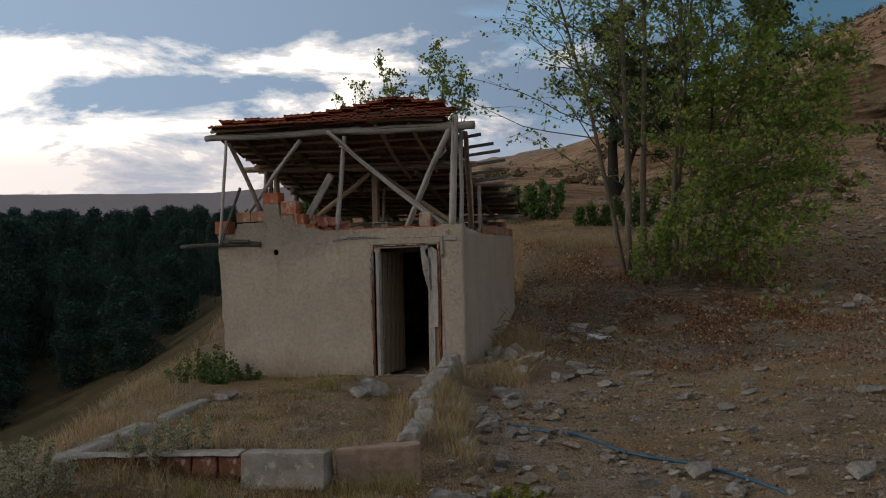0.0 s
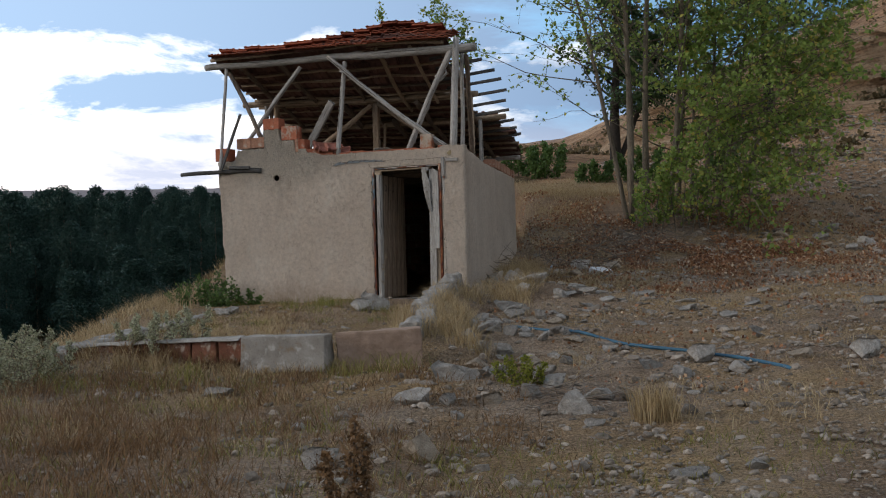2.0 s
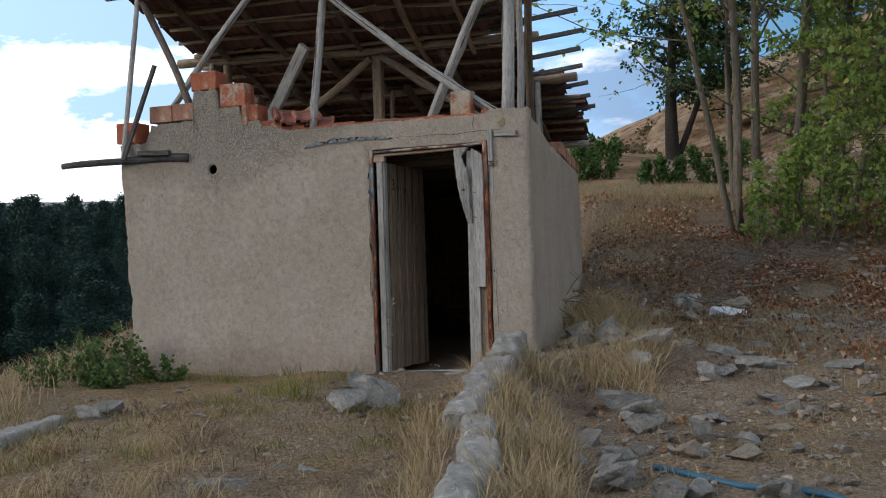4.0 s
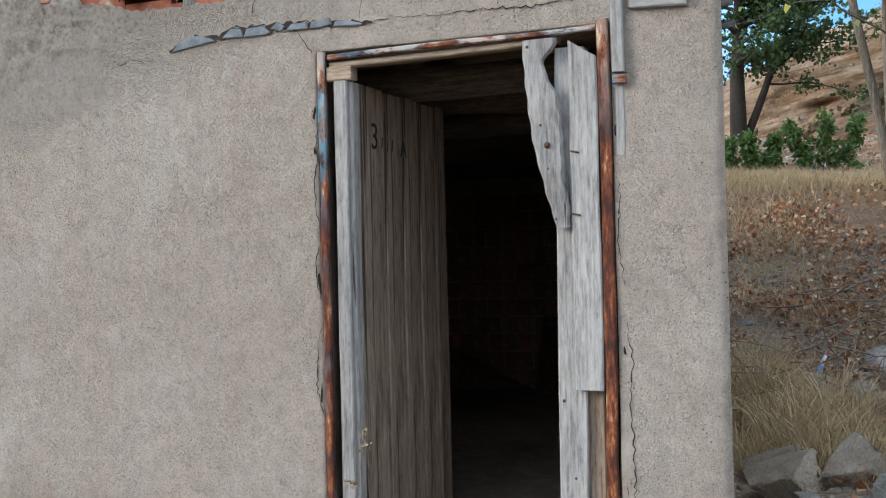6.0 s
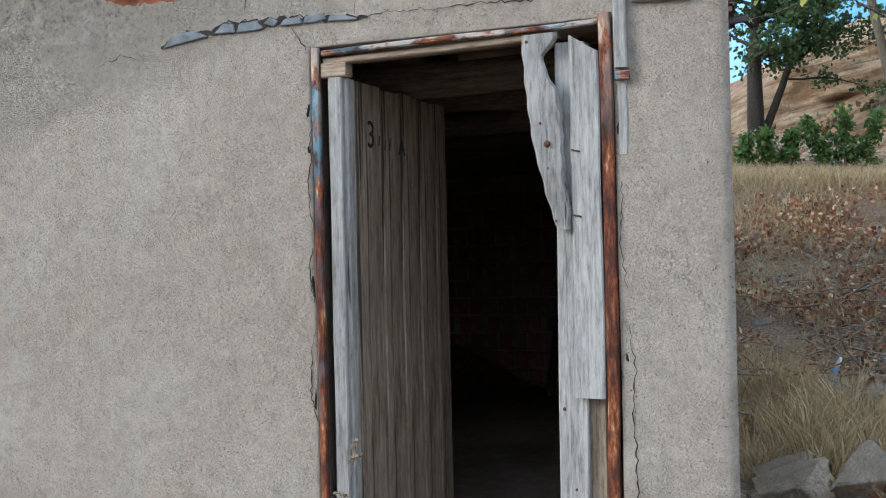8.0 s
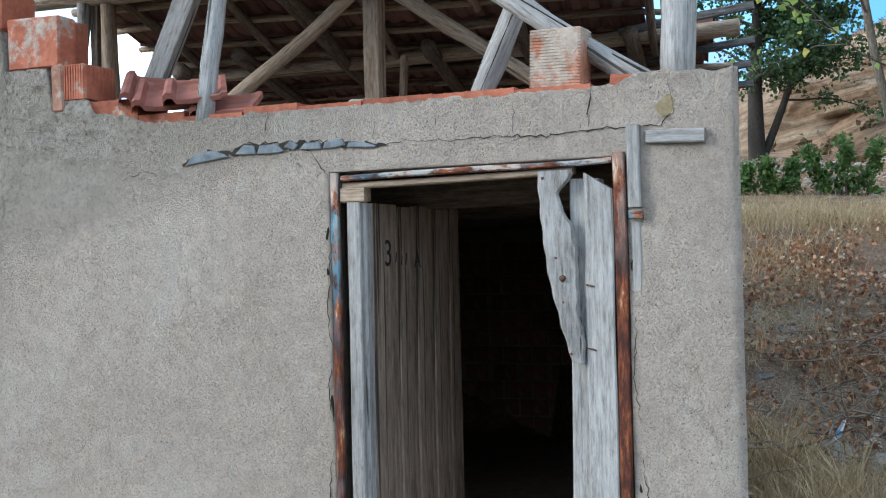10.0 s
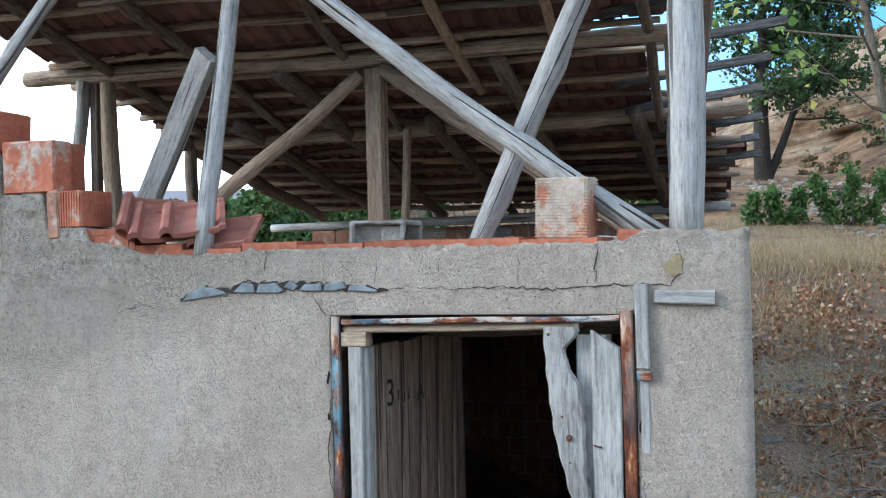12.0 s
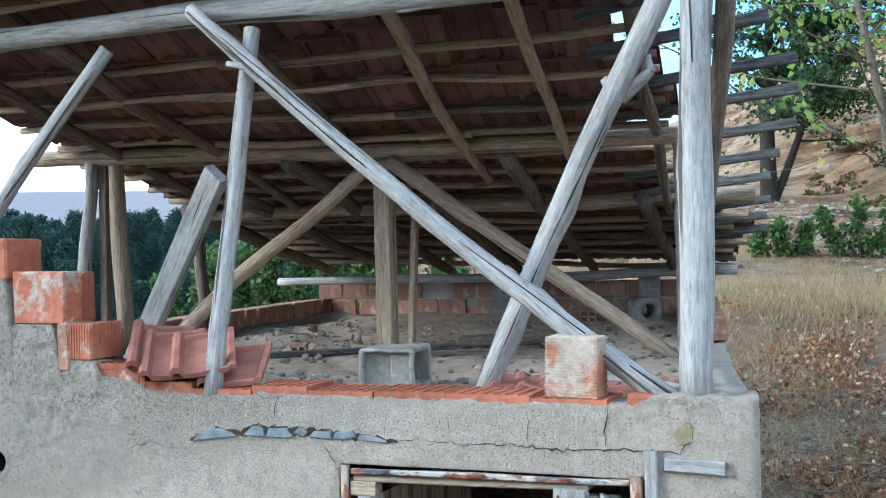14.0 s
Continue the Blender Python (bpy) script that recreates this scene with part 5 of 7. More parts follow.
def build_roof_timbers():
    rng = random.Random(11)

    def beam(name, a, b, r0, r1, mat, label="", bend=0.02, knots=3, sides=12, sag=0.0):
        return log(name, house(*a), house(*b), r0, r1, mat, ROOF, label, bend, sides, knots, sag)

    beam("eave_beam", (3.96, 0.40, 3.375), (-0.07, 0.40, 3.315), 0.044, 0.056, GREY_WOOD, "long silvered log along the front eave", 0.012, 6)
    beam("purlin", (4.04, 2.0, 3.045), (0.20, 2.0, 2.945), 0.046, 0.040, BROWN_WOOD, "", 0.015, 7)
    beam("purlin", (3.65, 3.14, 2.745), (-0.04, 3.14, 2.725), 0.042, 0.046, BROWN_WOOD, "", 0.015, 6)
    beam("purlin", (3.92, 5.32, 2.235), (0.05, 5.32, 2.275), 0.034, 0.038, GREY_WOOD, "", 0.02, 5)
    # posts
    split = [beam("corner_post", (0.212, 0.12, 1.99), (0.19, 0.40, 3.45), 0.049, 0.043, GREY_WOOD, "stout cracked silver-grey corner post", 0.012, 2, 16)]
    slim = beam("post", (1.81, 0.03, 1.985), (1.785, 0.37, 3.27), 0.033, 0.030, GREY_WOOD, "slim silver-grey post", 0.012, 2)
    board("post", house(1.80, 1.99, 1.93), house(1.80, 1.99, 2.91), 0.085, 0.085, BROWN_WOOD, ROOF, "square-sawn brown post")
    board("post", house(1.96, 2.95, 1.92), house(1.93, 3.0, 2.72), 0.035, 0.05, BROWN_WOOD, ROOF)
    beam("post", (3.70, 1.98, 1.94), (3.63, 1.98, 3.0), 0.040, 0.036, GREY_WOOD, "", 0.05)
    beam("post", (3.43, 2.0, 1.93), (3.47, 2.0, 2.98), 0.048, 0.045, BROWN_WOOD, "", 0.01, 4)
    board("post", house(3.58, 2.03, 1.95), house(3.57, 2.03, 3.0), 0.05, 0.05, DARK_WOOD, ROOF)
    beam("post", (3.46, 3.10, 1.95), (3.53, 3.12, 2.74), 0.045, 0.04, DARK_WOOD)
    beam("post", (0.30, 2.0, 1.88), (0.31, 2.0, 2.93), 0.038, 0.036, BROWN_WOOD)
    beam("post", (0.37, 3.1, 1.85), (0.365, 3.12, 2.70), 0.034, 0.032, GREY_WOOD)
    # braces
    split.append(beam("brace", (0.262, 0.10, 1.985), (2.01, 0.30, 3.35), 0.035, 0.028, GREY_WOOD, "long silver-grey diagonal brace with a stub of branch", 0.006, 6, 14, 0.048))
    a, b = house(1.70, 0.28, 3.10), house(1.83, 0.24, 3.13)
    log("branch_stub", a, b, 0.018, 0.010, GREY_WOOD, ROOF, "", 0.004, 8, 0)
    split.append(beam("brace", (0.925, 0.36, 1.95), (0.27, 0.40, 3.30), 0.035, 0.041, GREY_WOOD, "forked silver-grey brace", 0.02, 5, 12))
    split.append(slim)
    log("branch_stub", house(0.44, 0.42, 2.93), house(0.335, 0.40, 3.0), 0.030, 0.014, GREY_WOOD, ROOF, "", 0.006, 9, 1)
    log("branch_stub", house(0.335, 0.40, 2.995), house(0.345, 0.39, 3.05), 0.015, 0.009, GREY_WOOD, ROOF, "", 0.004, 8, 0)
    log("branch_stub", house(0.46, 0.40, 2.95), house(0.49, 0.38, 2.985), 0.022, 0.012, GREY_WOOD, ROOF, "", 0.004, 8, 0)
    beam("brace", (3.24, 0.24, 2.28), (2.47, 0.42, 3.27), 0.027, 0.030, GREY_WOOD, "slim diagonal brace resting on the bricks", 0.02, 4)
    beam("brace", (3.05, 1.80, 1.97), (1.88, 1.98, 2.89), 0.040, 0.035, BROWN_WOOD, "", 0.045, 7)
    beam("brace", (0.35, 1.97, 1.93), (1.76, 1.97, 2.91), 0.036, 0.036, BROWN_WOOD, "", 0.02, 4)
    board("brace_board", house(2.75, 0.98, 1.95), house(2.07, 0.60, 2.78), 0.10, 0.05, GREY_WOOD, ROOF, "leaning sawn grey board")
    beam("brace", (0.285, 1.88, 1.93), (0.10, 0.62, 3.25), 0.036, 0.032, DARK_WOOD, "", 0.01)
    beam("brace", (0.205, 0.7, 2.0), (0.165, 0.7, 3.30), 0.030, 0.026, GREY_WOOD, "", 0.015, 3)
    # the loose poles outside the west corner
    beam("pole", (3.56, -0.06, 1.86), (3.64, 0.42, 3.40), 0.020, 0.022, GREY_WOOD, "thin grey pole hung from the eave", 0.02)
    board("pole", house(3.545, -0.075, 1.86), house(3.235, -0.04, 2.62), 0.035, 0.03, SLATE_WOOD, ROOF)
    beam("brace", (3.0, 0.2, 2.27), (3.66, 0.5, 3.36), 0.030, 0.032, DARK_WOOD)
    bpy.context.view_layer.update()
    for timber, (a, b, r, side) in zip(split, (((0.212, 0.12, 2.0), (0.19, 0.40, 3.44), 0.047, 0.1), ((0.262, 0.10, 2.02), (2.0, 0.30, 3.34), 0.032, 0.3), ((0.925, 0.36, 1.97), (0.27, 0.40, 3.28), 0.037, -0.2), ((1.81, 0.03, 2.0), (1.785, 0.37, 3.25), 0.032, 0.5))):
        a, b = house(*a), house(*b)
        way = (b - a).normalized()
        out = (FACE + ALONG * side)
        out = (out - way * out.dot(way)).normalized()
        across = way.cross(out)
        bm = bmesh.new()
        prev = None
        n = 40
        for i in range(n + 1):
            k = i / n
            w = 0.0035 * (0.3 + abs(noise.noise(Vector((k * 9, side * 5, 0)))) * 1.6)
            c = a.lerp(b, k) - Vector((0, 0, 0.048 * 4 * k * (1 - k) if side == 0.3 else 0.0)) + out * (r * (1.03 - 0.08 * k)) + across * 0.008 * noise.noise(Vector((k * 4, side * 9, 2)))
            cur = [bm.verts.new(c - across * w), bm.verts.new(c + out * 0.001), bm.verts.new(c + across * w)]
            if prev and noise.noise(Vector((k * 5, side * 3, 8))) > -0.32:
                bm.faces.new((prev[0], prev[1], cur[1], cur[0]))
                bm.faces.new((prev[1], prev[2], cur[2], cur[1]))
            prev = cur
        part("drying_crack", bm, CRACK, timber)
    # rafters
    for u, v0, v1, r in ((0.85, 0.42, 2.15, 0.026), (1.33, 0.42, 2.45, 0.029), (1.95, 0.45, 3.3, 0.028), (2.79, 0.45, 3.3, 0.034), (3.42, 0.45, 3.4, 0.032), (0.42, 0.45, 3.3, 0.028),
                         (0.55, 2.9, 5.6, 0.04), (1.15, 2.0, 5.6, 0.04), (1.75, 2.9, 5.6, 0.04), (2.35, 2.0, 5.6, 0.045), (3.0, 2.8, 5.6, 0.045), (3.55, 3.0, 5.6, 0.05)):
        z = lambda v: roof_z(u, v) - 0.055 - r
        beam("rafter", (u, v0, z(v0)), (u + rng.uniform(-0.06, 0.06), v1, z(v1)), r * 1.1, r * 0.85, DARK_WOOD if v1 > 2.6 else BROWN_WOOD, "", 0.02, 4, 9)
    # battens of split branches under the tile courses
    for row in range(18):
        v = 0.335 + row * 0.315
        cut = rng.uniform(1.2, 2.6)
        right = 0.36 if v < 3.0 else -0.02 + rng.uniform(0, 0.1)
        for u0, u1 in ((3.80 + rng.uniform(-0.1, 0.08), cut - 0.15), (cut + 0.12, right)):
            beam("batten", (u0, v + rng.uniform(-0.02, 0.02), roof_z(u0, v) - 0.012), (u1, v + rng.uniform(-0.02, 0.02), roof_z(u1, v) - 0.012), rng.uniform(0.018, 0.026), rng.uniform(0.016, 0.024), rng.choice((BROWN_WOOD, DARK_WOOD, BROWN_WOOD)), "", 0.02, 3, 8)
    # sawn lath ends left bare at the east rake
    for v, tip, z in ((0.62, 0.05, 3.315), (1.01, -0.05, 3.25), (1.38, -0.165, 3.155), (1.79, -0.195, 3.09), (2.21, -0.205, 2.99), (2.53, -0.145, 2.885), (3.01, -0.115, 2.805), (3.45, -0.13, 2.70), (3.8, -0.12, 2.62), (4.15, -0.14, 2.55)):
        board("lath", house(0.62, v + 0.02, z - 0.065), house(tip, v, z + 0.006), 0.022, 0.045, SLATE_WOOD, ROOF, facing=(0, 0, 1))
    # weathered strips bent under the tiles
    beam("strip", (3.0, 1.05, 3.17), (1.5, 0.95, 3.14), 0.012, 0.010, BROWN_WOOD, "", 0.05, 1, 7)
    beam("strip", (1.30, 0.40, 3.30), (0.84, 0.40, 3.31), 0.010, 0.008, GREY_WOOD, "", 0.05, 1, 7)


build_roof_timbers()


# ---- things on the flat roof and the wall tops ----
def drop(ob, label, category, group="", kind=""):
    return tagged(ob, label, category, group, kind)


def at_house(u, v, z, turn=0.0, rx=0.0, ry=0.0):
    p = house(u, v, z)
    return pose(p.x, p.y, p.z, rx, ry, WALL_TURN + turn)


def at_hut(u, v, z, turn=0.0, rx=0.0, ry=0.0):
    p = hut(u, v, z)
    return pose(p.x, p.y, p.z, rx, ry, WALL_TURN + turn)


def pan_tile_mesh(seed):
    """A single clay tile: a flat pan with a rolled rim on one side and a raised head."""
    bm = bmesh.new()
    rng = random.Random(seed)
    prof = [(-0.115, -0.004), (-0.112, 0.022), (-0.098, 0.032), (-0.080, 0.030), (-0.068, 0.008), (-0.03, 0.004), (0.02, 0.003), (0.085, 0.003), (0.096, 0.012), (0.115, 0.011)]
    rows = []
    for y, lift in ((-0.19, 0.0), (-0.183, 0.004), (-0.14, 0.0), (0.10, 0.0), (0.15, 0.002), (0.158, 0.014), (0.175, 0.015), (0.19, 0.006)):
        d = [rng.uniform(-0.0015, 0.0015) for _ in prof]
        rows.append(([bm.verts.new((x, y, max(z, z * 0.4 + lift) + q)) for (x, z), q in zip(prof, d)], [bm.verts.new((x, y, z * 0.85 - 0.014)) for x, z in prof]))
    for (t0, b0), (t1, b1) in zip(rows, rows[1:]):
        for i in range(len(prof) - 1):
            bm.faces.new((t0[i], t0[i + 1], t1[i + 1], t1[i]))
            bm.faces.new((b0[i + 1], b0[i], b1[i], b1[i + 1]))
        bm.faces.new((t0[0], t1[0], b1[0], b0[0]))
        bm.faces.new((t0[-1], b0[-1], b1[-1], t1[-1]))
    for t, b in (rows[0], rows[-1]):
        for i in range(len(prof) - 1):
            bm.faces.new((t[i], b[i], b[i + 1], t[i + 1]))
    bmesh.ops.recalc_face_normals(bm, faces=bm.faces[:])
    me = bpy.data.meshes.new("loose_tile")
    bm.to_mesh(me)
    bm.free()
    me.materials.append(TILE_LOOSE)
    return me


def concrete_block_mesh():
    """A hollow block on its side: a recessed front and one open cell, worn edges."""
    bm = bmesh.new()
    bmesh.ops.create_cube(bm, size=1.0, matrix=Matrix.Translation((0, 0, 0.1)) @ Matrix.Diagonal((0.22, 0.30, 0.20, 1)))
    bm.normal_update()
    for way, rim, deep in ((Vector((0, -1, 0)), 0.028, 0.045), (Vector((1, 0, 0)), 0.034, 0.10)):
        f = max(bm.faces, key=lambda q: q.normal.dot(way) + q.calc_area())
        bmesh.ops.inset_individual(bm, faces=[f], thickness=rim)
        r = bmesh.ops.extrude_discrete_faces(bm, faces=[f])
        bmesh.ops.translate(bm, verts=r["faces"][0].verts[:], vec=-way * deep)
        for v in r["faces"][0].verts:
            if v.co.z < 0.05:
                v.co.z = 0.012
        bm.normal_update()
    bmesh.ops.bevel(bm, geom=bm.edges[:], offset=0.007, segments=1, affect="EDGES")
    bmesh.ops.subdivide_edges(bm, edges=[e for e in bm.edges if e.calc_length() > 0.03], cuts=4, use_grid_fill=True)
    bmesh.ops.triangulate(bm, faces=[f for f in bm.faces if len(f.verts) > 4])
    for v in bm.verts:
        v.co += noise.noise_vector(v.co * 22) * 0.008 + noise.noise_vector(v.co * 60) * 0.004
    return bm


def things_on_roof():
    # upright brick with a mortar-scabbed face on the front wall
    me = plain_brick_mesh("loose_brick", 0.16, 0.095, 0.18, make_brick("scabbed_brick", (0.36, 0.15, 0.09), (0.50, 0.24, 0.15), 1.5), 41, 19)
    drop(place("loose_brick", me, None, None, "", at_house(0.565, 0.085, 2.008, -4, 0, 2)), "ribbed clay brick scabbed with mortar, on the wall top", "brick")
    # hollow concrete block on its side
    bm = concrete_block_mesh()
    drop(part("concrete_block", bm, CONCRETE, None, "", at_house(1.335, 0.66, 1.945, 8) @ Matrix.Diagonal((0.95, 0.8, 0.78, 1))), "chipped hollow concrete block on the earth roof", "concrete block")
    # pile of loose tiles beside the post
    right = -ALONG
    for i, (u, v, z, roll, skew, tilt) in enumerate(((1.76, 0.06, 2.02, 2, -0.26, 0.26), (1.83, 0.0, 2.062, 3, -0.44, 0.33), (1.965, 0.01, 2.045, 9, -0.42, 0.40), (2.03, 0.03, 2.062, 20, -0.42, 0.42), (2.0, 0.24, 2.12, 2, -0.3, 0.10))):
        y = (INTO * 0.85 + Vector((0, 0, tilt)) + right * skew).normalized()
        x = (right - y * right.dot(y)).normalized()
        m = Matrix((x, y, x.cross(y))).transposed().to_4x4()
        m.translation = house(u, v, z) + y * 0.17
        m = m @ Matrix.Rotation(radians(roll), 4, "Y")
        drop(place("loose_tile", pan_tile_mesh(i), None, None, "", m @ Matrix.Diagonal((0.95, 0.86, 1.1, 1))), "broken clay roof tile in a loose pile on the wall top", "roof tile", "loose tiles by the post")
    for u, v, z, turn, ry in ((0.80, 0.42, 2.0, 20, 6), (0.42, 0.45, 1.995, -40, 3), (0.62, 0.38, 1.99, 70, -4)):
        me = TILES[1].copy()
        me.name = "tile_shard"
        me.materials.clear()
        me.materials.append(TILE_LOOSE)
        drop(place("tile_shard", me, None, None, "", at_house(u, v, z, turn, 4, ry) @ Matrix.Diagonal((0.9, 0.6, 1, 1))), "broken clay tile shard lying on the earth roof", "roof tile", "tile shards")
    # small perforated brick
    bm = bmesh.new()
    for z0, z1 in ((0, 0.012), (0.034, 0.046), (0.068, 0.08)):
        box(bm, -0.055, 0.055, -0.09, 0.09, z0, z1)
    for x in (-0.049, 0.0, 0.049):
        box(bm, x - 0.006, x + 0.006, -0.09, 0.09, 0, 0.08)
    drop(part("small_brick", bm, BRICK_DUSTY, None, "", at_house(2.24, 1.82, 1.945, 25) @ Matrix.Scale(0.72, 4)), "small dusty hollow brick lying on the roof", "brick")
    bm = bmesh.new()
    for z0, z1 in ((0, 0.014), (0.045, 0.058), (0.09, 0.104)):
        box(bm, -0.09, 0.09, -0.06, 0.06, z0, z1)
    for x in (-0.083, -0.03, 0.03, 0.083):
        box(bm, x - 0.007, x + 0.007, -0.06, 0.06, 0, 0.104)
    drop(part("small_brick", bm, BRICK_DUSTY, None, "", at_hut(1.02, 5.1, 1.90, 14)), "dusty hollow brick half sunk in roof earth", "brick")
    # chimney pipe block
    bm = bmesh.new()
    n = 20
    rings = []
    for r, x in ((0.072, -0.17), (0.072, 0.17)):
        rings.append([bm.verts.new((x, r * math.cos(2 * math.pi * i / n), 0.13 + r * math.sin(2 * math.pi * i / n))) for i in range(n)])
    outer = []
    for x in (-0.17, 0.17):
        ring = []
        for i in range(n):
            a = 2 * math.pi * i / n
            c, s = math.cos(a), math.sin(a)
            q = 0.125 / max(abs(c), abs(s)) * 0.96
            q = min(q, 0.15)
            ring.append(bm.verts.new((x, q * c, 0.13 + q * s)))
        outer.append(ring)
    for i in range(n):
        j = (i + 1) % n
        bm.faces.new((rings[0][i], rings[0][j], rings[1][j], rings[1][i]))
        bm.faces.new((outer[0][j], outer[0][i], outer[1][i], outer[1][j]))
        for k in (0, 1):
            bm.faces.new((rings[k][i], rings[k][j], outer[k][j], outer[k][i]))
    bmesh.ops.recalc_face_normals(bm, faces=bm.faces[:])
    drop(part("flue_block", bm, CONCRETE, None, "", at_hut(0.56, 4.95, 1.90, -62) @ Matrix.Scale(0.75, 4), True), "square concrete flue block with a round bore", "flue block")
    # boards and a short log on the earth
    drop(board("old_board", house(2.35, 1.35, 1.985), house(1.45, 2.1, 1.975), 0.06, 0.03, SLATE_WOOD, None, "", (0, 0, 1)), "grey old board lying flat on the earth roof", "board")
    drop(board("old_board", house(1.75, 1.6, 1.975), house(1.15, 2.0, 1.965), 0.05, 0.025, DARK_WOOD, None, "", (0, 0, 1)), "dark old board lying flat on the earth roof", "board")
    drop(log("short_log", house(1.45, 2.2, 1.99), house(1.02, 2.75, 1.985), 0.035, 0.04, DARK_WOOD), "short dark round log on the earth roof", "log")
    for u, v, turn in ((0.52, 0.42, 10), (0.36, 0.55, -15), (0.28, 0.36, 40)):
        drop(board("plank_end", house(u, v, 1.995), house(u + 0.16 * math.cos(radians(turn)), v + 0.16 * math.sin(radians(turn)), 2.005), 0.09, 0.03, GREY_WOOD, None, "", (0, 0, 1)), "short grey plank end behind the corner post", "board", "plank ends")
    # flat stones leaning at the rear
    for i, (u, v, z, s) in enumerate(((0.38, 5.1, 2.0, 0.24), (1.0, 4.4, 1.92, 0.13), (1.1, 2.6, 1.95, 0.10), (2.7, 3.3, 1.95, 0.12), (2.9, 3.6, 1.95, 0.14), (2.5, 3.5, 1.95, 0.08), (0.9, 1.0, 1.965, 0.09), (1.0, 1.6, 1.96, 0.08), (2.2, 2.6, 1.95, 0.09))):
        p = house(u, v, z)
        drop(part("roof_stone", rock_mesh(60 + i, 0.7), STONE_TAN, None, "", Matrix.Translation(p) @ Matrix.Rotation(i * 1.7, 4, "Z") @ Matrix.Scale(s, 4)), "dusty fieldstone lying on the earth roof", "stone", "stones on the roof")
    drop(board("leaning_slab", hut(1.74, 5.35, 1.90), hut(1.68, 5.5, 2.17), 0.2, 0.035, CONCRETE), "grey slab leaning on the rear bricks", "slab")
    drop(board("leaning_slab", hut(0.55, 5.46, 1.95), hut(0.54, 5.5, 2.26), 0.16, 0.03, CONCRETE), "pale slab leaning on the rear bricks", "slab")
    # blackened stick poking out of the west corner
    drop(log("beam_end", house(4.18, -0.07, 1.835), house(2.95, -0.002, 1.835), 0.026, 0.034, SLATE_WOOD), "blackened wooden beam end jutting from the corner", "beam")
    drop(board("beam_splinter", house(3.42, -0.045, 1.90), house(3.12, -0.035, 1.89), 0.04, 0.04, SLATE_WOOD), "blackened splinter of wood at the wall corner", "beam")
    # crumbs of rubble on the earth roof
    verts, faces = [], []
    rng = random.Random(77)
    for _ in range(1700):
        u, v = rng.uniform(0.3, 3.2), rng.uniform(0.3, DEPTH - 0.1)
        add_pebble(verts, faces, rng, hut(u, v, 1.968 - 0.012 * v + 0.05 * noise.noise(Vector((u * 1.6, v * 1.6, 0)))), rng.choice((0.005, 0.007, 0.01, 0.014, 0.024)))
    ob = new("rubble", mesh_of("rubble", verts, faces, PEBBLE))
    tagged(ob, "small crumbs of rubble over the earth roof", "rubble", kind="stuff")


ICO_V = [(-0.526, 0, 0.851), (0.526, 0, 0.851), (-0.526, 0, -0.851), (0.526, 0, -0.851), (0, 0.851, 0.526), (0, 0.851, -0.526), (0, -0.851, 0.526), (0, -0.851, -0.526), (0.851, 0.526, 0), (-0.851, 0.526, 0), (0.851, -0.526, 0), (-0.851, -0.526, 0)]
ICO_F = [(0, 1, 4), (0, 4, 9), (9, 4, 5), (4, 8, 5), (4, 1, 8), (8, 1, 10), (8, 10, 3), (5, 8, 3), (5, 3, 2), (2, 3, 7), (7, 3, 10), (7, 10, 6), (7, 6, 11), (11, 6, 0), (0, 6, 1), (6, 10, 1), (9, 11, 0), (9, 2, 11), (9, 5, 2), (7, 11, 2)]


def add_pebble(verts, faces, rng, p, r):
    n = len(verts)
    a, b, c = r * rng.uniform(0.7, 1.5), r * rng.uniform(0.6, 1.1), r * rng.uniform(0.4, 0.8)
    t = rng.uniform(0, 6.28)
    ct, st = math.cos(t), math.sin(t)
    for x, y, z in ICO_V:
        k = rng.uniform(0.75, 1.2)
        x, y, z = x * a * k, y * b * k, z * c * k
        verts.append((p[0] + x * ct - y * st, p[1] + x * st + y * ct, p[2] + z + c * 0.25))
    faces.extend([(n + i, n + j, n + k) for i, j, k in ICO_F])


things_on_roof()


# ---- kerbs, stones and litter in front of the hut ----
def kerb_block(name, a, b, za, zb, w, h, material, label, seed, bevel=0.03, group="kerb round the yard", wear=0.02):
    a, b = Vector((*a, za)), Vector((*b, zb))
    bm = block_mesh((b - a).length, w, h, bevel, wear, seed, 5)
    for v in bm.verts:
        v.co.y *= 1.12 - 0.3 * v.co.z / h
    x = (b - a).normalized()
    y = Vector((0, 0, 1)).cross(x).normalized()
    m = Matrix((x, y, x.cross(y))).transposed().to_4x4()
    m.translation = (a + b) / 2 - x.cross(y) * h
    return tagged(part(name, bm, material, None, "", m, False), label, "kerb", group)


BROWN_BLOCK = make_plain("earth_stained_concrete", (0.20, 0.135, 0.10), (0.36, 0.26, 0.20), 7, 0.95, 0.8, 0.1)
kerb_block("kerb_block", (-1.82, 9.50), (-1.10, 9.34), 0.0, 0.005, 0.26, 0.30, CONCRETE, "pale concrete kerb block with chipped arrises in dry grass", 1, 0.013, wear=0.005)
kerb_block("kerb_block", (-1.05, 9.46), (-0.34, 9.52), 0.01, 0.03, 0.22, 0.34, BROWN_BLOCK, "brown earth-stained concrete kerb block", 2, 0.016, wear=0.012)
DULL_BRICK = make_brick("weathered_kerb_brick", (0.12, 0.05, 0.033), (0.21, 0.088, 0.055), 0.6)
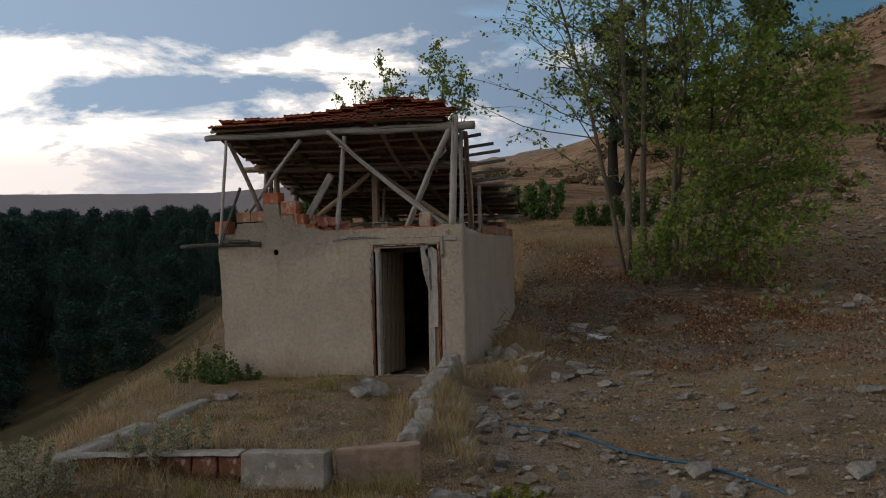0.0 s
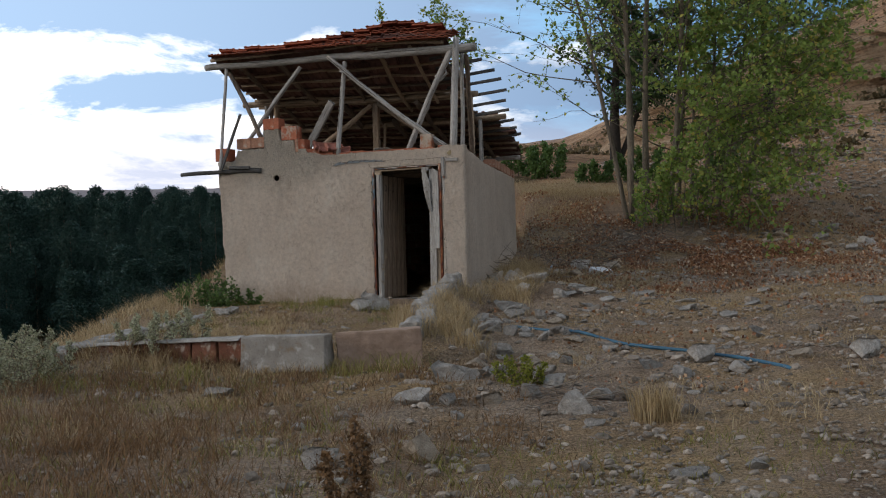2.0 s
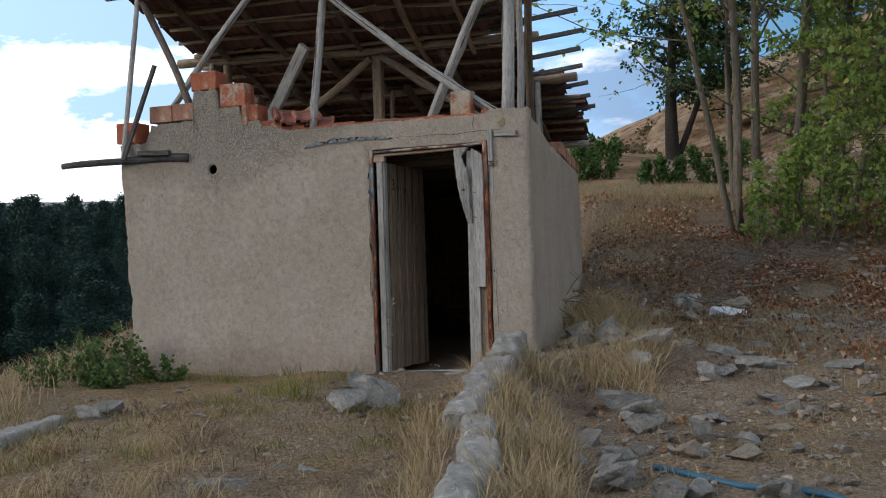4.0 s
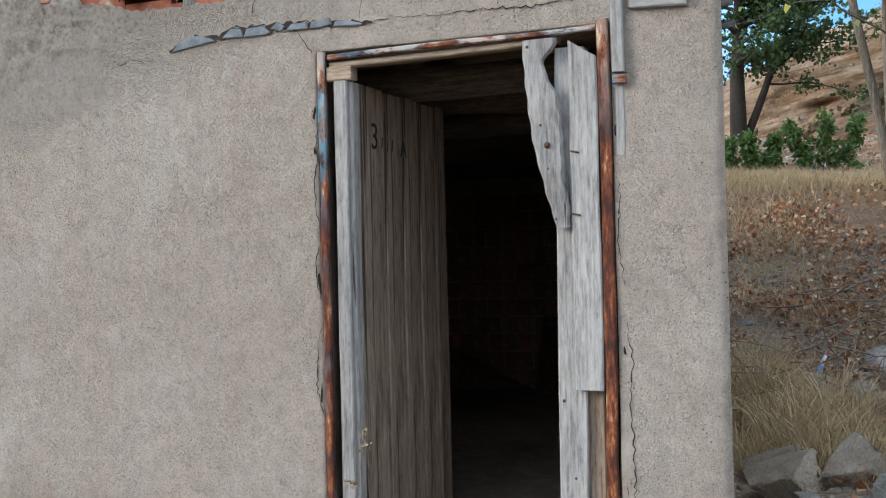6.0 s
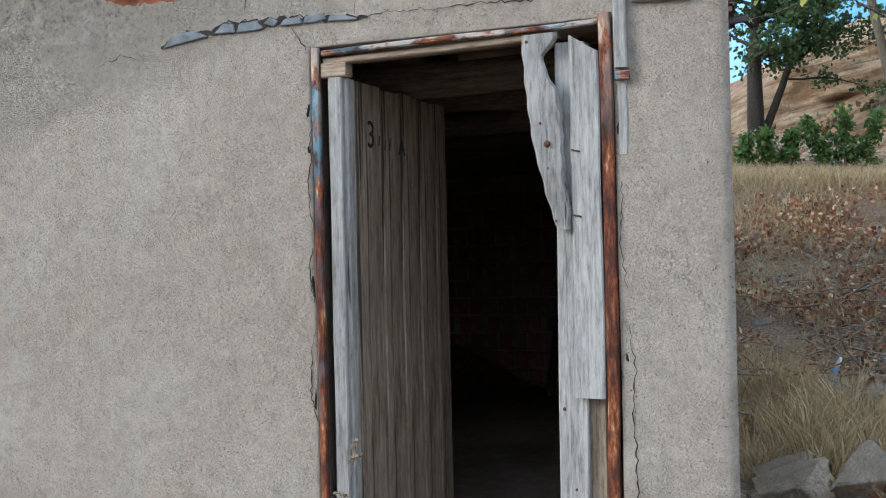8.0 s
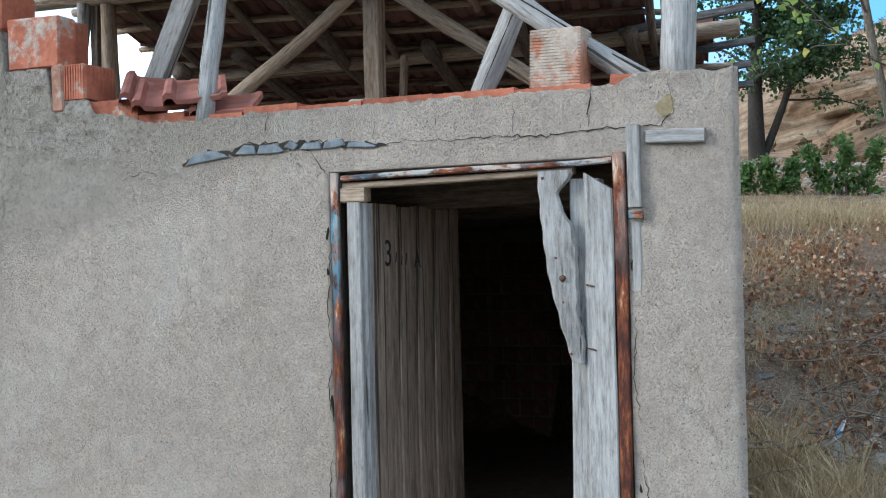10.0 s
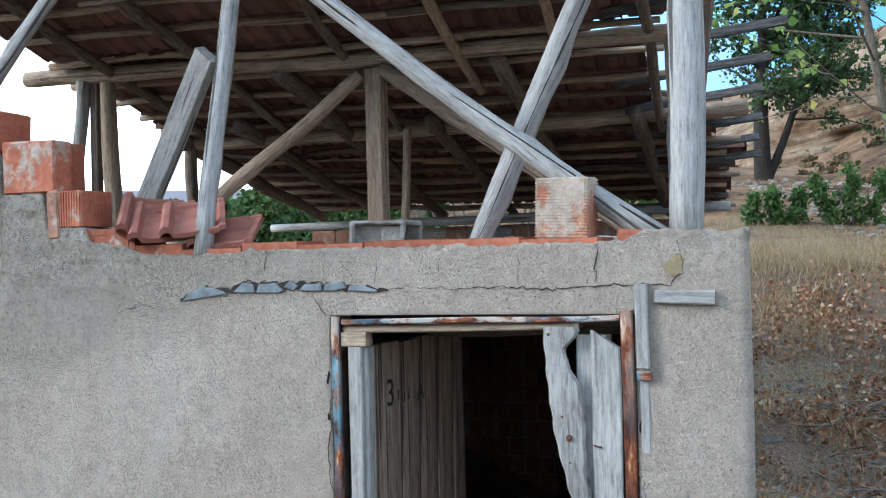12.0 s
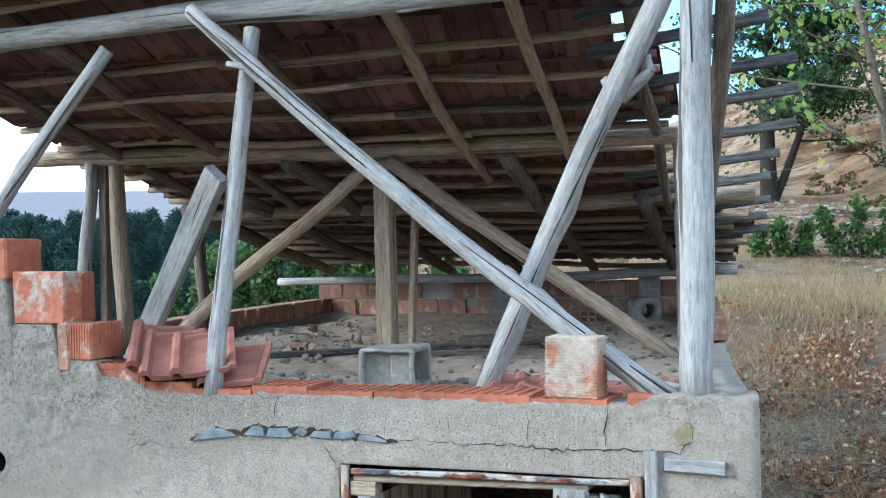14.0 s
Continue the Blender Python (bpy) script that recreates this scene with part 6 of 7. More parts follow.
for i in range(7):
    a, b = (-3.46 + 0.235 * i, 9.94 - 0.053 * i), (-3.245 + 0.235 * i, 9.892 - 0.053 * i)
    kerb_block("kerb_brick", a, b, -0.085 + 0.009 * i, -0.077 + 0.009 * i, 0.17, 0.2, DULL_BRICK, "dull red brick under a thin cement kerb cap", 30 + i, 0.01, wear=0.008)
kerb_block("kerb_slab", (-3.50, 9.95), (-2.62, 9.752), -0.066, -0.034, 0.20, 0.028, CONCRETE, "thin cracked cement cap on the brick kerb", 4, 0.012, wear=0.01)
kerb_block("kerb_slab", (-2.60, 9.748), (-1.86, 9.58), -0.032, -0.009, 0.20, 0.028, CONCRETE, "thin cracked cement cap on the brick kerb", 44, 0.012, wear=0.01)
kerb_block("kerb_slab", (-3.62, 10.1), (-3.20, 11.5), -0.11, 0.0, 0.30, 0.26, CONCRETE, "tilted worn concrete kerb slab", 5, 0.05)
kerb_block("kerb_slab", (-3.18, 12.0), (-2.95, 13.0), -0.03, 0.04, 0.2, 0.2, CONCRETE, "worn concrete kerb slab sunk in earth", 6, 0.05)
for i, (a, b, za, zb, w) in enumerate((((-0.46, 9.98), (-0.37, 10.72), 0.05, 0.08, 0.22), ((-0.34, 10.82), (-0.33, 11.7), 0.08, 0.15, 0.22), ((-0.42, 11.80), (-0.29, 12.55), 0.17, 0.21, 0.24), ((-0.32, 12.60), (-0.17, 13.30), 0.22, 0.31, 0.25), ((-0.16, 13.26), (-0.07, 13.96), 0.33, 0.41, 0.25))):
    kerb_block("kerb_block", a, b, za, zb, w, 0.36, CONCRETE, "weathered concrete kerb block leading to the door", 10 + i, 0.05, wear=0.03)

ROCKS = []
for i in range(8):
    bm = rock_mesh(100 + i, 0.55 + 0.12 * (i % 3), 4)
    me = bpy.data.meshes.new("stone")
    bm.to_mesh(me)
    bm.free()
    me.polygons.foreach_set("use_smooth", [True] * len(me.polygons))
    me.materials.append(STONE if i % 3 else STONE_TAN)
    ROCKS.append(me)


def stone(x, y, size, k=0, turn=0.0, tall=1.0, sink=0.3, dz=0.0, label="", group="fieldstones before the hut"):
    h = size * (0.55 + 0.12 * (k % 3)) * tall * 0.7
    ob = place("stone", ROCKS[k % 8], None, None, "", Matrix.Translation((x, y, gz(x, y) + h * (0.5 - sink) + dz)) @ Matrix.Rotation(turn, 4, "Z") @ Matrix.Diagonal((size, size * 0.8, size * tall, 1)))
    return tagged(ob, label or ("tan fieldstone half sunk in dry earth" if k % 3 == 0 else "grey fieldstone half sunk in dry earth"), "stone", group)


STONES = [
    (0.44, 14.62, 0.36, 1, 0.9, 1.1), (0.68, 14.45, 0.46, 4, 2.0, 1.0), (0.92, 13.95, 0.40, 7, 0.6, 0.8), (1.95, 17.75, 0.36, 5, 0.2, 1.0),
    (0.46, 15.1, 0.48, 3, 0.3, 1.1), (0.80, 15.2, 0.58, 0, 1.2, 1.1), (1.0, 14.9, 0.44, 6, 2.2, 1.0), (0.56, 15.6, 0.42, 3, 0.5, 1.0), (1.35, 17.6, 0.4, 1, 0.5, 0.9), (2.0, 18.1, 0.55, 2, 0.5, 0.9), (1.02, 14.2, 0.36, 7, 0.4, 0.8), (1.5, 14.4, 0.42, 5, 0.4, 0.4), (1.3, 13.5, 0.5, 2, 1.4, 0.3), (1.75, 13.9, 0.46, 4, 2.4, 0.35), (1.45, 12.9, 0.42, 1, 0.9, 0.3),
    (-0.98, 13.12, 0.56, 1, 0.2, 1.3), (-1.10, 12.88, 0.44, 2, 1.2, 0.9), (-2.68, 13.1, 0.36, 4, 0.4, 0.8), (-2.74, 12.95, 0.36, 5, 1.4, 0.6), (-1.55, 11.25, 0.5, 1, 0.7, 0.25), (-1.2, 11.5, 0.36, 4, 2.2, 0.25),
    (0.57, 12.9, 0.66, 1, 0.3, 0.55), (0.62, 12.3, 0.40, 2, 1.0, 0.7), (0.22, 11.9, 0.30, 4, 0.4, 1.1), (0.33, 11.55, 0.34, 5, 2.0, 0.6), (0.30, 11.15, 0.32, 7, 0.9, 0.8), (0.72, 11.6, 0.36, 0, 0.5, 0.7), (0.95, 11.5, 0.30, 3, 1.5, 0.7), (1.05, 11.9, 0.30, 1, 2.5, 0.6),
    (0.36, 14.5, 0.3, 3, 0.5, 0.9), (0.95, 14.6, 0.3, 0, 0.2, 0.8), (0.75, 13.6, 0.34, 7, 2.2, 0.8), (0.45, 13.9, 0.3, 1, 1.1, 0.8), (1.2, 13.4, 0.34, 5, 0.6, 0.7), (1.6, 13.8, 0.4, 2, 0.3, 0.6), (1.9, 13.2, 0.3, 1, 0.9, 0.5), (2.3, 14.1, 0.5, 4, 0.2, 0.45), (1.35, 14.9, 0.3, 0, 1.9, 0.7),
    (1.75, 16.9, 0.42, 0, 0.4, 0.9), (2.35, 17.6, 0.55, 3, 1.1, 0.8), (1.55, 17.4, 0.28, 2, 1.1, 0.8), (1.1, 15.6, 0.3, 1, 1.2, 0.6), (2.0, 15.2, 0.34, 5, 1.3, 0.5),
    (-0.05, 8.62, 0.62, 1, 0.1, 0.75), (-0.35, 7.85, 0.42, 4, 0.5, 0.8), (-0.10, 7.75, 0.24, 2, 1.5, 0.9), (0.12, 9.3, 0.36, 0, 0.8, 0.8), (0.55, 9.35, 0.36, 3, 1.7, 0.8), (0.68, 9.05, 0.30, 2, 0.2, 0.8), (0.20, 7.75, 0.36, 6, 0.4, 0.7), (0.35, 9.9, 0.28, 1, 2.0, 0.8), (0.95, 9.9, 0.3, 0, 0.4, 0.6),
    (-1.85, 8.62, 0.42, 2, 0.3, 0.4), (-1.95, 7.9, 0.34, 0, 0.6, 0.4), (-0.25, 6.35, 0.40, 0, 0.4, 1.2), (-0.75, 6.0, 0.34, 2, 0.9, 0.9), (1.15, 5.85, 0.34, 4, 0.3, 0.5),
    (1.55, 9.35, 0.38, 1, 0.4, 0.8), (2.05, 9.55, 0.42, 2, 0.9, 0.9), (2.2, 9.0, 0.34, 4, 1.9, 0.8), (1.75, 9.0, 0.3, 5, 0.4, 0.7), (2.75, 9.25, 0.34, 3, 0.6, 0.7), (3.3, 9.2, 0.44, 2, 0.9, 0.9), (2.88, 11.05, 0.28, 1, 0.5, 0.9), (3.2, 9.6, 0.3, 0, 0.5, 0.6), (3.7, 9.0, 0.3, 5, 0.8, 0.8),
    (1.05, 10.5, 0.34, 0, 0.3, 0.5), (1.35, 10.1, 0.26, 2, 0.3, 0.6), (1.0, 10.9, 0.24, 5, 0.3, 0.7), (4.7, 12.7, 0.55, 2, 0.2, 0.5), (5.3, 12.9, 0.7, 1, 0.9, 0.4), (2.5, 12.6, 0.24, 4, 0.7, 0.6), (3.5, 13.5, 0.26, 1, 0.1, 0.6), (3.9, 14.4, 0.3, 2, 0.1, 0.6),
    (6.2, 20.0, 0.36, 1, 0.2, 0.8), (6.6, 20.4, 0.5, 2, 0.6, 0.7), (6.9, 19.8, 0.42, 4, 0.6, 0.7), (7.3, 20.2, 0.55, 5, 0.1, 0.7), (5.9, 20.6, 0.5, 0, 0.6, 0.7), (7.0, 21.0, 0.4, 7, 0.6, 0.9), (7.6, 20.9, 0.5, 1, 1.6, 0.8), (6.4, 19.4, 0.45, 5, 2.6, 0.6),
    (6.0, 19.6, 0.3, 0, 0.3, 0.7), (6.5, 19.9, 0.34, 3, 0.9, 0.7), (7.1, 20.6, 0.36, 6, 0.9, 0.8), (6.8, 20.9, 0.3, 3, 2.9, 0.8), (7.7, 20.3, 0.4, 0, 1.9, 0.8), (-3.75, 10.9, 0.4, 0, 0.4, 0.8), (-3.95, 10.5, 0.36, 3, 1.4, 0.8), (-4.2, 13.5, 0.4, 2, 1.4, 0.6), (-4.6, 15.5, 0.5, 1, 0.3, 0.6), (-5.2, 17.0, 0.6, 0, 0.3, 0.6),
]
for x, y, s, k, turn, tall in STONES:
    stone(x, y, s, k, turn, tall, 0.24)
rng = random.Random(19)
for _ in range(62):
    x, y = 0.38 + rng.gauss(0, 0.40), rng.uniform(7.4, 12.9)
    if x > 0.02:
        stone(x, y, rng.choice((0.12, 0.15, 0.2, 0.26, 0.34)), rng.choice((1, 2, 4, 5, 7)), rng.uniform(0, 6), rng.uniform(0.6, 1.0), 0.2, 0, "pale angular fieldstone in a scatter beside the kerb", "stones beside the kerb")
for _ in range(24):
    x, y = rng.uniform(0.95, 3.4), rng.uniform(11.8, 17.0)
    stone(x, y, rng.uniform(0.14, 0.40), rng.choice((1, 2, 4, 5, 7)), rng.uniform(0, 6), rng.uniform(0.3, 0.55), 0.38, 0, "flat grey stone slab lying on the stony ground", "flat stones beside the hut")
rng = random.Random(21)
for _ in range(150):
    x, y = rng.uniform(-2.8, 6.5), rng.uniform(5.0, 19.5)
    if x < 0.2 and y > 9.3 and rng.random() < 0.8 or (x < 0.9 and y > 13.5):
        continue
    stone(x, y, rng.choice((0.07, 0.09, 0.12, 0.17, 0.24)), rng.randrange(8), rng.uniform(0, 6), rng.uniform(0.5, 1.0), 0.35, 0, "small rough fieldstone lying on the dry earth", "small stones before the hut")

def in_hut(x, y):
    d = Vector((x - CORNER.x, y - CORNER.y, 0))
    v = (d.x * ALONG.y - d.y * ALONG.x) / (INTO_WALL.x * ALONG.y - INTO_WALL.y * ALONG.x)
    u = (d.x * INTO_WALL.y - d.y * INTO_WALL.x) / (ALONG.x * INTO_WALL.y - ALONG.y * INTO_WALL.x)
    return -0.02 < u < 3.6 and -0.02 < v < 5.95


# loose gravel
verts, faces = [], []
rng = random.Random(22)
for _ in range(46000):
    x, y = rng.uniform(-3.4, 8), 4.3 + 17 * rng.random() ** 1.35
    if (-3.4 < x < 0.0 and 9.6 < y < 15 and rng.random() < 0.7) or (x > -3.4 and x < 1.2 and y > 14.8 and in_hut(x, y)):
        continue
    if noise.noise(Vector((x * 0.7, y * 0.7, 4))) < rng.uniform(-0.5, 0.25):
        continue
    add_pebble(verts, faces, rng, (x, y, gz(x, y)), rng.choice((0.006, 0.007, 0.009, 0.011, 0.014, 0.018, 0.028)) * rng.uniform(0.7, 1.3))
for _ in range(1500):
    x, y = rng.uniform(-1.5, 7.0), rng.uniform(5.0, 18.5)
    if not (x < 0.1 and y > 9.2) and not in_hut(x, y) and noise.noise(Vector((x * 0.8, y * 0.8, 6))) > rng.uniform(-0.4, 0.2):
        add_pebble(verts, faces, rng, (x, y, gz(x, y)), rng.choice((0.03, 0.04, 0.055)) * rng.uniform(0.7, 1.3))
for _ in range(5000):
    x, y = rng.uniform(4.2, 14), rng.uniform(18.5, 35)
    add_pebble(verts, faces, rng, (x, y, gz(x, y)), rng.choice((0.02, 0.03, 0.045, 0.07)) * rng.uniform(0.7, 1.3))
tagged(new("gravel", mesh_of("gravel", verts, faces, PEBBLE)), "loose grey and tan gravel over the ground", "gravel", kind="stuff")


def blades(name, patches, material, label, category, seed):
    """Grass: patches of (x, y, spread, count, height, lean)."""
    rng = random.Random(seed)
    verts, faces = [], []
    for x, y, spread, count, height, lean in patches:
        for _ in range(count):
            bx, by = x + rng.gauss(0, spread), y + rng.gauss(0, spread)
            bz = gz(bx, by) - 0.01
            h = height * rng.uniform(0.45, 1.25)
            a = rng.uniform(0, 6.28)
            l = lean * h * rng.uniform(0.2, 1.3)
            dx, dy = math.cos(a) * l, math.sin(a) * l
            w = rng.uniform(0.0014, 0.003) * (1 + height)
            b = rng.uniform(0, 6.28)
            wx, wy = math.cos(b) * w, math.sin(b) * w
            n = len(verts)
            verts += [(bx - wx, by - wy, bz), (bx + wx, by + wy, bz), (bx + dx * 0.4 + wx * 0.8, by + dy * 0.4 + wy * 0.8, bz + h * 0.6), (bx + dx * 0.4 - wx * 0.8, by + dy * 0.4 - wy * 0.8, bz + h * 0.6), (bx + dx, by + dy, bz + h * rng.uniform(0.85, 1.0))]
            faces += [(n, n + 1, n + 2, n + 3), (n + 3, n + 2, n + 4)]
    return tagged(new(name, mesh_of(name, verts, faces, material)), label, category, kind="stuff")


def field(rng, count, x0, x1, y0, y1, spread, n, h, lean, ok=lambda x, y: True):
    out = []
    while len(out) < count:
        x, y = rng.uniform(x0, x1), rng.uniform(y0, y1)
        if ok(x, y):
            out.append((x, y, spread * rng.uniform(0.6, 1.4), int(n * rng.uniform(0.5, 1.4)), h * rng.uniform(0.6, 1.3), lean))
    return out


rng = random.Random(31)
dry = []
dry += field(rng, 120, -3.4, -0.4, 9.8, 13.6, 0.10, 30, 0.05, 1.6, lambda x, y: noise.noise(Vector((x * 1.3, y * 1.3, 3))) > 0.02)
dry += field(rng, 22, -2.6, -0.5, 9.9, 11.0, 0.09, 60, 0.14, 0.9)
dry += field(rng, 60, -3.2, 0.2, 5.0, 9.3, 0.12, 26, 0.07, 1.1)
dry += field(rng, 18, -3.9, -1.6, 6.0, 9.3, 0.12, 34, 0.13, 0.9)
dry += field(rng, 160, 0.0, 5.5, 5.0, 15.0, 0.14, 34, 0.08, 1.0, lambda x, y: noise.noise(Vector((x * 0.6, y * 0.6, 2))) > 0.0)
dry += [(-0.08 + 0.12 * rng.gauss(0, 1), 10.0 + i * 0.22, 0.06, 90, 0.20, 0.7) for i in range(18)]
dry += [(-0.62 + 0.05 * rng.gauss(0, 1), 10.1 + i * 0.28, 0.06, 60, 0.17, 0.7) for i in range(9)]
dry += [(0.12, 9.75, 0.07, 120, 0.24, 0.9), (-0.15, 10.4, 0.07, 150, 0.28, 0.9), (0.0, 11.2, 0.07, 130, 0.24, 0.9), (0.15, 13.3, 0.08, 120, 0.24, 0.9), (0.45, 13.6, 0.09, 130, 0.24, 0.9), (0.85, 13.9, 0.09, 110, 0.2, 0.9), (-0.35, 13.7, 0.05, 70, 0.2, 0.7), (-0.22, 13.2, 0.05, 70, 0.2, 0.7)]
dry += [(1.2 + rng.uniform(-0.12, 0.12), 7.1 + rng.uniform(-0.08, 0.08), 0.04, 60, 0.25, 0.35) for _ in range(8)]
dry += field(rng, 300, 1.2, 6.2, 22.4, 29.0, 0.25, 38, 0.11, 1.2, lambda x, y: y > 22.4 + 0.25 * max(0, x - 4) + 0.8 * noise.noise(Vector((x, y, 0))) and noise.noise(Vector((x * 0.8, y * 0.8, 7))) > -0.25)
dry += field(rng, 90, 1.1, 2.6, 18.6, 22.4, 0.14, 34, 0.16, 0.9, lambda x, y: not in_hut(x, y))
dry += field(rng, 130, -4.6, -3.4, 9.6, 16.5, 0.12, 45, 0.18, 0.8)
dry += field(rng, 80, -8, -4.2, 10, 22, 0.2, 40, 0.2, 0.8)
dry += field(rng, 110, 5, 10, 14, 22, 0.2, 30, 0.15, 0.9)
dry += [(-3.5 + 0.09 * i + rng.gauss(0, 0.03), 9.72 - 0.021 * i + rng.gauss(0, 0.05), 0.05, 55, 0.15 * rng.uniform(0.5, 1.4), 0.8) for i in range(19)]
dry += [(-1.8 + 0.08 * i, 9.22 + rng.gauss(0, 0.04), 0.05, 40, 0.10 * rng.uniform(0.5, 1.4), 0.8) for i in range(18)]
dry += field(rng, 14, -2.9, -0.7, 10.4, 12.6, 0.07, 60, 0.12, 1.0)
dry += field(rng, 26, 0.55, 1.15, 15.6, 17.9, 0.07, 110, 0.30, 0.8, lambda x, y: not in_hut(x, y))
dry += field(rng, 22, 0.10, 1.0, 12.8, 14.6, 0.07, 60, 0.16, 1.1, lambda x, y: not in_hut(x, y - 0.1))
dry += field(rng, 60, 0.6, 3.2, 14.6, 18.3, 0.12, 40, 0.13, 1.1, lambda x, y: not in_hut(x, y))
dry += field(rng, 190, 1.5, 5.5, 22.6, 25.0, 0.16, 50, 0.16, 1.0)
blades("dry_grass", dry, STRAW, "dry straw-yellow grass in tufts", "grass", 5)
rng = random.Random(32)
green = field(rng, 14, -3.3, -1.2, 13.4, 14.9, 0.08, 40, 0.10, 0.8, lambda x, y: not in_hut(x, y - 0.12) and y > 14.55 - 0.352 * x - 0.9)
green += field(rng, 40, -3.4, -0.8, 11.6, 13.2, 0.1, 40, 0.08, 0.9)
green += field(rng, 50, -1.5, 2.0, 5.0, 6.6, 0.12, 50, 0.07, 0.9)
green += field(rng, 12, -3.6, -2.0, 8.6, 9.4, 0.1, 34, 0.14, 0.8)
green += [(-1.5, 13.3, 0.1, 120, 0.14, 0.8), (-1.7, 13.5, 0.1, 120, 0.14, 0.8), (-0.95, 9.15, 0.12, 130, 0.16, 0.9), (-0.55, 9.2, 0.12, 130, 0.18, 0.9)]
green += field(rng, 60, -9, -4.6, 13, 24, 0.2, 40, 0.25, 0.7)
litter = field(rng, 900, -3.4, 6.5, 5.0, 17.0, 0.16, 9, 0.035, 3.2, lambda x, y: not in_hut(x, y))
blades("straw_litter", litter, STRAW, "short bits of dry straw strewn over the earth", "straw", 7)
green += field(rng, 110, -3.8, -0.6, 4.6, 9.2, 0.10, 34, 0.08, 1.1)
blades("green_grass", green, GREEN_GRASS, "sparse green and yellowing grass tufts", "grass", 6)


weeds = field(rng, 240, -3.8, 0.6, 4.8, 9.4, 0.12, 34, 0.10, 1.0)
weeds += field(rng, 260, -4.4, -1.2, 4.6, 9.2, 0.13, 40, 0.13, 0.9)
weeds += field(rng, 150, -3.4, -0.4, 9.8, 13.4, 0.10, 26, 0.07, 1.4)
weeds += [(-3.5 + 0.1 * i + rng.gauss(0, 0.03), 9.78 - 0.022 * i + rng.gauss(0, 0.02), 0.04, 60, 0.15 * rng.uniform(0.5, 1.4), 0.7) for i in range(17)]
weeds += field(rng, 70, 1.0, 7.0, 9.0, 18.0, 0.16, 22, 0.08, 1.1)
weeds += field(rng, 90, 0.6, 4.5, 14.8, 18.8, 0.14, 26, 0.10, 1.2, lambda x, y: not in_hut(x, y))
weeds += field(rng, 220, -9.5, -4.2, 10.5, 24, 0.2, 34, 0.16, 0.9)
weeds += field(rng, 330, 4.6, 14, 20, 35, 0.22, 26, 0.14, 1.1)
blades("brown_weeds", weeds, RUSSET, "low dry russet-brown weeds between the stones", "weeds", 8)


# ---- leaves, shrubs and trees ----
def leaf_arrays(points, size, rng, droop=0.3, spread=0.0):
    """Folded leaf shapes at points: vertices and faces."""
    n = len(points)
    pts = np.asarray(points, float) + rng.normal(0, 1, (n, 3)) * spread
    a = rng.normal(0, 1, (n, 3))
    a[:, 2] -= droop
    a /= np.linalg.norm(a, axis=1)[:, None]
    b = rng.normal(0, 1, (n, 3))
    b -= a * (a * b).sum(1)[:, None]
    b /= np.linalg.norm(b, axis=1)[:, None]
    c = np.cross(a, b)
    s = (size * rng.uniform(0.6, 1.25, n))[:, None]
    v = np.stack([pts, pts + (a * 0.38 + b * 0.42 + c * 0.10) * s, pts + a * s, pts + (a * 0.38 - b * 0.42 + c * 0.10) * s], 1).reshape(-1, 3)
    i = np.arange(n)[:, None] * 4
    f = np.concatenate([i + np.array([[0, 1, 2]]), i + np.array([[0, 2, 3]])], 1).reshape(-1, 3)
    return v, f


def leaves_object(name, points, size, material, parent, seed, droop=0.3, spread=0.0, label=""):
    v, f = leaf_arrays(points, size, np.random.default_rng(seed), droop, spread)
    me = mesh_of(name, v.tolist(), f.tolist(), material)
    return place(name, me, None, parent, label)


def tube(bm, pts, r0, r1, sides=6):
    rings = []
    n = len(pts)
    for i, p in enumerate(pts):
        d = (pts[min(i + 1, n - 1)] - pts[max(i - 1, 0)]).normalized()
        q = d.to_track_quat("Z", "Y").to_matrix()
        r = r0 + (r1 - r0) * i / (n - 1)
        rings.append([bm.verts.new(p + q @ Vector((r * math.cos(6.2832 * j / sides), r * math.sin(6.2832 * j / sides), 0))) for j in range(sides)])
    for a, b in zip(rings, rings[1:]):
        for j in range(sides):
            bm.faces.new((a[j], a[(j + 1) % sides], b[(j + 1) % sides], b[j]))
    bm.faces.new(rings[-1])


def grow(rng, start, direction, length, r, wander=0.12, lift=0.05, n=8):
    pts = [start.copy()]
    d = direction.normalized()
    for _ in range(n):
        d = (d + Vector((rng.gauss(0, wander), rng.gauss(0, wander), rng.gauss(0, wander) + lift))).normalized()
        pts.append(pts[-1] + d * (length / n))
    return pts


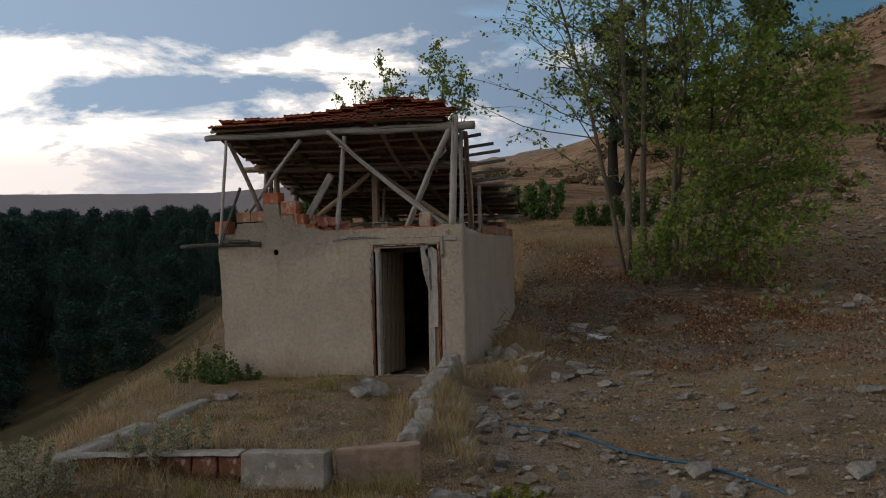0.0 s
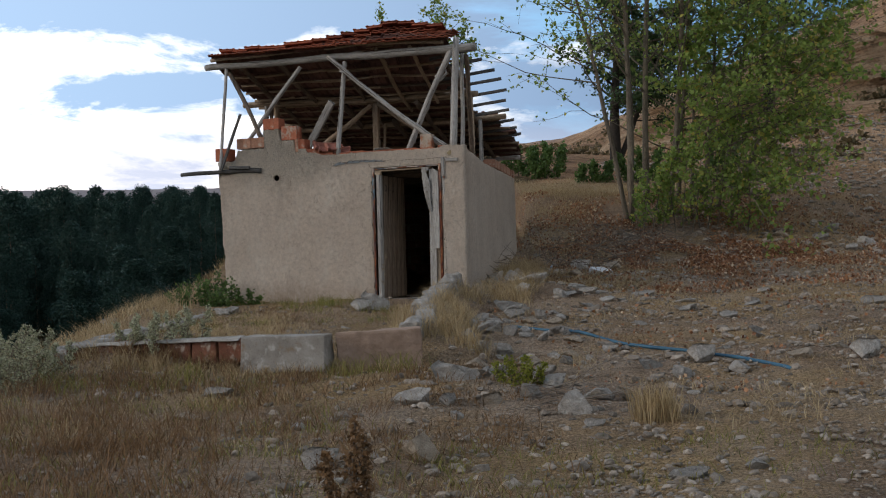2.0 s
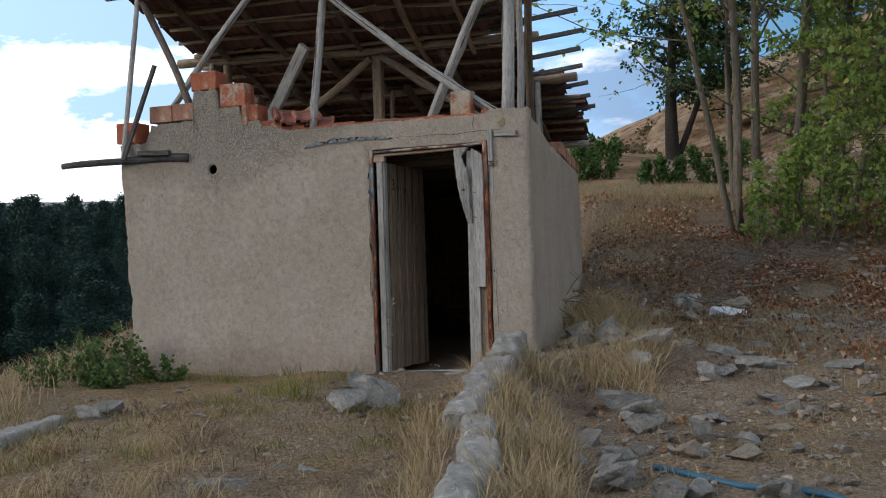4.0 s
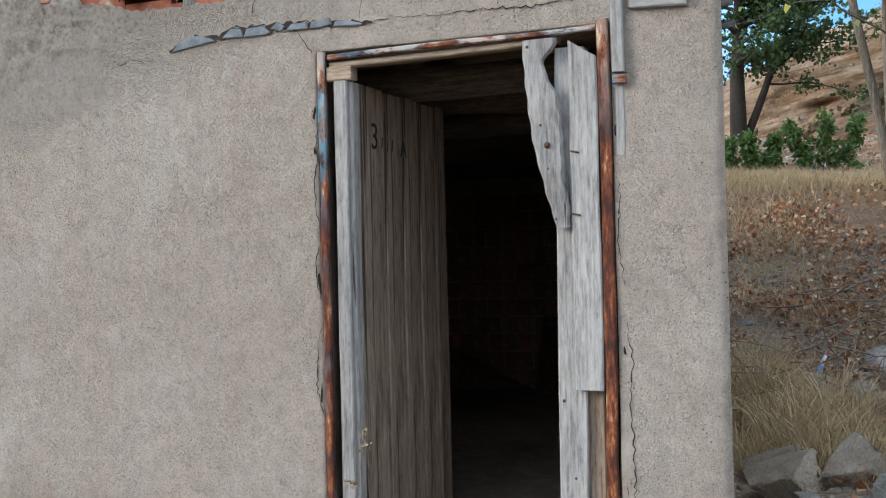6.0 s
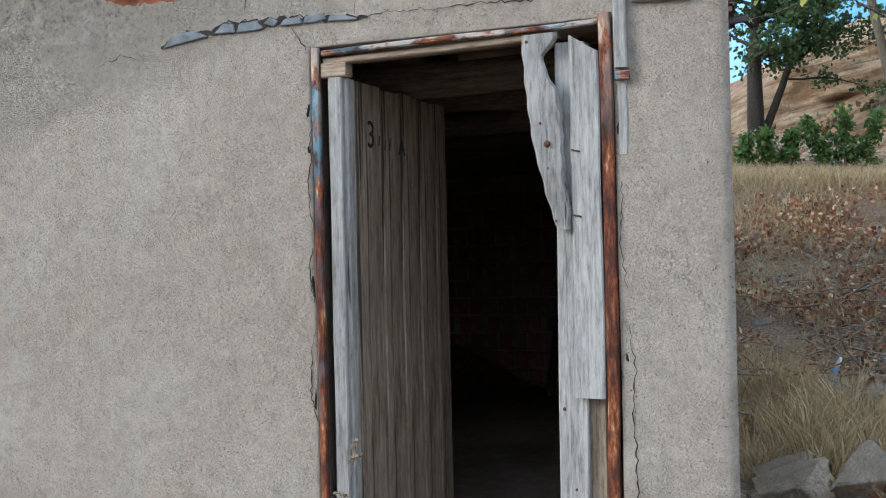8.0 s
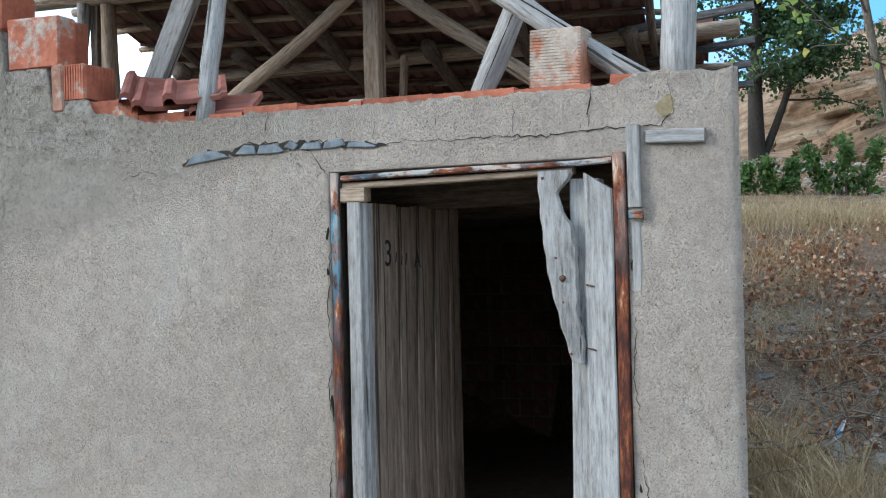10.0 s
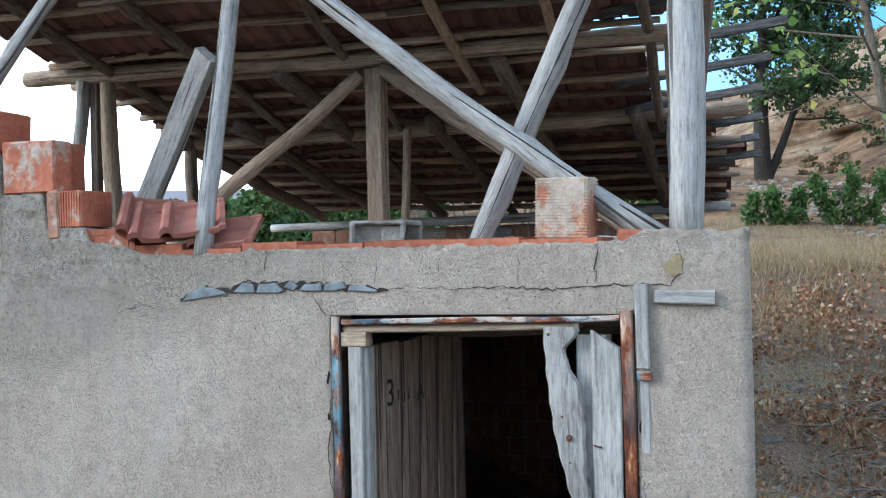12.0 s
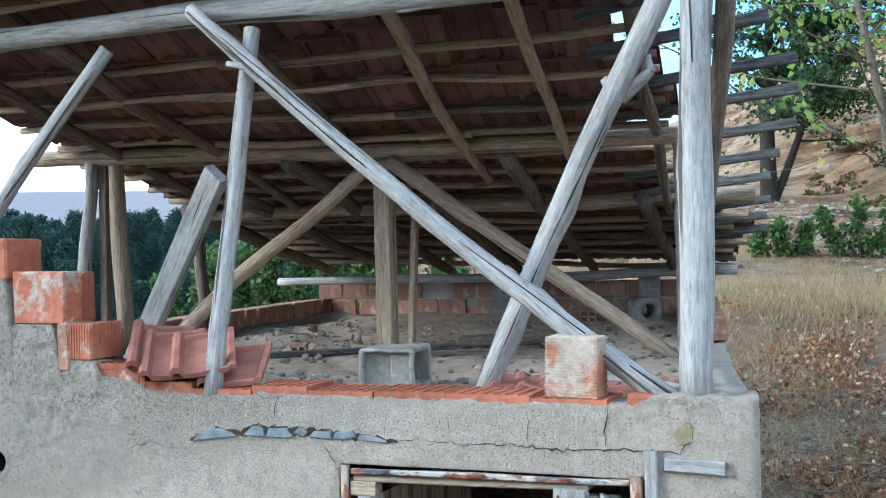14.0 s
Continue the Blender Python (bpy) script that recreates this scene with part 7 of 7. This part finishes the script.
def tree(name, stems, leaf_mat, bark, seed, leaf, label, branches=14, twigs=4, per_twig=7, first=0.3, reach=0.34, rise=0.5, droop=0.3, category="tree", group="", bias=(0, 0), curl=0.03):
    """stems: (x, y, height, radius, lean x, lean y)."""
    rng = random.Random(seed)
    base = Vector((stems[0][0], stems[0][1], gz(stems[0][0], stems[0][1])))
    top = root(name)
    top.location = base
    bpy.context.view_layer.update()
    points = []
    for x, y, height, r, lx, ly in stems:
        bm = bmesh.new()
        s = Vector((x, y, gz(x, y) - 0.1))
        trunk = grow(rng, s, Vector((lx, ly, 1)), height, r, 0.035, 0.02, 12)
        tube(bm, trunk, r, r * 0.12, 9)
        limbs = bmesh.new()
        for i in range(branches):
            k = first + (0.98 - first) * (i + rng.random()) / branches
            j = min(int(k * 12), 11)
            p = trunk[j].lerp(trunk[j + 1], k * 12 - j)
            a = rng.uniform(0, 6.28)
            ln = height * reach * (1.05 - k * 0.75) * rng.uniform(0.6, 1.2)
            br = grow(rng, p, Vector((math.cos(a) + bias[0], math.sin(a) + bias[1], rise + rng.uniform(-0.2, 0.4))), ln, r, 0.16, curl, 6)
            tube(limbs, br, r * 0.30 * (1.1 - k * 0.6), 0.004, 5)
            for t in range(twigs):
                q = rng.uniform(0.25, 1.0)
                m = min(int(q * 6), 5)
                o = br[m].lerp(br[m + 1], q * 6 - m)
                b = rng.uniform(0, 6.28)
                tw = grow(rng, o, Vector((math.cos(b), math.sin(b), rng.uniform(-0.3, 0.7))), ln * rng.uniform(0.25, 0.5), r, 0.25, 0.0, 4)
                tube(limbs, tw, 0.006, 0.002, 3)
                for _ in range(per_twig):
                    w = rng.uniform(0.1, 1.0)
                    e = min(int(w * 4), 3)
                    points.append(tw[e].lerp(tw[e + 1], w * 4 - e))
        part("trunk", bm, bark, top, "", None, True)
        tagged(part("branchwork", limbs, bark, top, "", None, True), kind="stuff")
    leaves_object("crown", [tuple(p) for p in points], leaf, leaf_mat, top, seed, droop, leaf * 0.55)
    return tagged(top, label, category, group)


# the poplar clump on the bank
POP = "young poplar with slim pale trunk and round leaves"
tree("poplar", [(3.28, 21.0, 9.5, 0.07, -0.015, 0.0), (3.22, 21.2, 8.6, 0.05, -0.13, 0.02)], LEAF, BARK, 41, 0.08, POP, 30, 6, 9, 0.28, 0.36, group="poplars on the bank", bias=(-0.35, 0))
tree("poplar", [(3.62, 21.4, 10.0, 0.068, 0.0, 0.02), (3.45, 22.0, 9.4, 0.05, -0.04, 0.04)], LEAF, BARK, 42, 0.08, POP, 32, 6, 9, 0.22, 0.30, group="poplars on the bank")
tree("poplar", [(4.02, 21.3, 9.6, 0.06, 0.04, -0.02), (4.3, 21.9, 9.0, 0.05, 0.10, 0.0)], LEAF, BARK, 43, 0.09, POP, 34, 6, 9, 0.12, 0.36, group="poplars on the bank", bias=(0.4, -0.1))
tree("poplar", [(4.7, 21.5, 7.0, 0.05, 0.16, -0.02), (5.0, 21.8, 5.6, 0.05, 0.24, 0.04)], LEAF, BARK, 44, 0.09, POP, 36, 8, 16, 0.16, 0.50, rise=0.30, group="poplars on the bank", bias=(0.9, -0.15), curl=0.0)
tree("poplar", [(4.35, 21.1, 4.4, 0.04, 0.12, -0.05), (5.1, 21.2, 4.8, 0.04, 0.30, -0.05)], LEAF, BARK, 48, 0.095, "low leafy poplar sprout with drooping side branches", 34, 7, 15, 0.10, 0.55, rise=0.3, group="poplars on the bank", bias=(0.7, -0.2), curl=-0.02)
for i, (x, y, h) in enumerate(((3.55, 20.5, 1.5), (4.1, 20.5, 2.0), (4.6, 20.7, 2.3), (5.3, 20.6, 1.8))):
    tree("poplar_sprout", [(x, y, h, 0.014, 0.05, -0.1), (x + 0.15, y, h * 0.9, 0.012, 0.2, -0.1), (x - 0.12, y, h * 0.8, 0.012, -0.15, -0.1)], LEAF, BARK, 150 + i, 0.075, "leafy young poplar sprout at the foot of the clump", 14, 4, 6, 0.12, 0.30, category="shrub", group="poplar sprouts")
# the dark broad trees behind
tree("walnut_tree", [(5.1, 35.6, 6.2, 0.20, 0.0, 0.0), (5.15, 35.6, 5.4, 0.10, 0.50, 0.05)], LEAF_DARK, BARK_DARK, 45, 0.10, "dark broad-leaved tree before an ochre cliff", 34, 10, 30, 0.28, 0.46, rise=0.25, bias=(0.15, 0))
tree("walnut_tree", [(10.5, 37.5, 6.5, 0.2, 0.0, 0.0)], LEAF_DARK, BARK_DARK, 46, 0.15, "dark broad-leaved tree before an ochre cliff", 24, 8, 16, 0.34, 0.45, rise=0.3)
# young poplar shoots behind the hut
tree("poplar_shoots", [(-1.2 + 0.1 * i, 25.4 + 0.15 * (i % 3), 5.2 - 0.26 * abs(i - 4.5), 0.024, 0.095 * (i - 4.2), 0.0) for i in range(9)], LEAF, BARK, 47, 0.085, "thin young poplar shoots rising behind the hut", 22, 4, 5, 0.38, 0.20, rise=0.8)
# leafy trees on the west slope behind the hut
for i, (x, y, top) in enumerate(((-2.95, 22.6, 2.85), (-3.4, 23.4, 2.8), (-4.0, 24.2, 2.7), (-1.9, 23.6, 2.3), (-1.2, 24.6, 2.3), (-2.0, 26.5, 2.9), (-3.2, 28.5, 3.0))):
    h = top - gz(x, y)
    tree("leafy_shrub", [(x, y, h, 0.05, 0, 0), (x + 0.4, y + 0.3, h * 0.95, 0.04, 0.12, 0), (x - 0.4, y, h * 0.9, 0.04, -0.12, 0)], LEAF_SHRUB, BARK, 50 + i, 0.062, "bushy green shrub on the valley slope", 36, 7, 30, 0.08, 0.24, category="shrub", group="shrubs on the slope")
# vines and shrubs on the terrace behind
for i, (x, y, h) in enumerate(((3.42, 27.7, 0.62), (4.56, 27.7, 0.95), (2.4, 29.5, 0.9), (1.7, 30.2, 0.9), (7.2, 30.2, 1.0), (2.6, 31.6, 0.9))):
    tree("vine_shrub", [(x, y, h, 0.02, 0, 0), (x + 0.25, y, h, 0.02, 0.25, 0), (x - 0.25, y, h * 0.9, 0.02, -0.25, 0.1)], LEAF_VINE, BARK, 60 + i, 0.075, "low bright green vine shrub in dry grass", 14, 5, 9, 0.08, 0.30, category="shrub", group="vine shrubs on the terrace")
# weeds by the hut and the yard
for i, (x, y, h) in enumerate(((-3.28, 15.15, 0.5), (-3.0, 14.75, 0.42), (-3.2, 14.5, 0.42), (-3.4, 14.7, 0.5), (-2.75, 14.75, 0.30), (-3.55, 14.3, 0.36), (-3.05, 14.3, 0.3))):
    tree("tall_weed", [(x, y, h, 0.008, 0, 0), (x + 0.06, y, h * 0.8, 0.006, 0.2, 0), (x - 0.08, y, h * 0.8, 0.006, -0.25, 0)], LEAF_SHRUB, BARK, 70 + i, 0.04, "leafy green weed at the wall foot", 14, 2, 5, 0.05, 0.17, category="weed", group="weeds at the wall")
for i, (x, y, h) in enumerate(((-3.75, 9.2, 0.55), (-3.95, 9.6, 0.6), (-3.55, 8.8, 0.5), (-4.2, 10.0, 0.6), (-2.65, 9.75, 0.42), (-2.45, 10.1, 0.45), (-2.85, 9.9, 0.4), (-4.0, 8.6, 0.5), (-3.4, 9.35, 0.42), (-3.75, 9.75, 0.5))):
    tree("pale_weed", [(x, y, h, 0.005, 0, 0), (x + 0.08, y, h, 0.005, 0.25, 0), (x - 0.1, y, h * 0.9, 0.005, -0.3, 0.1), (x, y - 0.1, h * 0.9, 0.005, 0.05, -0.3)], PALE_WEED, TWIG, 80 + i, 0.018, "pale feathery flowering weed in dry grass", 14, 4, 9, 0.25, 0.3, category="weed", group="pale weeds")
for i, (x, y) in enumerate(((0.38, 8.45), (0.5, 8.6))):
    tree("yellow_weed", [(x, y, 0.30, 0.005, 0, 0), (x + 0.05, y, 0.26, 0.005, 0.35, 0), (x - 0.05, y, 0.27, 0.005, -0.35, 0.1)], make_leaf("yellow_green_leaves", (0.12, 0.15, 0.02), (0.30, 0.30, 0.05)) if i == 0 else bpy.data.materials["yellow_green_leaves"], TWIG, 90 + i, 0.02, "yellow-green feathery weed among stones", 14, 4, 8, 0.1, 0.3, category="weed", group="yellow weeds")
tree("dock_stalk", [(-0.48, 4.75, 0.62, 0.007, 0.02, 0), (-0.45, 4.78, 0.55, 0.006, 0.06, 0), (-0.52, 4.74, 0.5, 0.006, -0.06, 0)], RUSSET, TWIG, 95, 0.022, "tall russet dock stalk gone to seed", 26, 3, 8, 0.2, 0.11, category="weed")
tree("dry_stalk", [(-0.92, 13.9, 0.75, 0.004, 0.03, 0)], STRAW, TWIG, 96, 0.012, "thin dry stalk standing before the door", 8, 2, 4, 0.4, 0.12, rise=1.0, category="weed")

# fallen leaves and brushwood on the bank
rng = random.Random(33)
pts = []
while len(pts) < 21000:
    x, y = rng.uniform(0.6, 8.5), rng.uniform(14.5, 23.5)
    if in_hut(x, y) or rng.random() > (0.12 + math.exp(-((y - 19.9) / 1.9) ** 2)) * (1.0 if x < 6 else 0.5) * (0.40 + 1.5 * noise.noise(Vector((x * 1.1, y * 1.1, 9)))) * (1.0 if y > 19.2 or x > 2.6 else 0.45):
        continue
    pts.append((x, y, gz(x, y) + 0.02 + rng.uniform(0, 0.04)))
near_pts = []
while len(near_pts) < 1100:
    x, y = rng.uniform(0.3, 6.5), rng.uniform(8, 17)
    if not in_hut(x, y) and noise.noise(Vector((x * 1.4, y * 1.4, 5))) > 0.1:
        near_pts.append((x, y, gz(x, y) + 0.015))
tagged(leaves_object("fallen_leaves", near_pts, 0.042, LEAF_DEAD, None, 10, 0.0, 0.01), "small brown leaves blown among the stones", "leaves", kind="stuff")
tagged(leaves_object("fallen_leaves", pts, 0.046, LEAF_DEAD, None, 9, 0.0, 0.012), "curled brown leaves fallen over the bank", "leaves", kind="stuff")
for k, (cx, cy) in enumerate(((2.6, 19.4), (3.2, 19.9), (4.1, 20.2), (1.35, 17.4), (2.4, 18.7))):
    bm = bmesh.new()
    for _ in range(75):
        x, y = cx + rng.gauss(0, 0.5), cy + rng.gauss(0, 0.45)
        a = rng.uniform(0, 6.28)
        p = Vector((x, y, gz(x, y) + rng.uniform(0.01, 0.28)))
        ln = rng.uniform(0.2, 0.8)
        tube(bm, grow(rng, p, Vector((math.cos(a), math.sin(a), rng.uniform(-0.15, 0.3))), ln, 0.01, 0.26, -0.03, 5), rng.uniform(0.003, 0.009), 0.002, 4)
    tagged(part("brushwood", bm, TWIG), "tangled heap of dry grey brushwood on the bank", "brushwood", "brushwood heaps", "stuff")
bm = bmesh.new()
for _ in range(26):
    x, y = 0.75 + rng.gauss(0, 0.2), 8.0 + rng.gauss(0, 0.15)
    a = rng.uniform(0, 6.28)
    tube(bm, grow(rng, Vector((x, y, gz(x, y) + 0.02)), Vector((math.cos(a), math.sin(a), 0.25)), rng.uniform(0.25, 0.6), 0.005, 0.1, -0.05, 5), 0.004, 0.0015, 4)
tagged(part("twigs", bm, TWIG), "thin dry twigs scattered among the stones", "twigs", kind="stuff")

# the blue hose, the plastic bag and the bottle
cu_pts = [(2.56, 8.8), (2.52, 8.9), (2.3, 9.49), (2.0, 9.92), (1.7, 10.1), (1.52, 10.3), (1.32, 10.59), (1.13, 10.85), (0.81, 10.99), (0.42, 11.48)]
bm = bmesh.new()
line = []
for (x0, y0), (x1, y1) in zip(cu_pts, cu_pts[1:]):
    for i in range(5):
        x, y = x0 + (x1 - x0) * i / 5, y0 + (y1 - y0) * i / 5
        line.append(Vector((x, y, gz(x, y) + 0.012 + 0.008 * math.sin(len(line) * 0.4))))
tube(bm, line, 0.016, 0.016, 10)
tagged(part("garden_hose", bm, HOSE, smooth=True), "blue plastic hose lying over the stones", "hose")
bm = rock_mesh(131, 0.35, 3)
for v in bm.verts:
    v.co += noise.noise_vector(v.co * 5) * 0.05
tagged(part("plastic_bag", bm, BAG, m=Matrix.Translation((2.12, 17.0, gz(2.12, 17.0) + 0.05)) @ Matrix.Diagonal((0.46, 0.36, 0.8, 1))), "crumpled white plastic bag on the ground", "plastic bag")
bottle = root("plastic_bottle")
tagged(bottle, "crushed clear plastic bottle with a blue label", "bottle")
bx, by = 1.46, 17.98
bm = bmesh.new()
tube(bm, [Vector((0, 0, z)) for z in (0, 0.02, 0.09, 0.15, 0.19, 0.22)], 0.033, 0.014, 12)
part("body", bm, BAG, bottle, "", Matrix.Translation((bx, by, gz(bx, by) + 0.012)) @ Matrix.Rotation(0.45, 4, "Y") @ Matrix.Scale(0.62, 4), True)
bm = bmesh.new()
tube(bm, [Vector((0, 0, z)) for z in (0.05, 0.08, 0.11)], 0.034, 0.030, 12)
part("label_band", bm, BLUE_LABEL, bottle, "", Matrix.Translation((bx, by, gz(bx, by) + 0.012)) @ Matrix.Rotation(0.45, 4, "Y") @ Matrix.Scale(0.62, 4), True)


# ---- the cliff behind, and the poplar wood in the valley ----
def build_cliff():
    bm = bmesh.new()
    n, m = 130, 44
    g = []
    for i in range(n + 1):
        col = []
        k = i / n
        x = 5.6 + 13 * k
        for j in range(m + 1):
            t = j / m
            top = float(np.interp(k, [0, 0.06, 0.13, 0.3, 0.6, 0.8, 1.0], [3.3, 4.9, 5.9, 6.8, 8.2, 8.0, 6.0])) + 0.25 * noise.noise(Vector((x * 0.9, 5, 0)))
            z = 2.9 + (top - 2.9) * t
            dip = z + 0.10 * x
            ledge = (math.floor(dip * 2.6) + smooth_step(dip * 2.6 % 1.0)) / 2.6
            y = 38.5 + 1.3 * math.sin(x * 0.23) + 1.9 * t + 0.5 * (ledge - dip) + 0.5 * noise.noise(Vector((x * 0.35, z * 0.8, 0))) + 0.3 * noise.noise(Vector((x * 1.1, z * 2.5, 3)))
            col.append(bm.verts.new((x, y, z)))
        back = [(x, col[-1].co.y + 5, col[-1].co.z + 0.6), (x, col[-1].co.y + 12, col[-1].co.z - 3.0)]
        col += [bm.verts.new(q) for q in back]
        g.append(col)
    for i in range(n):
        for j in range(len(g[0]) - 1):
            bm.faces.new((g[i][j], g[i + 1][j], g[i + 1][j + 1], g[i][j + 1]))
    tagged(part("cliff", bm, CLIFF), "eroded ochre cliff of tilted sandstone layers", "cliff", kind="structure")


def smooth_step(k):
    return k * k * k * (k * (k * 6 - 15) + 10)


build_cliff()


def build_scrub():
    rng = random.Random(88)
    pts = []
    while len(pts) < 900 * 30:
        az, d = radians(rng.uniform(1.5, 26)), rng.uniform(27, 130)
        x, y = d * math.sin(az), d * math.cos(az)
        z = gz(x, y)
        if x < 6.5 and y < 40:
            continue
        r = rng.uniform(0.10, 0.34) * (0.5 + d / 90)
        pts += [(x + rng.gauss(0, r * 0.5), y + rng.gauss(0, r * 0.5), z + abs(rng.gauss(0, r * 0.4))) for _ in range(30)]
    ob = leaves_object("scrub", pts, 0.17, make_leaf("scrub_leaves", (0.07, 0.055, 0.025), (0.17, 0.125, 0.06), 0.2), None, 12)
    tagged(ob, "low dry scrub dotted over the ochre hillside", "scrub", kind="stuff")


build_scrub()


def poplar_meshes(seed):
    rng = np.random.default_rng(seed)
    n = 8200
    t = rng.uniform(0.06, 1.0, n) ** 0.85
    lobes = 1 + 0.25 * np.sin(t * 21 + seed) + 0.2 * np.sin(t * 9 + seed * 2)
    rad = 1.5 * np.clip(t / 0.25, 0, 1) ** 0.5 * np.clip(1.02 - t, 0, 1) ** 0.42 * lobes
    a = rng.uniform(0, 2 * np.pi, n)
    k = rng.uniform(0.35, 1.0, n) ** 0.6
    rad = rad * (1 + 0.25 * np.sin(a * 3 + t * 14))
    pts = np.stack([np.cos(a) * rad * k, np.sin(a) * rad * k, t * 10.0], -1)
    v, f = leaf_arrays(pts, 0.15, rng, -1.2, 0.12)
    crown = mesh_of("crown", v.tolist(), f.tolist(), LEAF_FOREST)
    bm = bmesh.new()
    tube(bm, [Vector((0.05 * math.sin(i), 0.05 * math.cos(i * 2), i * 0.9 - 0.3)) for i in range(11)], 0.13, 0.02, 6)
    trunk = bpy.data.meshes.new("trunk")
    bm.to_mesh(trunk)
    bm.free()
    trunk.materials.append(BARK)
    return crown, trunk


def build_wood():
    kinds = [poplar_meshes(s) for s in range(4)]
    rng = random.Random(61)
    spots = []
    tries = 0
    while len(spots) < 300 and tries < 9000:
        tries += 1
        d = 42 + 46 * rng.random() ** 1.3
        az = radians(rng.uniform(-34, -1.5))
        x, y = d * math.sin(az), d * math.cos(az)
        if all((x - a) ** 2 + (y - b) ** 2 > 1.5 ** 2 for a, b in spots):
            spots.append((x, y))
    for x, y in spots:
        crown, trunk = rng.choice(kinds)
        d = math.hypot(x, y)
        base = gz(x, y)
        top = 1.6 + 0.0455 * d + rng.uniform(-1.0, 0.35) - (2.0 * rng.random() if d < 52 else 0)
        s = (top - base) / 10.0
        ob = root("poplar")
        ob.matrix_world = Matrix.Translation((x, y, base)) @ Matrix.Rotation(rng.uniform(0, 6), 4, "Z") @ Matrix.Diagonal((min(s, 1.25), min(s, 1.25), s, 1))
        bpy.context.view_layer.update()
        for nm, me in (("crown", crown), ("trunk", trunk)):
            c = new(nm, me)
            c.parent = ob
        tagged(ob, "tall dark green poplar in a dense valley wood", "tree", "poplar wood")
    # lower bushes at the wood's edge
    crown, trunk = kinds[1]
    for i in range(14):
        d = rng.uniform(36, 47)
        az = radians(rng.uniform(-30, -14))
        x, y = d * math.sin(az), d * math.cos(az)
        ob = root("bush")
        ob.matrix_world = Matrix.Translation((x, y, gz(x, y) - 0.3)) @ Matrix.Rotation(rng.uniform(0, 6), 4, "Z") @ Matrix.Diagonal((0.6, 0.6, rng.uniform(0.24, 0.34), 1))
        c = new("crown", crown)
        c.parent = ob
        tagged(ob, "dark green bush at the edge of the wood", "bush", "bushes by the wood")


build_wood()
